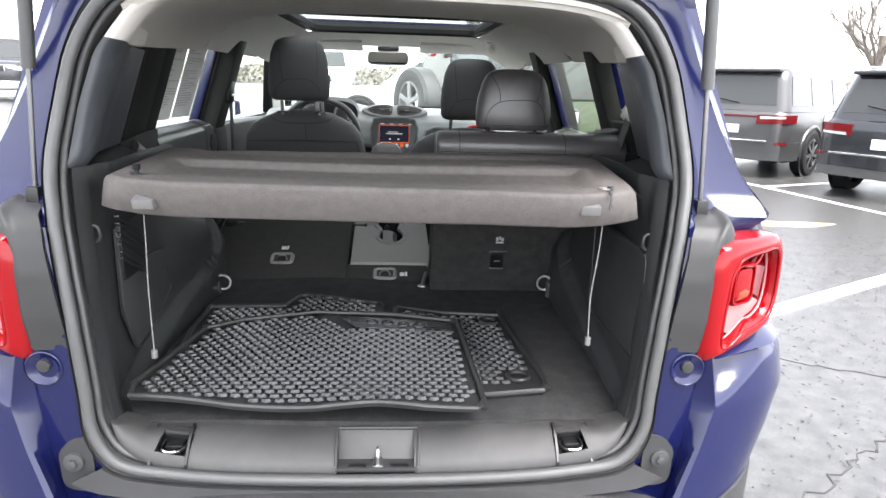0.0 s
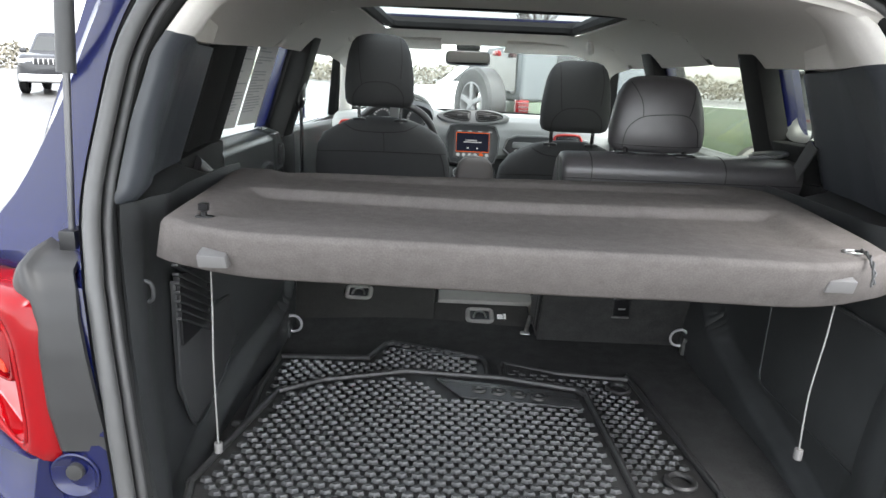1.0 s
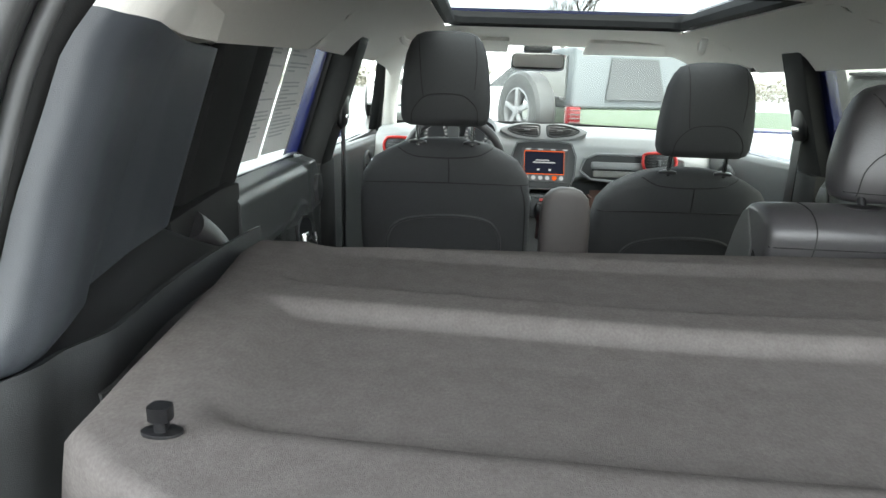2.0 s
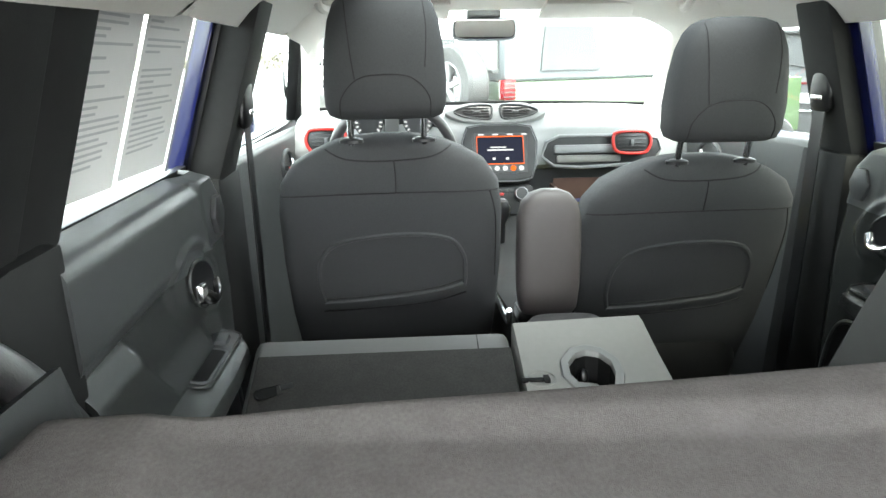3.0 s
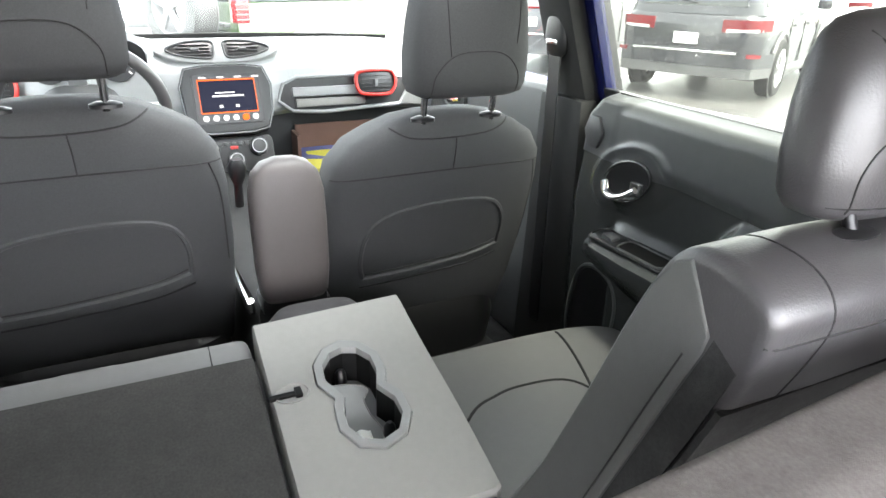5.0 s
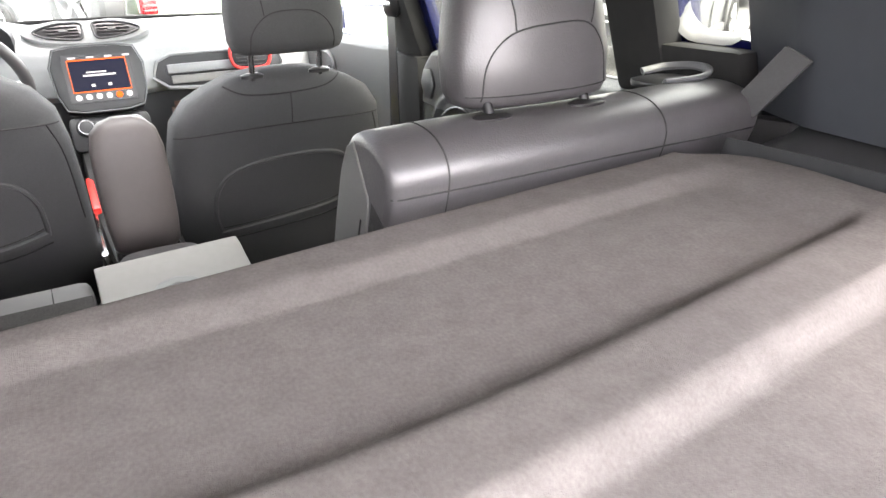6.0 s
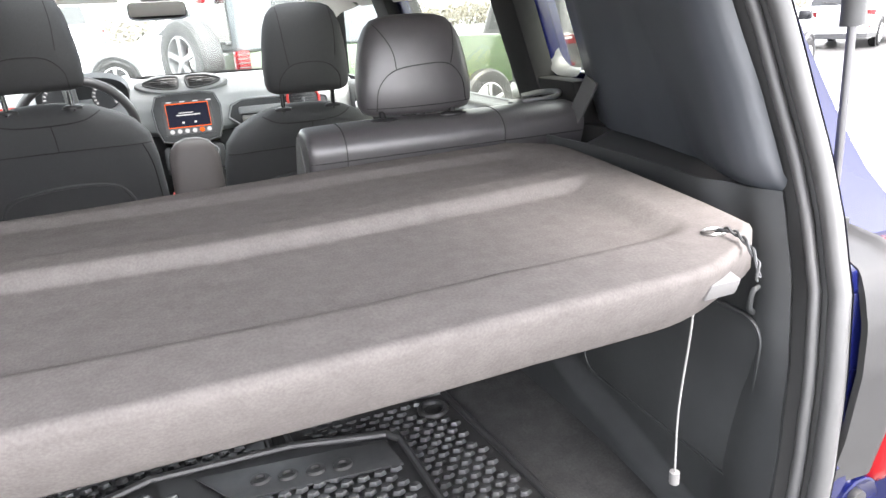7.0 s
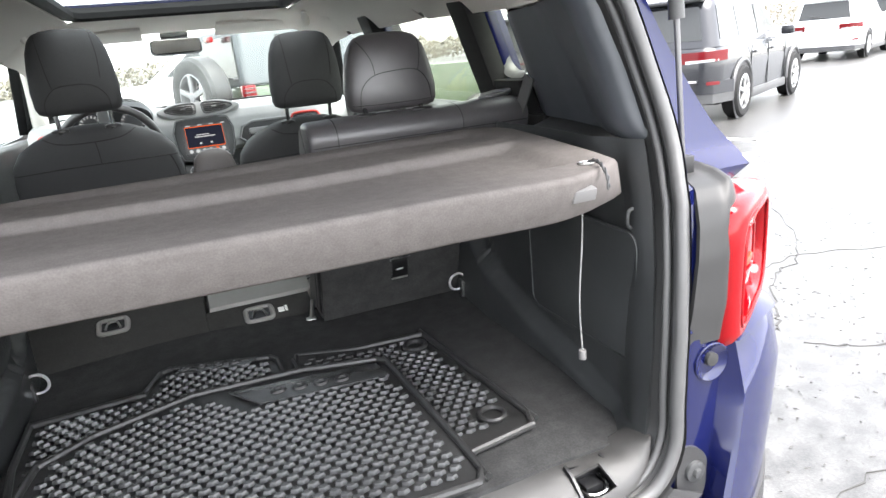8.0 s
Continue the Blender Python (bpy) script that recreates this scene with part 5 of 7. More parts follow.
for x, y in ((0.298, 0.535), (0.325, 0.19)):
    zz = 0.748 + 0.018 * y
    part("grommet", moved(tube([(0.024 * math.cos(k * math.pi / 10), 0.024 * math.sin(k * math.pi / 10), 0) for k in range(20)], 0.006, 8, closed=True), pose(x, y, zz + 0.006)), RUBBER, matB, "round fixing grommet")
rubber_mat("black ribbed rubber mat with a raised tab lying under another mat", corner_pts([(-0.49, 0.30), (-0.505, 0.45), (-0.500, 0.60), (-0.29, 0.612), (-0.255, 0.695), (-0.235, 0.705), (-0.02, 0.640), (-0.005, 0.615), (0.0, 0.45), (-0.02, 0.30)]), 0.760, 0.022, 0.0265, lambda x, y: not (y > 0.655 - 0.2 * (x + 0.1) * 0 and x > -0.25 and y > 0.668 - 0.30 * (x + 0.2)), ([(-0.225, 0.668), (-0.075, 0.628), (-0.045, 0.645), (-0.23, 0.697)], [(-0.215 + 0.035 * k, 0.672 - 0.010 * k, 0.024, 0.014) for k in range(4)]))
rubber_mat("black ribbed rubber mat lying on top of two others", corner_pts([(-0.50, 0.035), (-0.30, 0.004), (-0.12, -0.008), (0.0, 0.0), (0.10, -0.012), (0.205, -0.006), (0.222, 0.02), (0.202, 0.44), (0.185, 0.463), (0.03, 0.505), (-0.19, 0.52), (-0.37, 0.46), (-0.455, 0.40), (-0.515, 0.09)]), 0.783, 0.010, 0.0265, lambda x, y: not (y > 0.395 - 0.0 * x and x > -0.10 + (y - 0.395) * -0.9), ([(-0.07, 0.405), (0.185, 0.375), (0.178, 0.445), (-0.125, 0.487)], [(-0.045 + 0.042 * k, 0.425 - 0.008 * k, 0.030, 0.022) for k in range(4)]), lift=lambda x, y: 0.006 * math.sin((x + 0.1) * 14) * max(0, 0.08 - y) * 12 - 0.022 * max(0.0, (x + 0.1)) * 0)

# ---- rear seats ----
FZ = lambda y: 0.775 + 0.36 * (y - 0.88)
fold = thing("folded_rear_seat", (-0.25, 1.05, 0.7), "wide rear bench back folded forward, black carpeted", "car seat", "rear seats")


def slab(x0, x1, y0, y1, lift0, lift1, bevel, seg=3):
    return soften(loft([[(x0, y0, FZ(y0) + lift0), (x1, y0, FZ(y0) + lift0), (x1, y0, FZ(y0) + lift1), (x0, y0, FZ(y0) + lift1)], [(x0, y1, FZ(y1) + lift0), (x1, y1, FZ(y1) + lift0), (x1, y1, FZ(y1) + lift1), (x0, y1, FZ(y1) + lift1)]]), bevel, seg)


part("seat_back", merge(slab(-0.625, -0.137, 0.835, 1.325, -0.14, -0.004, 0.02), slab(-0.137, 0.137, 0.835, 0.955, -0.14, -0.004, 0.015), slab(-0.137, 0.137, 0.95, 1.325, -0.14, -0.05, 0.015)), CUSHION, fold, "grey vinyl front of the folded back")
part("back_carpet", merge(slab(-0.612, -0.139, 0.838, 1.270, -0.006, 0.004, 0.003), slab(-0.139, 0.134, 0.838, 0.955, -0.006, 0.004, 0.003)), SEATCARPET, fold, "black carpeted seat back")
# arm rest panel with a figure-eight cup well
def eight(r1, r2, waist, n=4):
    """A figure of eight with flat facets: two ten-sided rings joined at a waist, each edge divided in n."""
    a = [(-0.002 + r1 * math.cos(radians(k)), 1.2015 + r1 * math.sin(radians(k))) for k in (-14, 22, 58, 90, 122, 158, 194)]
    b = [(0.009 + r2 * math.cos(radians(k)), 1.120 + r2 * math.sin(radians(k))) for k in (158, 194, 230, 270, 310, 346, 382)]
    p = a + [(0.003 - waist, 1.157)] + b + [(0.003 + waist, 1.165)]
    return [(p[i][0] + (p[(i + 1) % len(p)][0] - p[i][0]) * k / n, p[i][1] + (p[(i + 1) % len(p)][1] - p[i][1]) * k / n) for i in range(len(p)) for k in range(n)]


well = eight(0.0425, 0.0440, 0.027)
wide = eight(0.0585, 0.0590, 0.043)
mid_y, mid_x = 1.162, 0.004


def panel_edge(x, y, k=1.0):
    """The panel's outline in the direction of a point from its middle; it widens towards the rear."""
    dx, dy = x - mid_x, y - mid_y
    side = 0.120 + 0.09 * (1.335 - y) if dx > 0 else 0.133
    f = min(side / abs(dx) if abs(dx) > 1e-6 else 9, ((0.160 + 0.07 * (x + 0.13)) if dy > 0 else 0.203) / abs(dy) if abs(dy) > 1e-6 else 9)
    return (mid_x + dx * f * k, mid_y + dy * f * k)


L = lambda pts, h: [(x, y, FZ(y) + h) for x, y in pts]
Z = lambda pts, k: [(mid_x + (x - mid_x) * k, mid_y + (y - mid_y) * k) for x, y in pts]
rays = [(mid_x + 0.1 * math.cos(radians(a)), mid_y + 0.1 * math.sin(radians(a))) for a in range(0, 360, 3)]
round_out = []
for x, y in rays:
    best = None
    for p, q in zip(wide, wide[1:] + wide[:1]):
        dx, dy, ex, ey = x - mid_x, y - mid_y, q[0] - p[0], q[1] - p[1]
        det = dx * ey - dy * ex
        if abs(det) > 1e-12:
            t = ((p[0] - mid_x) * ey - (p[1] - mid_y) * ex) / det
            k = ((p[0] - mid_x) * dy - (p[1] - mid_y) * dx) / det
            if t > 0 and -1e-9 <= k <= 1 + 1e-9 and (best is None or t > best):
                best = t
    round_out.append((mid_x + (x - mid_x) * best, mid_y + (y - mid_y) * best))
arm = part("arm_rest_panel", loft([L([panel_edge(*p) for p in rays], -0.05), L([panel_edge(*p) for p in rays], 0.004), L([panel_edge(*p, 0.985) for p in rays], 0.009), L(Z(round_out, 1.05), 0.009), L(Z(round_out, 1.015), 0.0085), L(Z(round_out, 0.99), 0.004)], cap=False), PALELEA, fold, "pale grey folded centre arm rest", sharp=30)
part("cup_rim", loft([L(Z(wide, 1.0), 0.003), L(Z(wide, 0.99), 0.0115), L(Z(wide, 0.97), 0.0125), L(Z(well, 1.02), 0.0115), L(well, 0.009), L(Z(well, 0.985), 0.002)], cap=False), CUPRIM, arm, "grey faceted cup holder rim", sharp=24)
part("cup_well", loft([L(well, 0.004), L(Z(well, 0.95), -0.07)], cap=False), CUPBLK, arm, "black double cup holder", sharp=24)
part("cup_floor", loft([L(Z(well, 0.96), h) for h in (-0.058, -0.052)]), CUPBLK, arm)
for x, y in ((-0.010, 1.228), (0.034, 1.118)):
    part("cup_grip", pad([(FZ(y) - 0.054, x, y, 0.007, 0.007), (FZ(y) - 0.034, x, y, 0.010, 0.010), (FZ(y) - 0.020, x, y, 0.009, 0.009), (FZ(y) - 0.013, x, y, 0.004, 0.004)], 14, 2.2), BLACKPL, arm, "glossy black cup grip")
INSERT = [(1.216, -0.030), (1.2075, 0.004), (1.203, 0.020), (1.197, 0.026), (1.188, 0.020), (1.179, 0.0125), (1.165, 0.0125), (1.1515, 0.0145), (1.140, 0.021), (1.129, 0.027), (1.1135, 0.023), (1.095, 0.016), (1.078, 0.010)]
insert_z = lambda x, y: FZ(y) - 0.026 - 5.0 * (x + 0.005) ** 2 - 0.010 * step01(1.16, 1.10, y)


def insert_pt(u, v):
    k = v * (len(INSERT) - 1)
    y = lerp([(i, p[0]) for i, p in enumerate(INSERT)], k)
    x1 = lerp([(i, p[1]) for i, p in enumerate(INSERT)], k)
    x = -0.046 + (x1 + 0.046) * u
    return (x, y, insert_z(x, y))


part("cup_insert", thicken(grid(insert_pt, 14, 36), 0.002), CUPRIM, arm, "smooth grey insert in the cup holder", sharp=60)
part("insert_edge", tube([insert_pt(1.0, k / 36) for k in range(37)], 0.0013, 6), PALELEA, arm)
part("paper_slip", thicken(grid(lambda u, v: (-0.018 + 0.024 * u + 0.008 * v * (1 - u), 1.128 - 0.040 * v, insert_z(-0.018 + 0.024 * u, 1.128 - 0.040 * v) + 0.004 + 0.003 * math.sin(5 * u + 3 * v)), 10, 10), 0.001), PAPER, arm, "white paper slip in the cup holder")
part("release_tab", loft([[(-0.098 + 0.029 * k * math.cos(a * math.pi / 12), 1.185 + 0.018 * k * math.sin(a * math.pi / 12), FZ(1.185 + 0.018 * k * math.sin(a * math.pi / 12)) + h) for a in range(24)] for k, h in ((1.0, 0.006), (0.96, 0.0115), (0.86, 0.0115), (0.80, 0.0095), (0.3, 0.0095))]), PALELEA, arm, "moulded surround of the release strap")
part("release_strap", merge(soften(box(-0.134, -0.092, 1.178, 1.187, FZ(1.183) + 0.006, FZ(1.183) + 0.013), 0.002), soften(box(-0.094, -0.083, 1.174, 1.194, FZ(1.184) + 0.006, FZ(1.184) + 0.014), 0.002)), CUPBLK, arm, "black release strap")
for (x, y), tagx in (((-0.364, 0.982), 0.0), ((-0.008, 0.905), 0.062)):
    m = pose(x, y, FZ(y) + 0.003, 19.8, 0, 0)
    lt = part("tether_anchor", moved(merge(tube([(a, b, 0.002) for a, b in rounded(-0.034, 0.034, -0.026, 0.026, 0.012)], 0.007, 8, closed=True)), m), PALELEA, fold, "grey child seat anchor frame")
    part("anchor_well", moved(prism(rounded(-0.03, 0.03, -0.022, 0.022, 0.008), "z", -0.002, 0.003), m), BLACKPL, lt)
    part("anchor_wire", moved(tube(spline([(-0.018, -0.012, 0.004), (-0.01, 0.008, 0.008), (0.01, 0.008, 0.008), (0.018, -0.012, 0.004)], 5), 0.003, 6), m), STEEL, lt)
    part("anchor_symbol", moved(merge(box(-0.012, 0.004, -0.01, 0.008, 0, 0.0015), box(0.006, 0.013, -0.01, 0.012, 0, 0.0015)), pose(x + tagx, y if tagx else y + 0.062, FZ(y if tagx else y + 0.062) + 0.004, 19.8, 0, 0)), PAPER, fold)
part("seat_release", moved(loft([[(x * k, y * k, h) for x, y in rounded(-0.038, 0.036, -0.011, 0.011, 0.0105, 4)] for k, h in ((1.06, -0.002), (1.06, 0.0015), (1.0, 0.002), (0.95, 0.0005), (0.5, 0.0005))]), pose(-0.566, 1.190, FZ(1.190) + 0.0035, 19.8, 0, 24)), CUPBLK, fold, "black release recess")
part("release_lever", moved(soften(box(0.004, 0.028, -0.006, 0.006, 0, 0.004), 0.0015), pose(-0.564, 1.192, FZ(1.192) + 0.004, 19.8, 0, 24)), BLACKPL, fold, "glossy black release lever")
part("top_seams", tube([(-0.20, 1.272, FZ(1.272) - 0.0035), (-0.20, 1.300, FZ(1.300) - 0.0045), (-0.20, 1.316, FZ(1.316) - 0.006)], 0.0012, 6), THREAD, fold)
part("seat_hinge", merge(soften(box(0.10, 0.128, 0.815, 0.84, 0.75, 0.775), 0.006), tube([(0.115, 0.83, 0.77), (0.13, 0.86, 0.81)], 0.006, 8)), STEEL, fold, "steel seat hinge")
part("folded_head_rest", pad([(0.84, -0.38, 1.33, 0.10, 0.05), (0.855, -0.38, 1.335, 0.105, 0.06), (0.885, -0.38, 1.34, 0.08, 0.05), (0.893, -0.38, 1.34, 0.05, 0.03)]), LEATHER, fold)
part("folded_head_rest", pad([(0.89, -0.01, 1.35, 0.085, 0.04), (0.91, -0.01, 1.355, 0.09, 0.05), (0.93, -0.01, 1.36, 0.07, 0.04), (0.935, -0.01, 1.36, 0.04, 0.02)]), LEATHER, fold)

# upright part of the bench
up = thing("upright_rear_seat", (0.40, 0.8, 0.75), "narrow upright rear seat back in dark leather with its head rest", "car seat", "rear seats")


def seat_side(z):
    """Rear and front face of the upright back at a height."""
    k = (z - 0.76) / 0.53
    return 0.80 - 0.195 * k, 0.965 - 0.250 * k


SEAT_YZ = [(0.800, 0.770), (0.720, 0.966), (0.660, 1.125), (0.628, 1.205), (0.616, 1.245), (0.622, 1.268), (0.642, 1.283), (0.672, 1.289), (0.700, 1.287), (0.722, 1.274), (0.742, 1.243), (0.768, 1.188), (0.804, 1.098), (0.872, 0.938), (0.952, 0.790), (0.945, 0.765), (0.90, 0.760), (0.83, 0.760)]


def seat_ring(x, inset):
    P = spline([(0, y, z) for y, z in SEAT_YZ], 4, closed=True)
    out = []
    for k, p in enumerate(P):
        t = (P[(k + 1) % len(P)] - P[k - 1]).normalized()
        out.append((x, p.y - t.z * inset, p.z + t.y * inset))
    return out


up_back = part("seat_back", loft([seat_ring(x, g) for x, g in ((0.1412, -0.014), (0.1425, -0.007), (0.147, -0.002), (0.155, 0.0), (0.25, 0.002), (0.41, 0.0), (0.58, 0.002), (0.672, 0.0), (0.680, -0.003), (0.685, -0.012))]), LEATHER, up, "dark leather seat back")
# darker carpet than on the folded back: the cover's shadow is in the colour
part("back_carpet", thicken(grid(lambda u, v: (0.14 + 0.535 * u, seat_side(0.775 + 0.39 * v)[0] - 0.004, 0.775 + 0.39 * v), 8, 8), 0.006), CARPET, up, "black carpet on the seat's back")
for x in (0.205, 0.505):
    seam(up, up_back, [(x, 0.56, 1.232), (x, 0.57, 1.25), (x, 0.60, 1.27), (x, 0.63, 1.31), (x, 0.70, 1.33), (x, 0.75, 1.33)], (0, 0.45, -0.9), 0.0011, k=8)
seam(up, up_back, [(0.138 + 0.545 * k / 10, 0.57, 1.236) for k in range(11)], (0, 1, 0), 0.0011)
side = part("side_panel", prism([(0.836, 0.785), (0.944, 0.785), (0.866, 0.938), (0.798, 1.096), (0.762, 1.185), (0.737, 1.240), (0.716, 1.270), (0.698, 1.278), (0.668, 1.222), (0.672, 1.205), (0.705, 1.122), (0.740, 1.031)], "x", 0.1392, 0.146, 0.0035, 3), SIDEVINYL, up, "matt grey side of the seat back")
part("side_carpet", prism([(0.806, 0.785), (0.834, 0.785), (0.738, 1.031), (0.703, 1.122), (0.670, 1.205), (0.664, 1.222), (0.638, 1.205), (0.667, 1.12), (0.727, 0.966)], "x", 0.1408, 0.146, 0.001), CARPET, up, "black carpet folded round the seat's edge")
part("side_seam", tube([(0.1390, 0.848, 0.790), (0.1390, 0.754, 1.031), (0.1390, 0.719, 1.122), (0.1390, 0.690, 1.195)], 0.0011, 6), THREAD, side)
hx = 0.366


def headrest(parent, cx, cy, z0, z1, wid, dep, cloth, lean=0.0, taper=0.8, square=3.6):
    h = z1 - z0
    rows = [(0.0, 0.80, 0.62), (0.03, 0.93, 0.85), (0.10, 0.985, 0.98), (0.3, 1.0, 1.0), (0.55, 0.99, 1.0), (0.75, 0.95, 0.93), (0.88, 0.86, 0.82), (0.95, 0.74, 0.66), (0.985, 0.55, 0.45), (1.0, 0.28, 0.22)]
    return part("head_rest", loft([ring(cx, cy + lean * k * h, wid * a * (1 - (1 - taper) * max(0, k - 0.3) * 0.8), dep * b, z0 + h * k, 36, square) for k, a, b in rows]), cloth, parent, "padded head rest", sharp=60)


hr = headrest(up, hx, 0.706, 1.294, 1.466, 0.110, 0.047, LEATHER, lean=0.10, taper=0.74, square=2.7)
for pts in ([(hx - 0.075, 0.6, 1.455), (hx - 0.05, 0.6, 1.41), (hx - 0.045, 0.6, 1.375)], [(hx + 0.075, 0.6, 1.455), (hx + 0.07, 0.6, 1.41), (hx + 0.06, 0.6, 1.378)], [(hx - 0.085, 0.6, 1.305), (hx - 0.078, 0.6, 1.345), (hx - 0.05, 0.6, 1.372), (hx, 0.6, 1.38), (hx + 0.055, 0.6, 1.378), (hx + 0.082, 0.6, 1.35), (hx + 0.088, 0.6, 1.31)], [(hx - 0.10, 0.6, 1.31), (hx, 0.6, 1.309), (hx + 0.10, 0.6, 1.31)]):
    seam(hr, hr, pts, (0, 1, 0), 0.0010)
for x in (0.29, 0.425):
    part("post_collar", loft([ring(x, 0.668, 0.026, 0.013, 1.281, 20, 2.4), ring(x, 0.668, 0.026, 0.013, 1.290, 20, 2.4), ring(x, 0.668, 0.018, 0.009, 1.293, 20, 2.4)]), BLACKPL, up, "flat black post collar")
    part("post", tube([(x, 0.672, 1.29), (x, 0.69, 1.33)], 0.006, 10), BLACKPL, up)
guide = part("belt_guide", prism(rounded(0.585, 0.672, 0.690, 0.775, 0.03), "z", 1.278, 1.287, 0.003), BLACKPL, up, "black belt guide plate")
part("guide_rim", tube(spline([(0.588, 0.70, 1.290), (0.640, 0.688, 1.293), (0.674, 0.700, 1.298), (0.684, 0.735, 1.300), (0.670, 0.772, 1.296), (0.635, 0.785, 1.290)], 6), 0.0065, 8, flat=0.7), PLASTIC, guide, "grey rim of the belt guide")
tilt = pose(0.347, 0.743, 0.889, 19.7, 0, 0)
well = part("anchor_well", moved(prism(rounded(-0.021, 0.021, -0.030, 0.030, 0.006), "y", -0.001, 0.004), tilt), BLACKPL, up, "black tether anchor well")
part("well_lip", moved(tube(spline([(-0.026, 0, 0.026), (-0.021, -0.002, 0.032), (0.0, -0.003, 0.033), (0.027, -0.002, 0.033)], 5), 0.0022, 6), tilt), PLASTIC, well)
part("well_edge", moved(soften(box(-0.023, 0.022, -0.004, 0.002, -0.034, -0.030), 0.001), tilt), CLIPM, well)
part("anchor_wire", moved(tube([(-0.010, -0.003, -0.004), (0.008, -0.003, -0.003)], 0.0022, 6), tilt), STEEL, well)
part("anchor_symbol", moved(merge(box(-0.012, -0.004, -0.001, 0.001, -0.004, 0.009), box(-0.002, 0.004, -0.001, 0.001, 0.0, 0.012), box(0.005, 0.012, -0.001, 0.001, -0.004, 0.007), box(-0.012, 0.012, -0.001, 0.001, -0.013, -0.007)), pose(0.348, 0.716, 0.960, 19.7, 0, 0)), PRINT, up)
belt2 = thing("rear_seat_belt", (0.66, 0.45, 1.25), "grey rear seat belt running up beside the window", "seat belt")
part("webbing", loft([[(x - 0.002, y - 0.018, z - 0.006), (x + 0.002, y - 0.018, z - 0.006), (x + 0.002, y + 0.018, z + 0.008), (x - 0.002, y + 0.018, z + 0.008)] for x, y, z in ((0.672, 0.80, 1.205), (0.668, 0.70, 1.215), (0.664, 0.63, 1.258), (0.658, 0.565, 1.335))]), BELTM, belt2)

part("side_bolster", tube(spline([(-0.705, 0.655, 1.225), (-0.690, 0.685, 1.195), (-0.672, 0.725, 1.13), (-0.66, 0.765, 1.03), (-0.655, 0.80, 0.85)], 6), 0.030, 14, flat=0.7), LEATHER, car, "dark padded bolster beside the folded seat")
cush = thing("rear_seat_cushion", (0, 1.15, 0.6), "dark grey vinyl rear bench cushion", "car seat", "rear seats")
cu = part("cushion", loft([ring(0.0, 1.14, 0.66 * k, 0.235 * j, z, 48, 7) for z, k, j in ((0.52, 0.96, 0.9), (0.60, 0.99, 0.98), (0.70, 1.0, 1.0), (0.755, 0.995, 0.985), (0.775, 0.975, 0.94), (0.782, 0.92, 0.85))]), CUSHION, cush)
for pts in ([(0.14, 1.10, 0.9), (0.211, 1.167, 0.9), (0.26, 1.187, 0.9), (0.309, 1.197, 0.9), (0.388, 1.19, 0.9), (0.428, 1.163, 0.9), (0.445, 1.10, 0.9), (0.45, 1.0, 0.9)], [(0.497, 1.34, 0.9), (0.490, 1.29, 0.9), (0.468, 1.213, 0.9), (0.441, 1.139, 0.9)]):
    seam(cush, cu, pts, (0, 0, -1), 0.0030)
part("seat_riser", box(-0.64, 0.64, 0.92, 1.30, 0.46, 0.54, 0.02), BLACKPL, cush)

# ---- front seats ----


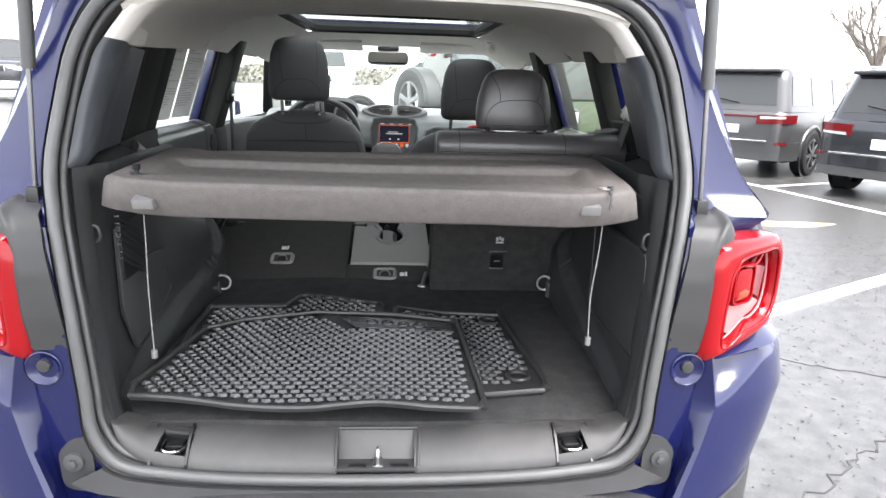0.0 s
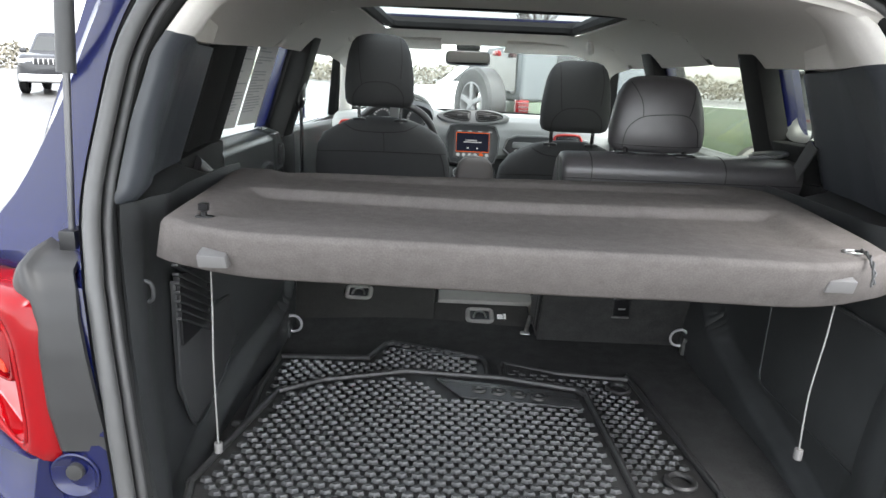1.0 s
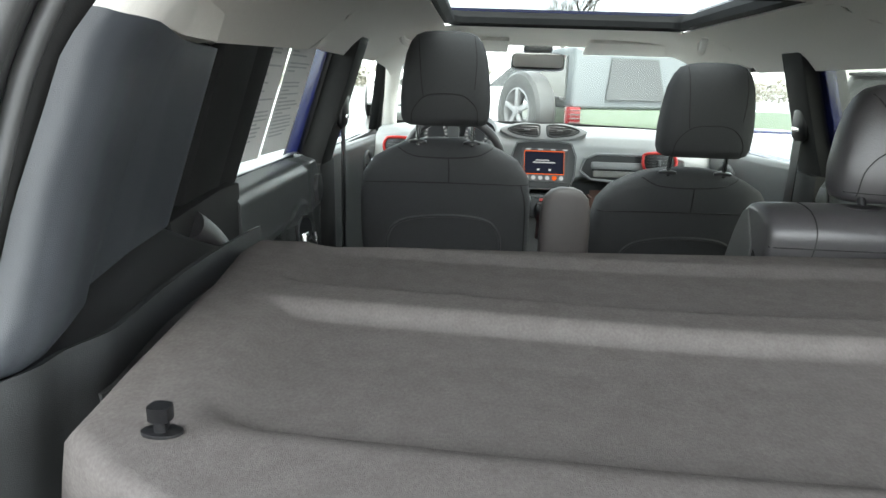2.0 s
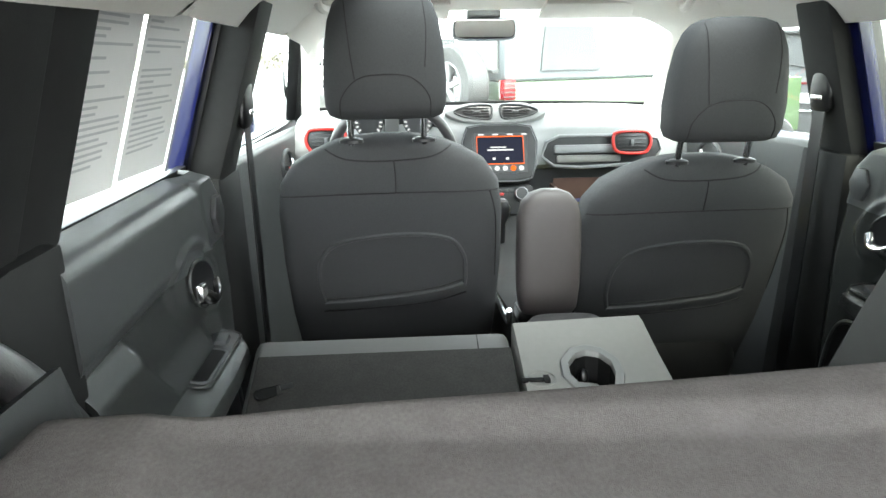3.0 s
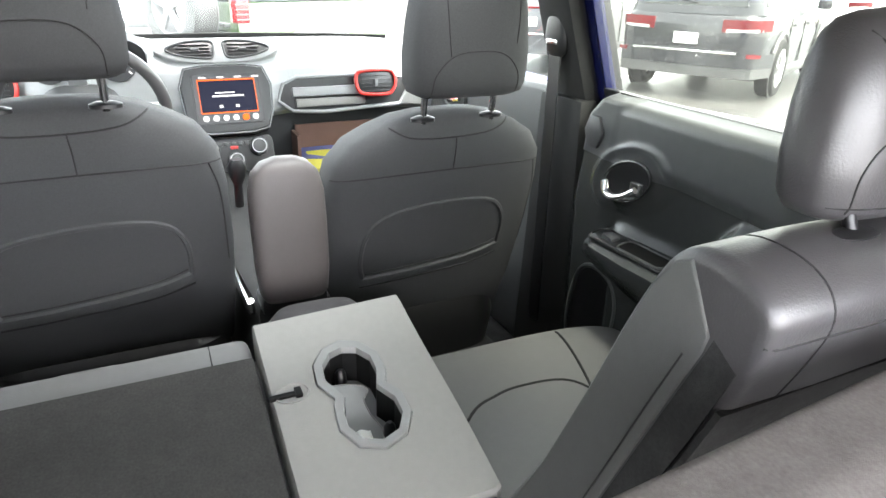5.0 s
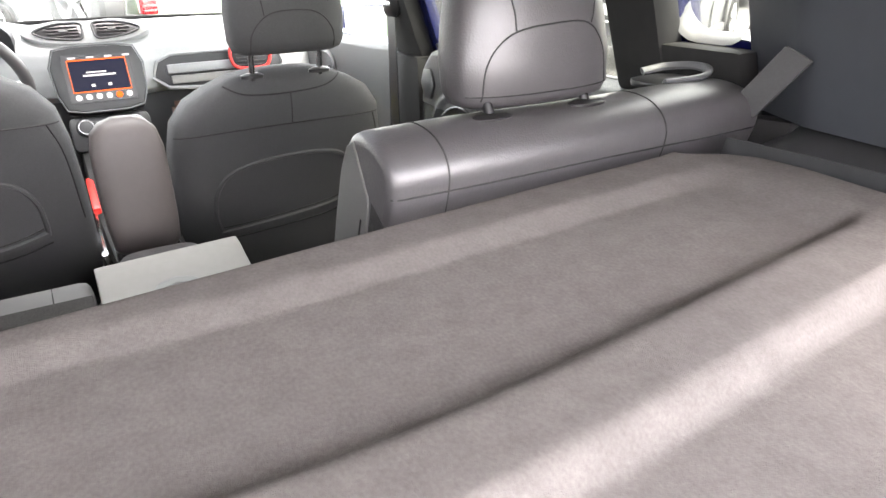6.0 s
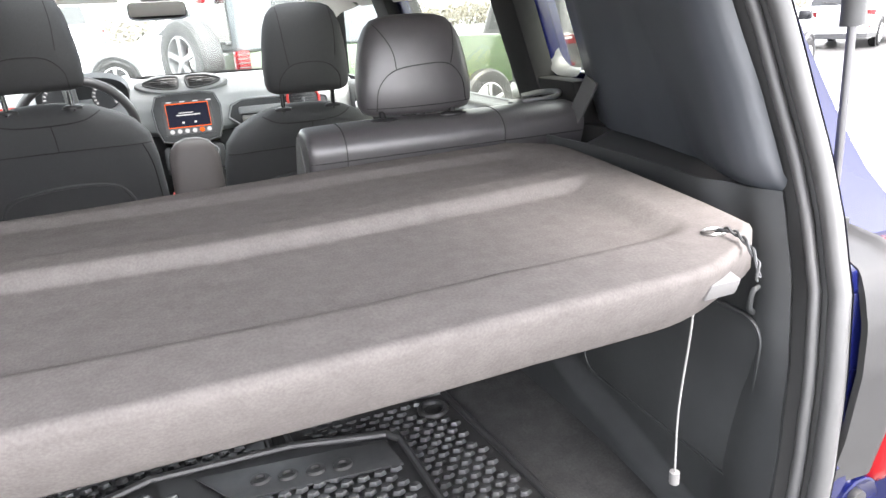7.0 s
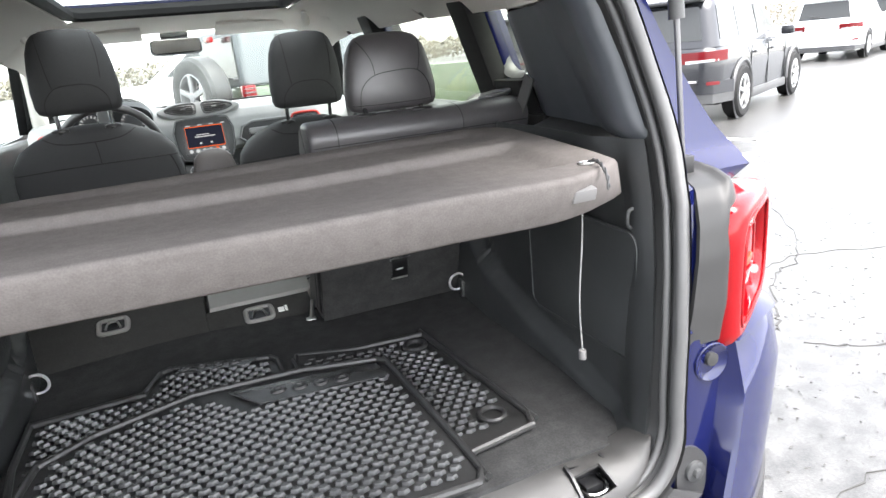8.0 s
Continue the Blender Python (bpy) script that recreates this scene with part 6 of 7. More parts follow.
def front_seat(label, cx, dz, lift):
    t = thing("front_seat", (cx, 1.75, 0.46), label, "car seat", "front seats")
    rows = []
    for z, a, b in ((0.66, 0.20, 0.06), (0.72, 0.243, 0.085), (0.85, 0.252, 0.09), (1.0, 0.254, 0.085), (1.12, 0.249, 0.078), (1.19, 0.237, 0.072), (1.235, 0.205, 0.066), (1.262, 0.160, 0.058), (1.282, 0.115, 0.046), (1.292, 0.07, 0.03), (1.296, 0.03, 0.015)):
        yr = 1.62 - (z - 0.85) * 0.375
        rows.append((z + dz, cx, yr + 0.085, a, b))
    back = part("backrest", loft([ring(c, y, a, b, z, 48, 4.2) for z, c, y, a, b in rows]), CLOTH, t, "charcoal cloth backrest", sharp=60)
    zz = lambda z: z + dz
    seam(t, back, [(cx - 0.245, 1.2, zz(1.163)), (cx - 0.12, 1.2, zz(1.170)), (cx + 0.10, 1.2, zz(1.172)), (cx + 0.245, 1.2, zz(1.170))], (0, 1, 0), 0.0018, k=10)
    seam(t, back, [(cx + 0.215, 1.2, zz(1.17)), (cx + 0.232, 1.2, zz(1.10)), (cx + 0.238, 1.2, zz(0.95))], (0, 1, 0), 0.0018)
    seam(t, back, [(cx - 0.13, 1.2, zz(1.268)), (cx - 0.085, 1.2, zz(1.247)), (cx, 1.2, zz(1.243)), (cx + 0.085, 1.2, zz(1.250)), (cx + 0.13, 1.2, zz(1.272))], (0, 1, 0), 0.0018, k=10)
    seam(t, back, [(cx + 0.01, 1.2, zz(1.243)), (cx + 0.012, 1.2, zz(1.21)), (cx + 0.012, 1.2, zz(1.172))], (0, 1, 0), 0.0014)
    # map pocket with a welt
    pz = lambda z: z + dz + lift
    seam(t, back, [(cx - 0.164, 1.2, pz(0.896)), (cx - 0.172, 1.2, pz(0.942)), (cx - 0.164, 1.2, pz(1.005)), (cx - 0.129, 1.2, pz(1.048)), (cx - 0.055, 1.2, pz(1.067)), (cx + 0.044, 1.2, pz(1.072)), (cx + 0.125, 1.2, pz(1.059)), (cx + 0.160, 1.2, pz(1.016)), (cx + 0.166, 1.2, pz(0.959)), (cx + 0.164, 1.2, pz(0.931))], (0, 1, 0), 0.0055, CLOTH, k=10)
    seam(t, back, [(cx - 0.164, 1.2, pz(0.891)), (cx - 0.055, 1.2, pz(0.898)), (cx + 0.087, 1.2, pz(0.914)), (cx + 0.166, 1.2, pz(0.936))], (0, 1, 0), 0.0070, CLOTH, k=10)
    seam(t, back, [(cx - 0.159, 1.2, pz(0.904)), (cx - 0.055, 1.2, pz(0.910)), (cx + 0.087, 1.2, pz(0.926)), (cx + 0.159, 1.2, pz(0.948))], (0, 1, 0), 0.0016, k=10)
    seam(t, back, [(cx - 0.169, 1.2, pz(0.868)), (cx - 0.055, 1.2, pz(0.875)), (cx + 0.087, 1.2, pz(0.888)), (cx + 0.169, 1.2, pz(0.911))], (0, 1, 0), 0.0022, k=10)
    h = headrest(t, cx, 1.452, zz(1.335), zz(1.572), 0.118, 0.058, CLOTH, lean=-0.05)
    for pts in ([(cx - 0.07, 1.3, zz(1.56)), (cx - 0.065, 1.3, zz(1.50)), (cx - 0.06, 1.3, zz(1.445)), (cx - 0.055, 1.3, zz(1.41))], [(cx + 0.07, 1.3, zz(1.56)), (cx + 0.078, 1.3, zz(1.50)), (cx + 0.075, 1.3, zz(1.43))], [(cx - 0.085, 1.3, zz(1.335)), (cx - 0.082, 1.3, zz(1.375)), (cx - 0.05, 1.3, zz(1.41)), (cx, 1.3, zz(1.418)), (cx + 0.05, 1.3, zz(1.412)), (cx + 0.082, 1.3, zz(1.38)), (cx + 0.085, 1.3, zz(1.34))]):
        seam(h, h, pts, (0, 1, 0), 0.0011)
    for x in (cx - 0.073, cx + 0.073):
        part("post", tube([(x, 1.475, zz(1.28)), (x, 1.462, zz(1.35))], 0.0065, 10), CHROME, t, "chrome head rest post")
        part("post_collar", loft([ring(x, 1.475, 0.024, 0.014, zz(1.284), 20, 2.2), ring(x, 1.475, 0.024, 0.014, zz(1.290), 20, 2.2), ring(x, 1.475, 0.014, 0.008, zz(1.294), 20, 2.2)]), BLACKPL, t)
    # cushion coloured black instead of cloth, to paint in the shade down here
    part("seat_cushion", loft([ring(cx, 1.88, 0.24 * k, 0.25 * j, z, 40, 5) for z, k, j in ((0.56, 0.95, 0.95), (0.66, 1.0, 1.0), (0.74, 0.98, 0.97), (0.765, 0.9, 0.88))]), BLACKPL, t)
    part("seat_base", box(cx - 0.22, cx + 0.22, 1.62, 2.08, 0.46, 0.58, 0.02), BLACKPL, t)
    return t


front_seat("charcoal cloth driver's seat with a stitched map pocket", -0.362, 0.0, 0.0)
front_seat("charcoal cloth passenger seat with a stitched map pocket", 0.313, -0.058, 0.022)

# ---- centre console ----
con = thing("centre_console", (-0.02, 1.9, 0.46), "dark centre console with a raised grey arm rest", "console")
part("console_body", soften(loft([[(-0.10, 1.52, 0.46), (0.07, 1.52, 0.46), (0.06, 1.52, 0.87), (-0.09, 1.52, 0.87)], [(-0.11, 1.9, 0.46), (0.09, 1.9, 0.46), (0.08, 1.9, 0.84), (-0.10, 1.9, 0.84)], [(-0.12, 2.38, 0.46), (0.12, 2.38, 0.46), (0.10, 2.36, 0.93), (-0.10, 2.36, 0.93)]]), 0.015), MATTEPL, con)
part("arm_rest_lid", loft([ring(-0.02, 1.50 + 0.02 * j, 0.07 * a, 0.033 * b, z, 32, 4.0) for z, a, b, j in ((0.895, 0.80, 0.7, 0), (0.91, 0.93, 0.95, 0), (0.96, 0.99, 1, 0), (1.05, 1.0, 1, 0.2), (1.11, 0.98, 1, 0.4), (1.145, 0.86, 0.95, 0.5), (1.163, 0.62, 0.8, 0.5), (1.172, 0.30, 0.4, 0.5))]), CONSOLEM, con, "grey padded arm rest standing upright", sharp=60)
part("lid_hinge", soften(box(-0.085, 0.045, 1.49, 1.56, 0.865, 0.90), 0.01), BLACKPL, con)
part("console_trim", merge(tube(spline([(-0.105, 1.50, 0.90), (-0.10, 1.54, 0.855), (-0.105, 1.65, 0.86), (-0.105, 1.9, 0.865)], 6), 0.007, 8)), CHROME, con, "chrome console trim")
part("red_insert", soften(box(-0.108, -0.088, 1.86, 2.16, 0.866, 0.884), 0.006), REDTRIM, con, "red console insert")
part("gear_lever", merge(tube([(-0.03, 2.12, 0.86), (-0.03, 2.10, 0.96)], 0.012, 10), pad([(0.95, -0.03, 2.10, 0.012, 0.015), (0.975, -0.03, 2.098, 0.022, 0.026), (1.0, -0.03, 2.095, 0.024, 0.028), (1.02, -0.03, 2.093, 0.014, 0.018)], 16, 2.4)), BLACKPL, con, "black gear lever")

# ---- dashboard ----
dash = thing("dashboard", (0, 2.6, 0.95), "grey moulded dashboard with red-ringed air vents", "dashboard")
DP = [(2.95, 1.235), (2.80, 1.262), (2.66, 1.268), (2.56, 1.258), (2.49, 1.235), (2.455, 1.20), (2.437, 1.16), (2.43, 1.11), (2.437, 1.075), (2.47, 1.055)]


def dashpt(u, v):
    x = (u * 2 - 1) * 0.71
    k = v * (len(DP) - 1)
    y = lerp([(i, p[0]) for i, p in enumerate(DP)], k)
    z = lerp([(i, p[1]) for i, p in enumerate(DP)], k)
    bul = 0.05 * math.exp(-((x + 0.36) / 0.19) ** 4)
    mid = 0.05 * math.exp(-(x / 0.15) ** 4)
    if z < 1.262:
        y -= bul * min(1, (1.27 - z) * 12) + mid * min(1, (1.27 - z) * 10)
    z += 0.045 * math.exp(-((x + 0.36) / 0.17) ** 4) * max(0, 1 - abs(y - 2.55) / 0.25) - 0.02 * (abs(x) / 0.7) ** 6
    return (x, y, z)


part("dash_shell", thicken(grid(dashpt, 72, 54), 0.006), DASH, dash, "grey upper dashboard", sharp=60)
part("lower_dash", soften(loft([[(-0.70, 2.50, 0.60), (0.70, 2.50, 0.60), (0.70, 2.462, 1.062), (-0.70, 2.462, 1.062)], [(-0.70, 2.85, 0.60), (0.70, 2.85, 0.60), (0.70, 2.85, 1.1), (-0.70, 2.85, 1.1)]]), 0.01), DASHDK, dash, "dark lower dashboard")
# centre vents: two almond halves set in a grey brow
mv = pose(0, 2.475, 1.253, -38, 0, 0)


def almond(pts, k=1.0):
    return [(p.x * k, p.y * k) for p in spline([(a, b, 0) for a, b in pts], 5, closed=True)]


VENT = [(0.018, 0.026), (0.055, 0.030), (0.105, 0.024), (0.148, 0.004), (0.118, -0.016), (0.070, -0.026), (0.024, -0.027), (0.015, 0.0)]
BROW = [(0.0, 0.036), (0.075, 0.040), (0.128, 0.028), (0.168, 0.004), (0.128, -0.024), (0.070, -0.036), (0.0, -0.038), (-0.070, -0.036), (-0.128, -0.024), (-0.168, 0.004), (-0.128, 0.028), (-0.075, 0.040)]
part("vent_brow", moved(prism(almond(BROW, 1.08), "y", -0.008, 0.06, 0.006), mv), DASH, dash, "grey moulded brow round the centre vents")
for s in (1, -1):
    q = almond([(s * a, b) for a, b in VENT])
    vt = part("centre_vent", moved(prism(q, "y", -0.010, 0.02, 0.001), mv), BLACKPL, dash, "black almond-shaped air vent")
    for k in range(4):
        part("vane", moved(soften(box(*sorted((s * 0.026, s * (0.120 - 0.008 * abs(k - 2)))), -0.014, 0.004, -0.018 + 0.011 * k, -0.0165 + 0.011 * k), 0.0005), mv), BLACKPL, vt)
    part("vane_tab", moved(soften(box(s * 0.068 - 0.012, s * 0.068 + 0.012, -0.017, 0.0, -0.003, 0.002), 0.001), mv), PLASTIC, vt)
    part("vent_rim", moved(tube([(a, -0.011, b) for a, b in q], 0.0034, 8, closed=True), mv), DASHDK, vt)
# touch screen
ms = pose(0.0, 2.368, 1.126, -24, 0, 0)
bez = part("screen_bezel", moved(prism([(-0.122, -0.04), (-0.128, 0.04), (-0.11, 0.092), (-0.06, 0.10), (0.06, 0.10), (0.11, 0.092), (0.128, 0.04), (0.122, -0.04), (0.105, -0.088), (0.06, -0.098), (-0.06, -0.098), (-0.105, -0.088)], "y", -0.012, 0.05, 0.008), ms), DASHDK, dash, "dark screen surround")
part("bezel_rim", moved(tube([(a * 1.02, -0.008, b * 1.02) for a, b in [(-0.122, -0.04), (-0.128, 0.04), (-0.11, 0.092), (-0.06, 0.10), (0.06, 0.10), (0.11, 0.092), (0.128, 0.04), (0.122, -0.04), (0.105, -0.088), (0.06, -0.098), (-0.06, -0.098), (-0.105, -0.088)]], 0.0026, 8, closed=True), ms), PLASTIC, bez)
part("touch_screen", moved(prism(rounded(-0.094, 0.094, -0.072, 0.072, 0.006), "y", -0.016, -0.010), ms), BLACKPL, bez, "lit touch screen")
SCR_OR = glow("screen_orange", (1.0, 0.14, 0.015), 0.10)
SCR_DK = glow("screen_dark", (0.02, 0.022, 0.05), 0.05)
SCR_WH = glow("screen_white", (0.9, 0.9, 0.9), 0.07)
part("screen_frame", moved(tube([(a, -0.0165, b) for a, b in ((-0.080, -0.040), (0.080, -0.040), (0.080, 0.056), (-0.080, 0.056))], 0.0022, 4, closed=True), ms), SCR_OR, bez, "orange glowing outline on the screen")
part("screen_picture", moved(box(-0.078, 0.078, -0.0172, -0.0162, -0.038, 0.054), ms), SCR_DK, bez, "dark lit picture")
for k in (0, 1, 2, 3, 5):
    part("screen_icon", moved(prism([(-0.070 + 0.028 * k + 0.009 * math.cos(j * math.pi / 6), -0.056 + 0.009 * math.sin(j * math.pi / 6)) for j in range(12)], "y", -0.0175, -0.0165), ms), SCR_WH, bez)
for k in range(4):
    part("status_bar", moved(box(-0.075 + 0.05 * k, -0.055 + 0.05 * k, -0.0175, -0.0165, 0.061, 0.066), ms), SCR_WH, bez)
for x0, x1, z0, z1 in ((-0.045, 0.045, 0.006, 0.011), (-0.035, 0.02, 0.016, 0.020), (-0.028, -0.018, -0.026, -0.018), (0.018, 0.028, -0.026, -0.018)):
    part("text_bar", moved(box(x0, x1, -0.0178, -0.0172, z0, z1), ms), SCR_WH, bez)
part("screen_button", moved(prism([(0.042 + 0.010 * math.cos(j * math.pi / 6), -0.056 + 0.010 * math.sin(j * math.pi / 6)) for j in range(12)], "y", -0.0175, -0.0165), ms), SCR_OR, bez)
# climate panel
mc = pose(0.0, 2.335, 0.972, -22, 0, 0)
cp = part("climate_panel", moved(prism(rounded(-0.115, 0.115, -0.055, 0.05, 0.02), "y", -0.01, 0.06, 0.004), mc), BLACKPL, dash, "black climate control panel")
for x, z, r in ((-0.07, 0.015, 0.024), (0.0, -0.022, 0.022), (0.07, 0.015, 0.024)):
    part("knob", moved(merge(prism([(x + r * math.cos(k * math.pi / 12), z + r * math.sin(k * math.pi / 12)) for k in range(24)], "y", -0.028, -0.008, 0.003), tube([(x + r * 1.1 * math.cos(k * math.pi / 12), -0.012, z + r * 1.1 * math.sin(k * math.pi / 12)) for k in range(24)], 0.0025, 6, closed=True)), mc), DASHDK, cp, "dark rotary knob")
    part("knob_ring", moved(tube([(x + r * 0.86 * math.cos(k * math.pi / 12), -0.0285, z + r * 0.86 * math.sin(k * math.pi / 12)) for k in range(24)], 0.0016, 6, closed=True), mc), PALECHROME, cp)
part("buttons", moved(merge(*[soften(box(-0.05 + 0.02 * k, -0.036 + 0.02 * k, -0.014, -0.006, 0.022, 0.034), 0.001) for k in range(5)]), mc), DASHDK, cp)
part("hazard_button", moved(soften(box(-0.012, 0.010, -0.016, -0.006, 0.012, 0.021), 0.001), mc), REDTRIM, cp)
# tray and outer vents
tray_o = [(0.155, -0.02), (0.175, 0.03), (0.22, 0.05), (0.50, 0.05), (0.575, 0.035), (0.59, -0.005), (0.56, -0.05), (0.30, -0.062), (0.20, -0.055)]
mt = pose(0, 2.428, 1.125, -8, 0, 0)
tr = part("dash_tray", moved(prism(tray_o, "y", -0.008, 0.03, 0.004), mt), DASHDK, dash, "dark recessed dashboard tray")
part("tray_rim", moved(tube([(a, -0.008, b) for a, b in tray_o], 0.006, 8, closed=True), mt), DASH, tr)
part("tray_bar", moved(soften(box(0.20, 0.45, -0.026, 0.0, -0.012, 0.018), 0.008), mt), DASH, tr, "grey bar across the tray")
part("tray_shelf", moved(soften(box(0.21, 0.44, -0.018, 0.0, -0.044, -0.018), 0.006), mt), PALELEA, tr)


def side_vent(x, y, z, s):
    m = pose(x, y, z, -10, 0, 0)
    o = [(a * s, b) for a, b in ((-0.066, 0.014), (-0.050, 0.036), (0.040, 0.038), (0.062, 0.026), (0.068, 0.0), (0.058, -0.026), (0.036, -0.038), (-0.034, -0.036), (-0.060, -0.022))]
    v = part("side_vent", moved(prism(o, "y", -0.010, 0.03, 0.004), m), BLACKPL, dash, "black air vent with a red ring")
    part("red_ring", moved(tube([tuple(p) for p in spline([(a, -0.014, b) for a, b in o], 4, closed=True)], 0.0058, 8, closed=True), m), REDTRIM, v, "glossy red vent ring")
    for k in range(5):
        part("vane", moved(soften(box(-0.048, 0.050, -0.016, 0.0, -0.027 + 0.012 * k, -0.0245 + 0.012 * k), 0.001), m), DASHDK, v)
    part("vane_tab", moved(soften(box(-0.006, 0.006, -0.020, 0.0, -0.012, 0.010), 0.002), m), PLASTIC, v)


side_vent(0.470, 2.405, 1.150, 1)
side_vent(-0.592, 2.40, 1.178, -1)
# instrument binnacle
part("binnacle", moved(loft([ring(0, 0, 0.16, 0.075, 0.0, 32, 3), ring(0, 0, 0.165, 0.08, -0.05, 32, 3), ring(0, 0, 0.15, 0.068, -0.055, 32, 3), ring(0, 0, 0.148, 0.066, -0.01, 32, 3)], cap=True), pose(-0.362, 2.42, 1.235, -75, 0, 0) @ pose(0, 0, 0, 180, 0, 0)), DASHDK, dash, "instrument binnacle")
for x in (-0.445, -0.28):
    g = part("dial", moved(prism([(0.05 * math.cos(k * math.pi / 14), 0.05 * math.sin(k * math.pi / 14)) for k in range(28)], "y", -0.004, 0.004), pose(x, 2.385, 1.238, -15, 0, 0)), BLACKPL, dash, "round instrument dial")
    part("dial_marks", moved(merge(*[moved(box(-0.0022, 0.0022, -0.0065, -0.004, 0.036, 0.046), pose(0, 0, 0, 0, a, 0)) for a in range(-130, 131, 20)]), pose(x, 2.385, 1.238, -15, 0, 0)), SCR_WH, g)
part("vent_slots", merge(*[box(0.50 + 0.015 * k, 0.508 + 0.015 * k, 2.56, 2.60, 1.24, 1.252) for k in range(6)]), BLACKPL, dash)
part("wiper", moved(tube([(0.02, 3.03, 1.20), (0.25, 3.04, 1.215), (0.56, 2.98, 1.225)], 0.008, 6), pose(0, 0, 0)), BLACKPL, car, "black wiper blade at the foot of the windscreen")
# open glove box
# the liner's brown is darkened by colour for the shadow inside the cubby
part("glove_box", merge(box(0.21, 0.50, 2.452, 2.456, 0.86, 1.02), box(0.20, 0.51, 2.36, 2.47, 0.85, 0.86), box(0.20, 0.21, 2.38, 2.47, 0.85, 1.0)), mat("brown_shadowed_liner", (0.11, 0.06, 0.045), 0.8, bump=0.2), dash, "open brown-lined cubby")
bag = thing("document_pouch", (0.33, 2.40, 0.86), "yellow-green document pouch with blue papers on the cubby's lid", "pouch")
part("pouch", moved(soften(box(-0.11, 0.11, -0.05, 0.05, -0.02, 0.028), 0.014), pose(0.33, 2.395, 0.893, 25, 0, -6)), mat("olive_pouch", (0.30, 0.27, 0.03), 0.6, var=0.3, scale=40), bag)
part("papers", moved(soften(box(-0.09, 0.06, -0.04, 0.04, -0.003, 0.003), 0.002), pose(0.30, 2.42, 0.928, 20, 3, -10)), mat("blue_paper", (0.05, 0.055, 0.14), 0.5, bump=0.0), bag)

# steering wheel
sw = thing("steering_wheel", (-0.362, 2.15, 1.15), "black leather steering wheel", "steering wheel")
mw = pose(-0.362, 2.13, 1.155, -68, 0, 0)
part("wheel_rim", moved(tube([(0.182 * math.cos(k * math.pi / 24), 0.182 * math.sin(k * math.pi / 24), 0) for k in range(48)], 0.0155, 10, closed=True), mw), LEATHER, sw)
part("hub", moved(loft([ring(0, -0.01, 0.075, 0.065, -0.02, 28, 3), ring(0, -0.01, 0.085, 0.075, 0.01, 28, 3), ring(0, -0.01, 0.06, 0.05, 0.03, 28, 3)]), mw @ pose(0, 0, -0.02)), DASHDK, sw)
part("spokes", moved(merge(soften(box(-0.175, -0.06, -0.02, 0.02, -0.012, 0.004), 0.005), soften(box(0.06, 0.175, -0.02, 0.02, -0.012, 0.004), 0.005), soften(box(-0.02, 0.02, -0.175, -0.06, -0.012, 0.004), 0.005)), mw), SILVER, sw, "silver-trimmed spokes")
part("column", tube([(-0.362, 2.16, 1.14), (-0.362, 2.42, 1.06)], 0.04, 12), DASHDK, sw)
part("hub_badge_ring", moved(tube([(0.06 * math.cos(k * math.pi / 16), -0.01 + 0.052 * math.sin(k * math.pi / 16), 0.012) for k in range(32)], 0.004, 6, closed=True), mw), SILVER, sw)

# price sheet on the left rear door glass
sheet = thing("window_sheet", (-0.77, 1.12, 1.27), "white printed price sheets stuck inside the rear door glass", "paper sheet")
for y0, y1 in ((0.945, 1.12), (1.135, 1.335)):
    pg = part("page", side_plate([(y0, 1.275), (y1, 1.27), (y1, 1.575), (y0, 1.575)], -1, 0.038, 0.001, 0), PAPER, sheet)
    rnd = random.Random(int(y0 * 1000))
    lines = []
    z = 1.56
    while z > 1.30:
        if rnd.random() < 0.82:
            a = y0 + 0.012
            w = rnd.uniform(0.05, y1 - y0 - 0.03)
            lines.append(side_plate([(a, z), (a + w, z), (a + w, z + 0.0035), (a, z + 0.0035)], -1, 0.0395, 0.0005, 0))
        z -= 0.0085
    part("printed_text", merge(*lines), PRINT, pg)

# ---- ground ----
ASPH = mat("wet_asphalt", (0.062, 0.061, 0.059), 0.34, var=0.65, scale=95, bump=1.0, bscale=220, stain=0.45)
LINE = mat("white_road_paint", (0.72, 0.72, 0.70), 0.5, var=0.15, scale=20, bump=0.3, bscale=300, stain=0.15)
CRACK = mat("crack_filler", (0.03, 0.028, 0.026), 0.6, var=0.3, scale=60)
TAN = mat("tan_patch", (0.36, 0.25, 0.12), 0.7, var=0.2, scale=30)


def rise(x, y):
    """The car park climbs gently ahead of the blue car."""
    return 0.38 * step01(9.0, 20.0, y) * (1 - step01(1.0, 8.0, x))


def spread(k):
    """Even steps near the car, ever wider ones out to the horizon."""
    return 18 * k + 242 * k ** 5


bm = grid(lambda u, v: (spread(u * 2 - 1), spread(v * 2 - 1) + 6, rise(spread(u * 2 - 1), spread(v * 2 - 1) + 6)), 60, 60)
ground = finish(bm, "ground", ASPH, sharp=60)
tagged(ground, "wet pale grey asphalt car park", "asphalt", kind="structure")


def stripe(x0, y0, x1, y1, w):
    d = Vector((x1 - x0, y1 - y0, 0)).normalized()
    n = Vector((-d.y, d.x, 0)) * w / 2
    a, b = Vector((x0, y0, 0)), Vector((x1, y1, 0))
    q = [a - n, b - n, b + n, a + n]
    ob = finish(prism([(p.x, p.y) for p in q], "z", -0.002, 0.005), "parking_line", LINE)
    tagged(ob, "white painted parking line on the asphalt", "parking line", "parking lines", "structure")


stripe(2.2, 2.55, 5.6, 4.45, 0.13)
stripe(5.35, 9.2, 6.9, 2.0, 0.10)
stripe(5.5, 8.25, 10.5, 10.2, 0.10)
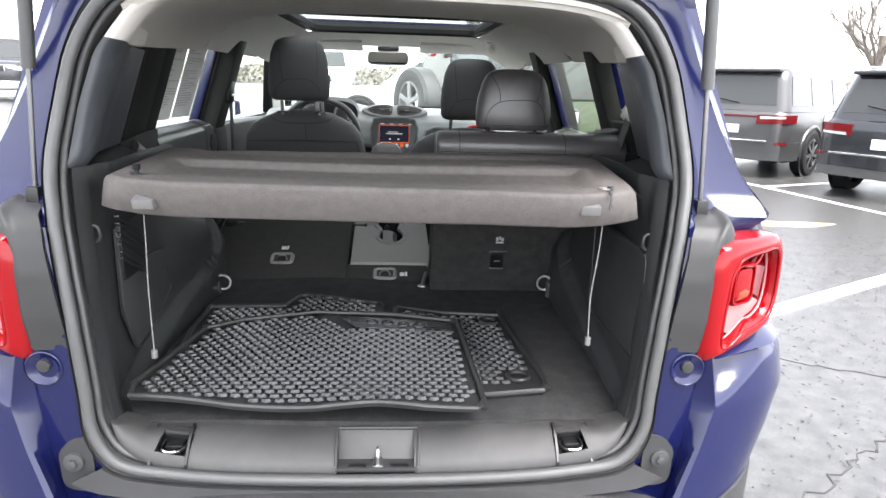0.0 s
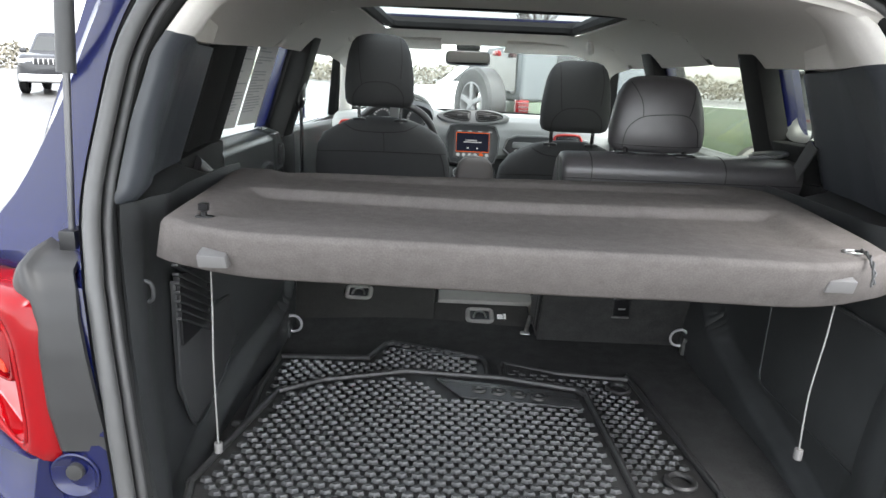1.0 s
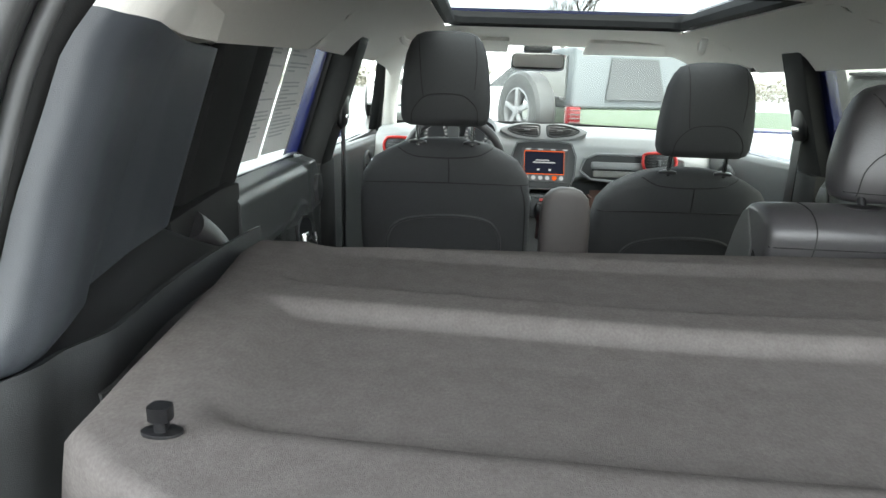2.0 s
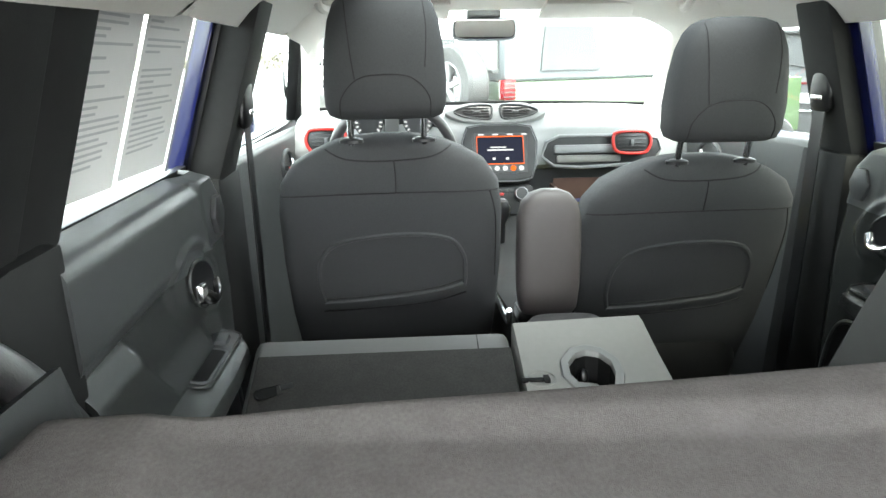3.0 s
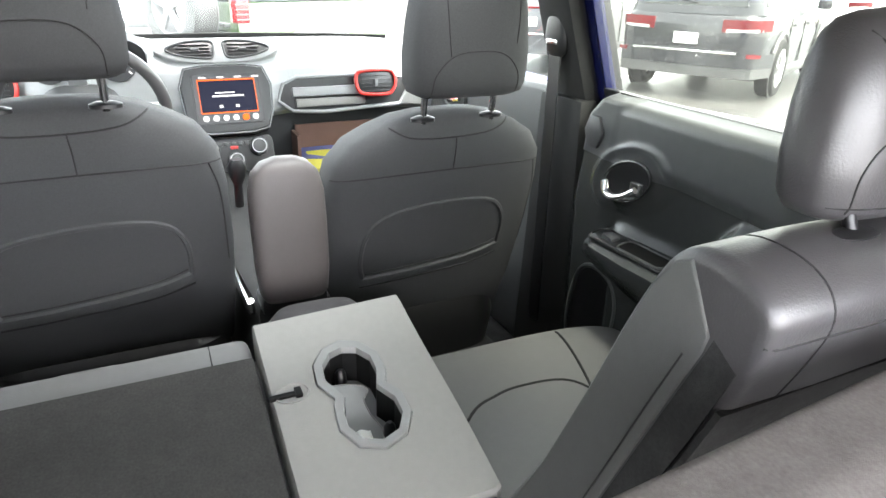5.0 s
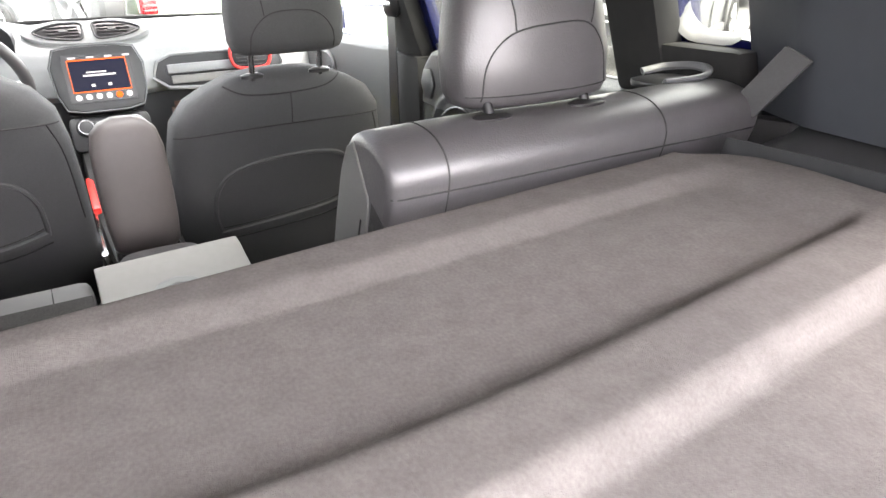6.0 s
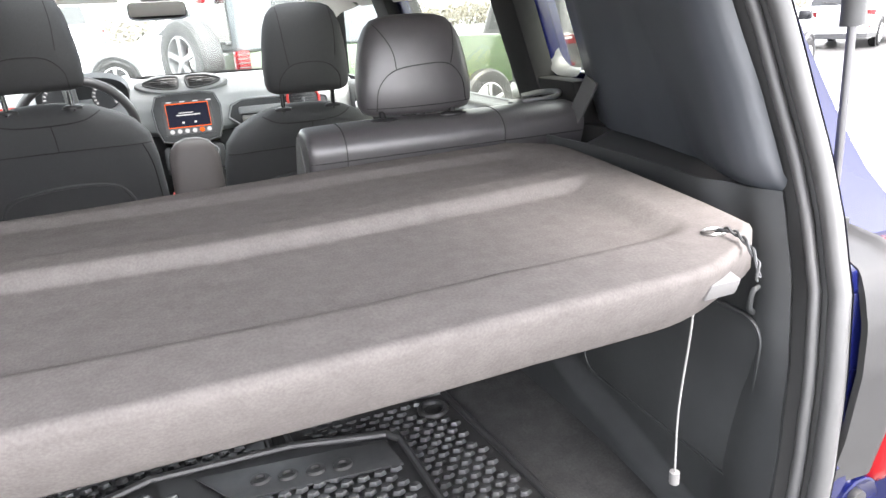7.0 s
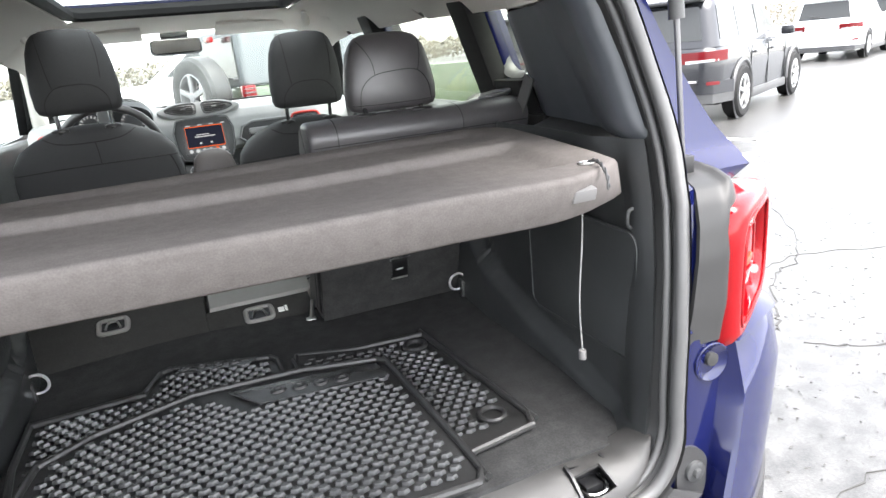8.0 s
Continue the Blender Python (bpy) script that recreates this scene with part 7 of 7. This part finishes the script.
stripe(6.2, 5.0, 11.0, 6.6, 0.10)
stripe(4.7, 11.4, 9.7, 13.5, 0.10)
rnd = random.Random(5)


def crack(pts, w):
    P = spline([(x, y, 0.003) for x, y in pts], 10)
    P = [p + Vector((rnd.uniform(-0.025, 0.025), rnd.uniform(-0.025, 0.025), 0)) for p in P]
    bms = []
    rings = []
    for i, p in enumerate(P):
        d = (P[min(i + 1, len(P) - 1)] - P[max(i - 1, 0)]).normalized()
        n = Vector((-d.y, d.x, 0)) * w * rnd.uniform(0.2, 1.0)
        rings.append([p - n, p + n, p + n - Vector((0, 0, 0.004)), p - n - Vector((0, 0, 0.004))])
    ob = finish(loft(rings), "pavement_crack", CRACK)
    tagged(ob, "dark crack in the asphalt", "crack", "cracks in the asphalt", "structure")


crack([(1.2, 0.55), (1.6, 0.8), (2.0, 1.06), (2.2, 1.2), (2.39, 1.285), (2.8, 1.7), (3.35, 1.98), (4.2, 3.0)], 0.006)
crack([(2.3, 1.08), (2.6, 0.85), (3.2, 0.6), (4.5, 0.3)], 0.005)
crack([(1.1, 0.15), (1.7, 0.35), (2.4, 0.3), (3.6, 0.9)], 0.004)
crack([(2.1, 2.0), (2.6, 1.75), (3.2, 1.9), (4.0, 1.6)], 0.004)
patch = finish(prism([(4.3 + 0.55 * math.cos(a) * (1 + 0.2 * math.sin(3 * a)), 5.55 + 0.14 * math.sin(a)) for a in [k * math.pi / 12 for k in range(24)]], "z", -0.002, 0.004), "ground_patch", TAN)
tagged(patch, "tan stained patch on the asphalt", "stain", kind="structure")
# leaf litter and grit on the asphalt
vs, fs = [], []
for k in range(5200):
    x, y = rnd.uniform(0.95, 5.5), rnd.uniform(-1.0, 5.0)
    a, l, w = rnd.uniform(0, 6.28), rnd.uniform(0.002, 0.011), rnd.uniform(0.001, 0.0035)
    c, s = math.cos(a), math.sin(a)
    b = len(vs)
    for dx, dy, dz in ((-l, -w, 0.003), (l, -w, 0.004), (l, w, 0.006), (-l, w, 0.007)):
        vs.append((x + dx * c - dy * s, y + dx * s + dy * c, dz))
    fs.append((b, b + 1, b + 2, b + 3))
me = bpy.data.meshes.new("ground_litter")
me.from_pydata(vs, [], fs)
me.materials.append(CRACK)
tagged(new("ground_litter", me), "dark grit and bits of leaf on the asphalt", "litter", kind="stuff")

# ---- other vehicles ----
DGLASS = mat("dark_vehicle_glass", (0.035, 0.037, 0.037), 0.08, var=0.05, bump=0.0, spec=0.35)
GREYV = mat("grey_paint", (0.050, 0.050, 0.051), 0.28, metal=0.2, var=0.05, scale=400, bump=0, coat=0.25)
BLACKV = mat("black_paint", (0.014, 0.015, 0.018), 0.25, metal=0.1, var=0.1, scale=300, bump=0, coat=0.3)
WHITEV = mat("white_paint", (0.8, 0.8, 0.8), 0.3, var=0.02, bump=0, coat=1)
GREENV = mat("green_paint", (0.035, 0.062, 0.022), 0.3, metal=0.0, var=0.05, scale=300, bump=0, coat=1)
REDLAMP = mat("dull_red_lamp", (0.10, 0.006, 0.008), 0.15, var=0.1, scale=40, bump=0.0, spec=0.4)
CLEARLAMP = mat("clear_lamp", (0.6, 0.62, 0.64), 0.1, metal=0.4, var=0.05, bump=0, coat=1)
HARDTOP = mat("grey_hardtop", (0.075, 0.085, 0.09), 0.55, var=0.08, scale=120, bump=0.3)


def vehicle(name, label, paint, length, width, height, clear, belt, bonnet, wheelbase, wr, rim_mat, rear_slope=0.18, nose=0.12, rails=False, pickup=False, band=False):
    """A parked vehicle at the origin, heading along +y, its rear axle at y = 0."""
    t = thing(name, (0, 0, 0), label, "car", "parked vehicles")
    hw = width / 2
    ro = (length - wheelbase) * 0.52
    y0, y1 = -ro, length - ro
    cab_rear = y0 + (1.95 if pickup else 0.10)
    body_rows = [(y0, 0.72, clear + 0.24, belt - 0.14), (y0 + 0.03, 0.83, clear + 0.16, belt - 0.06), (y0 + 0.10, 0.92, clear + 0.08, belt - 0.02), (y0 + 0.26, 0.98, clear, belt), (0.6, 1.0, clear, belt), (wheelbase * 0.62, 1.0, clear, belt - 0.01), (wheelbase * 0.80, 0.995, clear, bonnet), (y1 - 0.45, 0.97, clear, bonnet - 0.04), (y1 - 0.16, 0.90, clear + 0.04, bonnet - 0.10), (y1 - 0.04, 0.80, clear + 0.10, bonnet - 0.18), (y1, 0.70, clear + 0.16, bonnet - 0.28)]
    rings = []
    for y, k, zb, zt in body_rows:
        w = hw * k
        h = zt - zb
        half = [(0.90, 0.0), (0.965, 0.06), (0.985, 0.16), (0.990, 0.42), (1.0, 0.60), (0.992, 0.74), (0.968, 0.87), (0.925, 0.955), (0.84, 1.0)]
        rings.append([(-w * a, y, zb + h * b) for a, b in half] + [(w * a, y, zb + h * b) for a, b in reversed(half)])
    body = part("body", loft(rings), paint, t, sharp=34)
    tail = [(0.0, y0 - 0.004), (0.72, y0), (0.83, y0 + 0.03), (0.92, y0 + 0.10), (0.98, y0 + 0.26), (1.0, y0 + 0.5)]

    def strip(f0, f1, z0, z1, off, s, lean=0.0):
        """A piece that follows the rounded tail between two shares of the half width."""
        out = []
        for k in range(9):
            f = f0 + (f1 - f0) * k / 8
            y, x = lerp(tail, f), s * hw * f * 0.995
            o = off * (1 - 0.6 * f)
            g = off * 0.8 * max(0.0, f - 0.7) / 0.3 * s
            out.append([(x + g, y - o, z0 + lean * k), (x + g, y - o, z1 + lean * k * 0.4), (x * 0.97, y + 0.05, z1 + lean * k * 0.4), (x * 0.97, y + 0.05, z0 + lean * k)])
        return loft(out)
    cy0, cy1 = cab_rear, wheelbase * 0.82
    top0, top1 = cy0 + rear_slope, cy1 - 0.78
    def cab(z):
        k = (z - belt) / (height - belt)
        return cy0 + (top0 - cy0) * k, cy1 + (top1 - cy1) * k, hw * (0.90 - 0.16 * k)
    crs = []
    for z in (belt - 0.03, belt + 0.12, belt + (height - belt) * 0.7, height - 0.07, height - 0.02, height):
        a, b, w = cab(min(z, height - 0.05))
        inn = 0.0 if z < height - 0.06 else 0.05 if z < height - 0.01 else 0.16
        crs.append([(x, y, z + 0.02 * (1 - (x / hw) ** 2) * (1 if inn else 0)) for x, y in rounded(-w + inn, w - inn, a + inn, b - inn, 0.20, 6)])
    cabin = part("cabin", loft(crs), paint, t, sharp=35)
    zl, zh = belt + 0.07, height - 0.13
    def cabx(z):
        return cab(z)[2]
    for s in (1, -1):
        n = 2 if not pickup else 2
        ya, yb = cab(zl)[0] + 0.16, cab(zl)[1] - 0.25
        cuts = [ya, ya + (yb - ya) * 0.30, ya + (yb - ya) * 0.64, yb]
        for k in range(3):
            p, q = cuts[k] + 0.03, cuts[k + 1] - 0.03
            pt = p + (0.10 if k == 0 else 0)
            qt = q - (0.52 if k == 2 else 0.0)
            rg = [[(s * (cabx(z) + o), y, z) for y, z in ((p, zl), (q, zl), (qt, zh), (pt, zh))] for o in (-0.01, 0.006)]
            part("side_window", loft(rg), DGLASS, cabin)
        # arches and sills
        for yw in (0, wheelbase):
            # the flank is closed; a flat black disc paints the arch's shade on it
            part("arch_shade_disc", moved(prism([((wr + 0.055) * math.cos(k * math.pi / 16), (wr + 0.055) * math.sin(k * math.pi / 16)) for k in range(32)], "x", 0, 0.012), pose(s * (hw - 0.004) - (0.012 if s < 0 else 0), yw, wr)), BLACKPL, t)
            part("wheel_arch", tube([(s * hw, yw + (wr + 0.075) * math.cos(a), wr + (wr + 0.075) * math.sin(a)) for a in [radians(k) for k in range(-14, 195, 11)]], 0.032, 8), DARKPL if name != "grey_suv" else paint, t)
            wheel(t, s * (hw - 0.07), yw, wr, s, wr, wr * 0.66, 7 if name == "grey_suv" else 5, rim_mat, 0.24)
        part("sill", soften(box(*sorted((s * (hw - 0.06), s * (hw + 0.015))), wr + 0.12, wheelbase - wr - 0.12, clear - 0.04, clear + 0.10), 0.03), DARKPL, t)
        for y in (0.42, wheelbase * 0.45, wheelbase * 0.80):
            part("door_gap", box(*sorted((s * (hw - 0.01), s * (hw + 0.003))), y, y + 0.008, clear + 0.10, belt - 0.08), BLACKPL, t)
        for y in (0.55, wheelbase * 0.50):
            part("door_handle", soften(box(*sorted((s * (hw - 0.005), s * (hw + 0.03))), y, y + 0.17, belt - 0.20, belt - 0.17), 0.008), CHROME if paint is not BLACKV else paint, t)
        part("door_mirror", moved(soften(box(-0.10, 0.10, -0.05, 0.05, -0.07, 0.07), 0.03), pose(s * (hw + 0.08), wheelbase * 0.72, belt + 0.06)), paint, t)
        if rails:
            part("roof_rail", tube(spline([(s * hw * 0.68, top0 + 0.10, height - 0.02), (s * hw * 0.68, top0 + 0.25, height + 0.04), (s * hw * 0.68, top1 - 0.3, height + 0.04), (s * hw * 0.68, top1 - 0.1, height - 0.02)], 5), 0.014, 8), CHROME, t)
        # head and tail lamps
        lamp = part("tail_lamp", strip(0.46, 0.985, belt - 0.235, belt - 0.085, 0.022, s, 0.003), REDLAMP, t, "red tail lamp")
        part("lamp_lens", strip(0.52, 0.90, belt - 0.150, belt - 0.105, 0.027, s, 0.002) if band else strip(0.52, 0.93, belt - 0.235, belt - 0.195, 0.027, s, 0.003), CLEARLAMP, lamp, "clear lamp section")
        part("rear_reflector", strip(0.80, 0.93, clear + 0.30, clear + 0.345, 0.066, s), REDLAMP, t)
        part("lower_bumper", strip(0.0, 1.0, clear + 0.04, clear + 0.17, 0.05, s), DARKPL, t)
        part("bumper_wing", strip(0.0, 1.0, clear + 0.17, clear + 0.34, 0.06, s), paint, t)
        if band:
            part("light_band", strip(0.0, 0.50, belt - 0.125, belt - 0.10, 0.022, s), REDLAMP, lamp, "red light band across the tailgate")
        part("head_lamp", soften(box(*sorted((s * hw * 0.50, s * hw * 0.88)), y1 - 0.16, y1 - 0.005, bonnet - 0.33, bonnet - 0.20), 0.03), CLEARLAMP, t, "clear head lamp")
    a, b, w = cab(zl)
    a2, b2, w2 = cab(zh)
    part("rear_window", loft([[(-w * 0.79, a - o, zl), (w * 0.79, a - o, zl), (w2 * 0.77, a2 - o, zh), (-w2 * 0.77, a2 - o, zh)] for o in (-0.01, 0.006)]), DGLASS, cabin)
    part("windscreen", loft([[(-w * 0.86, b - o, zl), (w * 0.86, b - o, zl), (w2 * 0.86, b2 - o, zh), (-w2 * 0.86, b2 - o, zh)] for o in (0.01, -0.006)]), DGLASS, cabin)
    part("rear_spoiler", soften(box(-w2 * 0.86, w2 * 0.86, a2 - 0.10, a2 + 0.2, height - 0.07, height - 0.02), 0.02), paint if paint is WHITEV else BLACKPL, cabin)
    part("rear_wiper", tube([(0.05, a - 0.03 + 0.02, zl + 0.03), (-0.35, a + 0.02 - 0.03, zl + 0.10)], 0.012, 6), BLACKPL, cabin)
    part("bumper_strip", soften(box(-hw * 0.70, hw * 0.70, y0 - 0.070, y0 - 0.02, clear + 0.335, clear + 0.365), 0.008), CHROME, t)
    part("number_plate", box(-0.16, 0.16, y0 - 0.012, y0 + 0.05, belt - 0.40, belt - 0.26, 0.004), PRINT, t)
    part("grille", soften(box(-hw * 0.48, hw * 0.48, y1 - 0.10, y1 + 0.012, bonnet - 0.36, bonnet - 0.18), 0.02), BLACKPL, t)
    part("grille_bars", merge(*[soften(box(-hw * 0.46 + hw * 0.13 * k, -hw * 0.46 + hw * 0.13 * k + 0.03, y1 + 0.008, y1 + 0.02, bonnet - 0.35, bonnet - 0.19), 0.004) for k in range(8)]), CHROME if pickup else SILVER, t)
    part("front_bumper", soften(box(-hw * 0.90, hw * 0.90, y1 - 0.25, y1 + 0.05, clear + 0.04, clear + 0.28), 0.05, 3), DARKPL if not pickup else CHROME, t)
    return t


def park(t, x, y, heading):
    """heading: degrees from +x, anticlockwise."""
    t.matrix_basis = pose(x, y, rise(x, y), 0, 0, heading - 90)


DARKRIM = mat("dark_alloy", (0.05, 0.05, 0.052), 0.4, metal=0.3, var=0.1, bump=0)
v1 = vehicle("grey_suv", "silver-grey seven-seat suv seen from behind, with dark alloys", GREYV, 5.1, 1.92, 1.79, 0.26, 1.12, 1.08, 3.04, 0.385, DARKRIM, band=True)
park(v1, 6.5, 10.4, 38)
v2 = vehicle("black_suv", "black suv with red tail lamps parked in the next bay", BLACKV, 4.82, 1.94, 1.75, 0.27, 1.10, 1.06, 2.91, 0.38, SILVER, rails=True)
park(v2, 7.3, 7.5, 27)
v3 = vehicle("white_suv", "white suv parked further along the row", WHITEV, 4.8, 1.9, 1.74, 0.24, 1.08, 1.04, 2.85, 0.37, SILVER)
park(v3, 18.2, 13.3, 24)
copy_thing(v3, pose(23.5, 15.5, 0, 0, 0, 24 - 90))
v5 = vehicle("black_pickup", "black pickup truck facing the camera across the car park", BLACKV, 5.8, 2.06, 1.95, 0.34, 1.28, 1.27, 3.67, 0.42, SILVER, pickup=True)
park(v5, -14.3, 24.2, -68)
v6 = copy_thing(v3, pose(1.9, 15.2, 0))
park(v6, 1.9, 15.2, 178)
tagged(v6, "white suv parked across the way, its bonnet beyond the windscreen")
v7 = vehicle("white_pickup", "white pickup truck facing the blue car from further up", WHITEV, 5.8, 2.06, 1.95, 0.34, 1.28, 1.27, 3.67, 0.42, SILVER, pickup=True)
park(v7, -2.6, 22.5, -88)

# green off-roader with its spare wheel, parked across the blue car's nose
jp = thing("green_off_roader", (2.4, 7.0, 0), "green off-roader with a grey hard top and spare wheel", "car", "parked vehicles")
part("tub", soften(loft([[(0.62, 6.25, 0.55), (0.62, 7.75, 0.55), (0.60, 7.75, 1.22), (0.60, 6.25, 1.22)], [(3.0, 6.25, 0.55), (3.0, 7.75, 0.55), (3.0, 7.72, 1.24), (3.0, 6.28, 1.24)], [(4.3, 6.35, 0.60), (4.3, 7.65, 0.60), (4.3, 7.6, 1.20), (4.3, 6.4, 1.20)]]), 0.03), GREENV, jp, "green painted tub")
top = part("hard_top", soften(loft([[(0.62, 6.27, 1.225), (0.62, 7.73, 1.225), (2.7, 7.73, 1.235), (2.7, 6.27, 1.235)], [(0.66, 6.36, 1.82), (0.66, 7.64, 1.82), (2.4, 7.64, 1.84), (2.4, 6.36, 1.84)]]), 0.05, 3), HARDTOP, jp, "matt grey hard top")
part("side_glass", loft([[(0.98, 6.268 - o, 1.32), (1.62, 6.268 - o, 1.32), (1.55, 6.345 - o, 1.72), (1.05, 6.345 - o, 1.72)] for o in (-0.004, 0.02)]), DGLASS, top)
part("rear_glass", loft([[(0.62 - o, 6.42, 1.32), (0.62 - o, 7.58, 1.32), (0.645 - o, 7.5, 1.74), (0.645 - o, 6.5, 1.74)] for o in (0.012, -0.02)]), DGLASS, top)
sp = part("spare_wheel", moved(wheel_bm(0.40, 0.25, 0.235), pose(0.31, 6.72, 1.17) @ pose(0, 0, 0, 0, 0, 14) @ Matrix.Diagonal((-1, 1, 1, 1))), RUBBER, jp, "spare wheel with a silver alloy rim")
part("rim", moved(rim_bm(0.235, 0.25, 5), pose(0.31, 6.72, 1.17) @ pose(0, 0, 0, 0, 0, 14) @ Matrix.Diagonal((-1, 1, 1, 1))), DULLRIM, sp)
tl = part("tail_lamp", soften(box(0.585, 0.70, 6.20, 6.34, 1.06, 1.24), 0.012), REDLENS, jp, "red tail lamp behind a guard")
part("lamp_guard", merge(*[tube([(0.575, 6.19, z), (0.70, 6.185, z)], 0.006, 6) for z in (1.09, 1.13, 1.17, 1.21)]), BLACKPL, tl)
part("high_brake_lamp", soften(box(0.52, 0.56, 6.80, 6.98, 1.70, 1.76), 0.01), REDLENS, jp)
part("wheel_flare", merge(tube([(1.35 + 0.55 * math.cos(radians(a)), 6.20, 0.45 + 0.52 * math.sin(radians(a))) for a in range(0, 181, 12)], 0.06, 8)), DARKPL, jp)
for x in (1.35, 3.75):
    for y, s in ((6.30, 1), (7.70, -1)):
        wh = part("wheel", moved(wheel_bm(0.40, 0.25, 0.235), pose(x, y, 0.403, 0, 0, -90) @ Matrix.Diagonal((s, 1, 1, 1))), RUBBER, jp)
        part("rim", moved(rim_bm(0.235, 0.25, 5), pose(x, y, 0.403, 0, 0, -90) @ Matrix.Diagonal((s, 1, 1, 1))), SILVER, wh)
part("tailgate_steps", merge(*[soften(box(0.55, 0.61, 6.4, 7.6, z, z + 0.03), 0.008) for z in (0.95, 1.02, 1.30)]), DARKPL, jp)

jp.matrix_basis = pose(0.6, 6.3, 0, 0, 0, 15) @ Matrix.Translation((-0.6, -6.3, 0)) @ jp.matrix_basis

# ---- bare trees and a far hedge ----
BARK = mat("grey_bark", (0.16, 0.14, 0.12), 0.9, var=0.3, scale=20, bump=0.6, bscale=80)
CONIF = mat("brown_green_woods", (0.12, 0.11, 0.085), 0.9, var=0.4, scale=8, bump=0.5, bscale=40)


def bare_tree(x, y, h, seed):
    r = random.Random(seed)
    t = thing("bare_tree", (x, y, 0), "leafless grey tree beyond the parked cars", "tree", "bare trees")
    trunk_bm = tube(spline([(x, y, 0), (x + r.uniform(-0.2, 0.2), y, h * 0.25), (x + r.uniform(-0.3, 0.3), y, h * 0.5)], 4), h * 0.022, 8)
    part("trunk", trunk_bm, BARK, t)
    bms = []
    def branch(p, d, l, rad, depth):
        q = p + d * l
        m2 = p.lerp(q, 0.5) + Vector((r.uniform(-0.1, 0.1), r.uniform(-0.1, 0.1), r.uniform(-0.05, 0.1))) * l
        bms.append(tube([p, m2, q], rad, 4))
        if depth:
            for k in range(3 if depth > 1 else 4):
                nd = (d + Vector((r.uniform(-0.8, 0.8), r.uniform(-0.8, 0.8), r.uniform(-0.1, 0.6)))).normalized()
                branch(p.lerp(q, r.uniform(0.45, 1.0)), nd, l * r.uniform(0.5, 0.75), rad * 0.55, depth - 1)
    for k in range(7):
        a = r.uniform(0, 6.28)
        branch(Vector((x, y, h * r.uniform(0.22, 0.5))), Vector((math.cos(a) * 0.6, math.sin(a) * 0.6, 0.8)).normalized(), h * 0.28, h * 0.009, 3)
    part("crown", merge(*bms), BARK, t, "bare twiggy crown")


for k, (x, y, h) in enumerate(((26, 34, 9), (38, 30, 10), (6, 48, 9), (44, 17, 9))):
    bare_tree(x, y, h, 10 + k)
vs, fs = [], []
rr = random.Random(8)
for k in range(30000):
    a = rr.uniform(20, 150)
    d = rr.uniform(85, 95)
    h = 1.7 + 1.9 * (0.5 + 0.5 * noise.noise((a * 0.35, 0, 0))) + 1.4 * max(0.0, noise.noise((a * 1.3, 5, 0)))
    c = Vector((d * math.cos(radians(a)), d * math.sin(radians(a)), rr.uniform(0.2, h)))
    s = rr.uniform(0.07, 0.24)
    u = Vector((rr.uniform(-1, 1), rr.uniform(-1, 1), rr.uniform(-1, 1))).normalized() * s
    w = u.orthogonal().normalized() * s
    b = len(vs)
    vs += [c - u, c + w, c + u, c - w]
    fs.append((b, b + 1, b + 2, b + 3))
me = bpy.data.meshes.new("far_hedge")
me.from_pydata([tuple(v) for v in vs], [], fs)
me.materials.append(CONIF)
tagged(new("far_hedge", me), "dark line of trees at the far edge", "woods", kind="stuff")
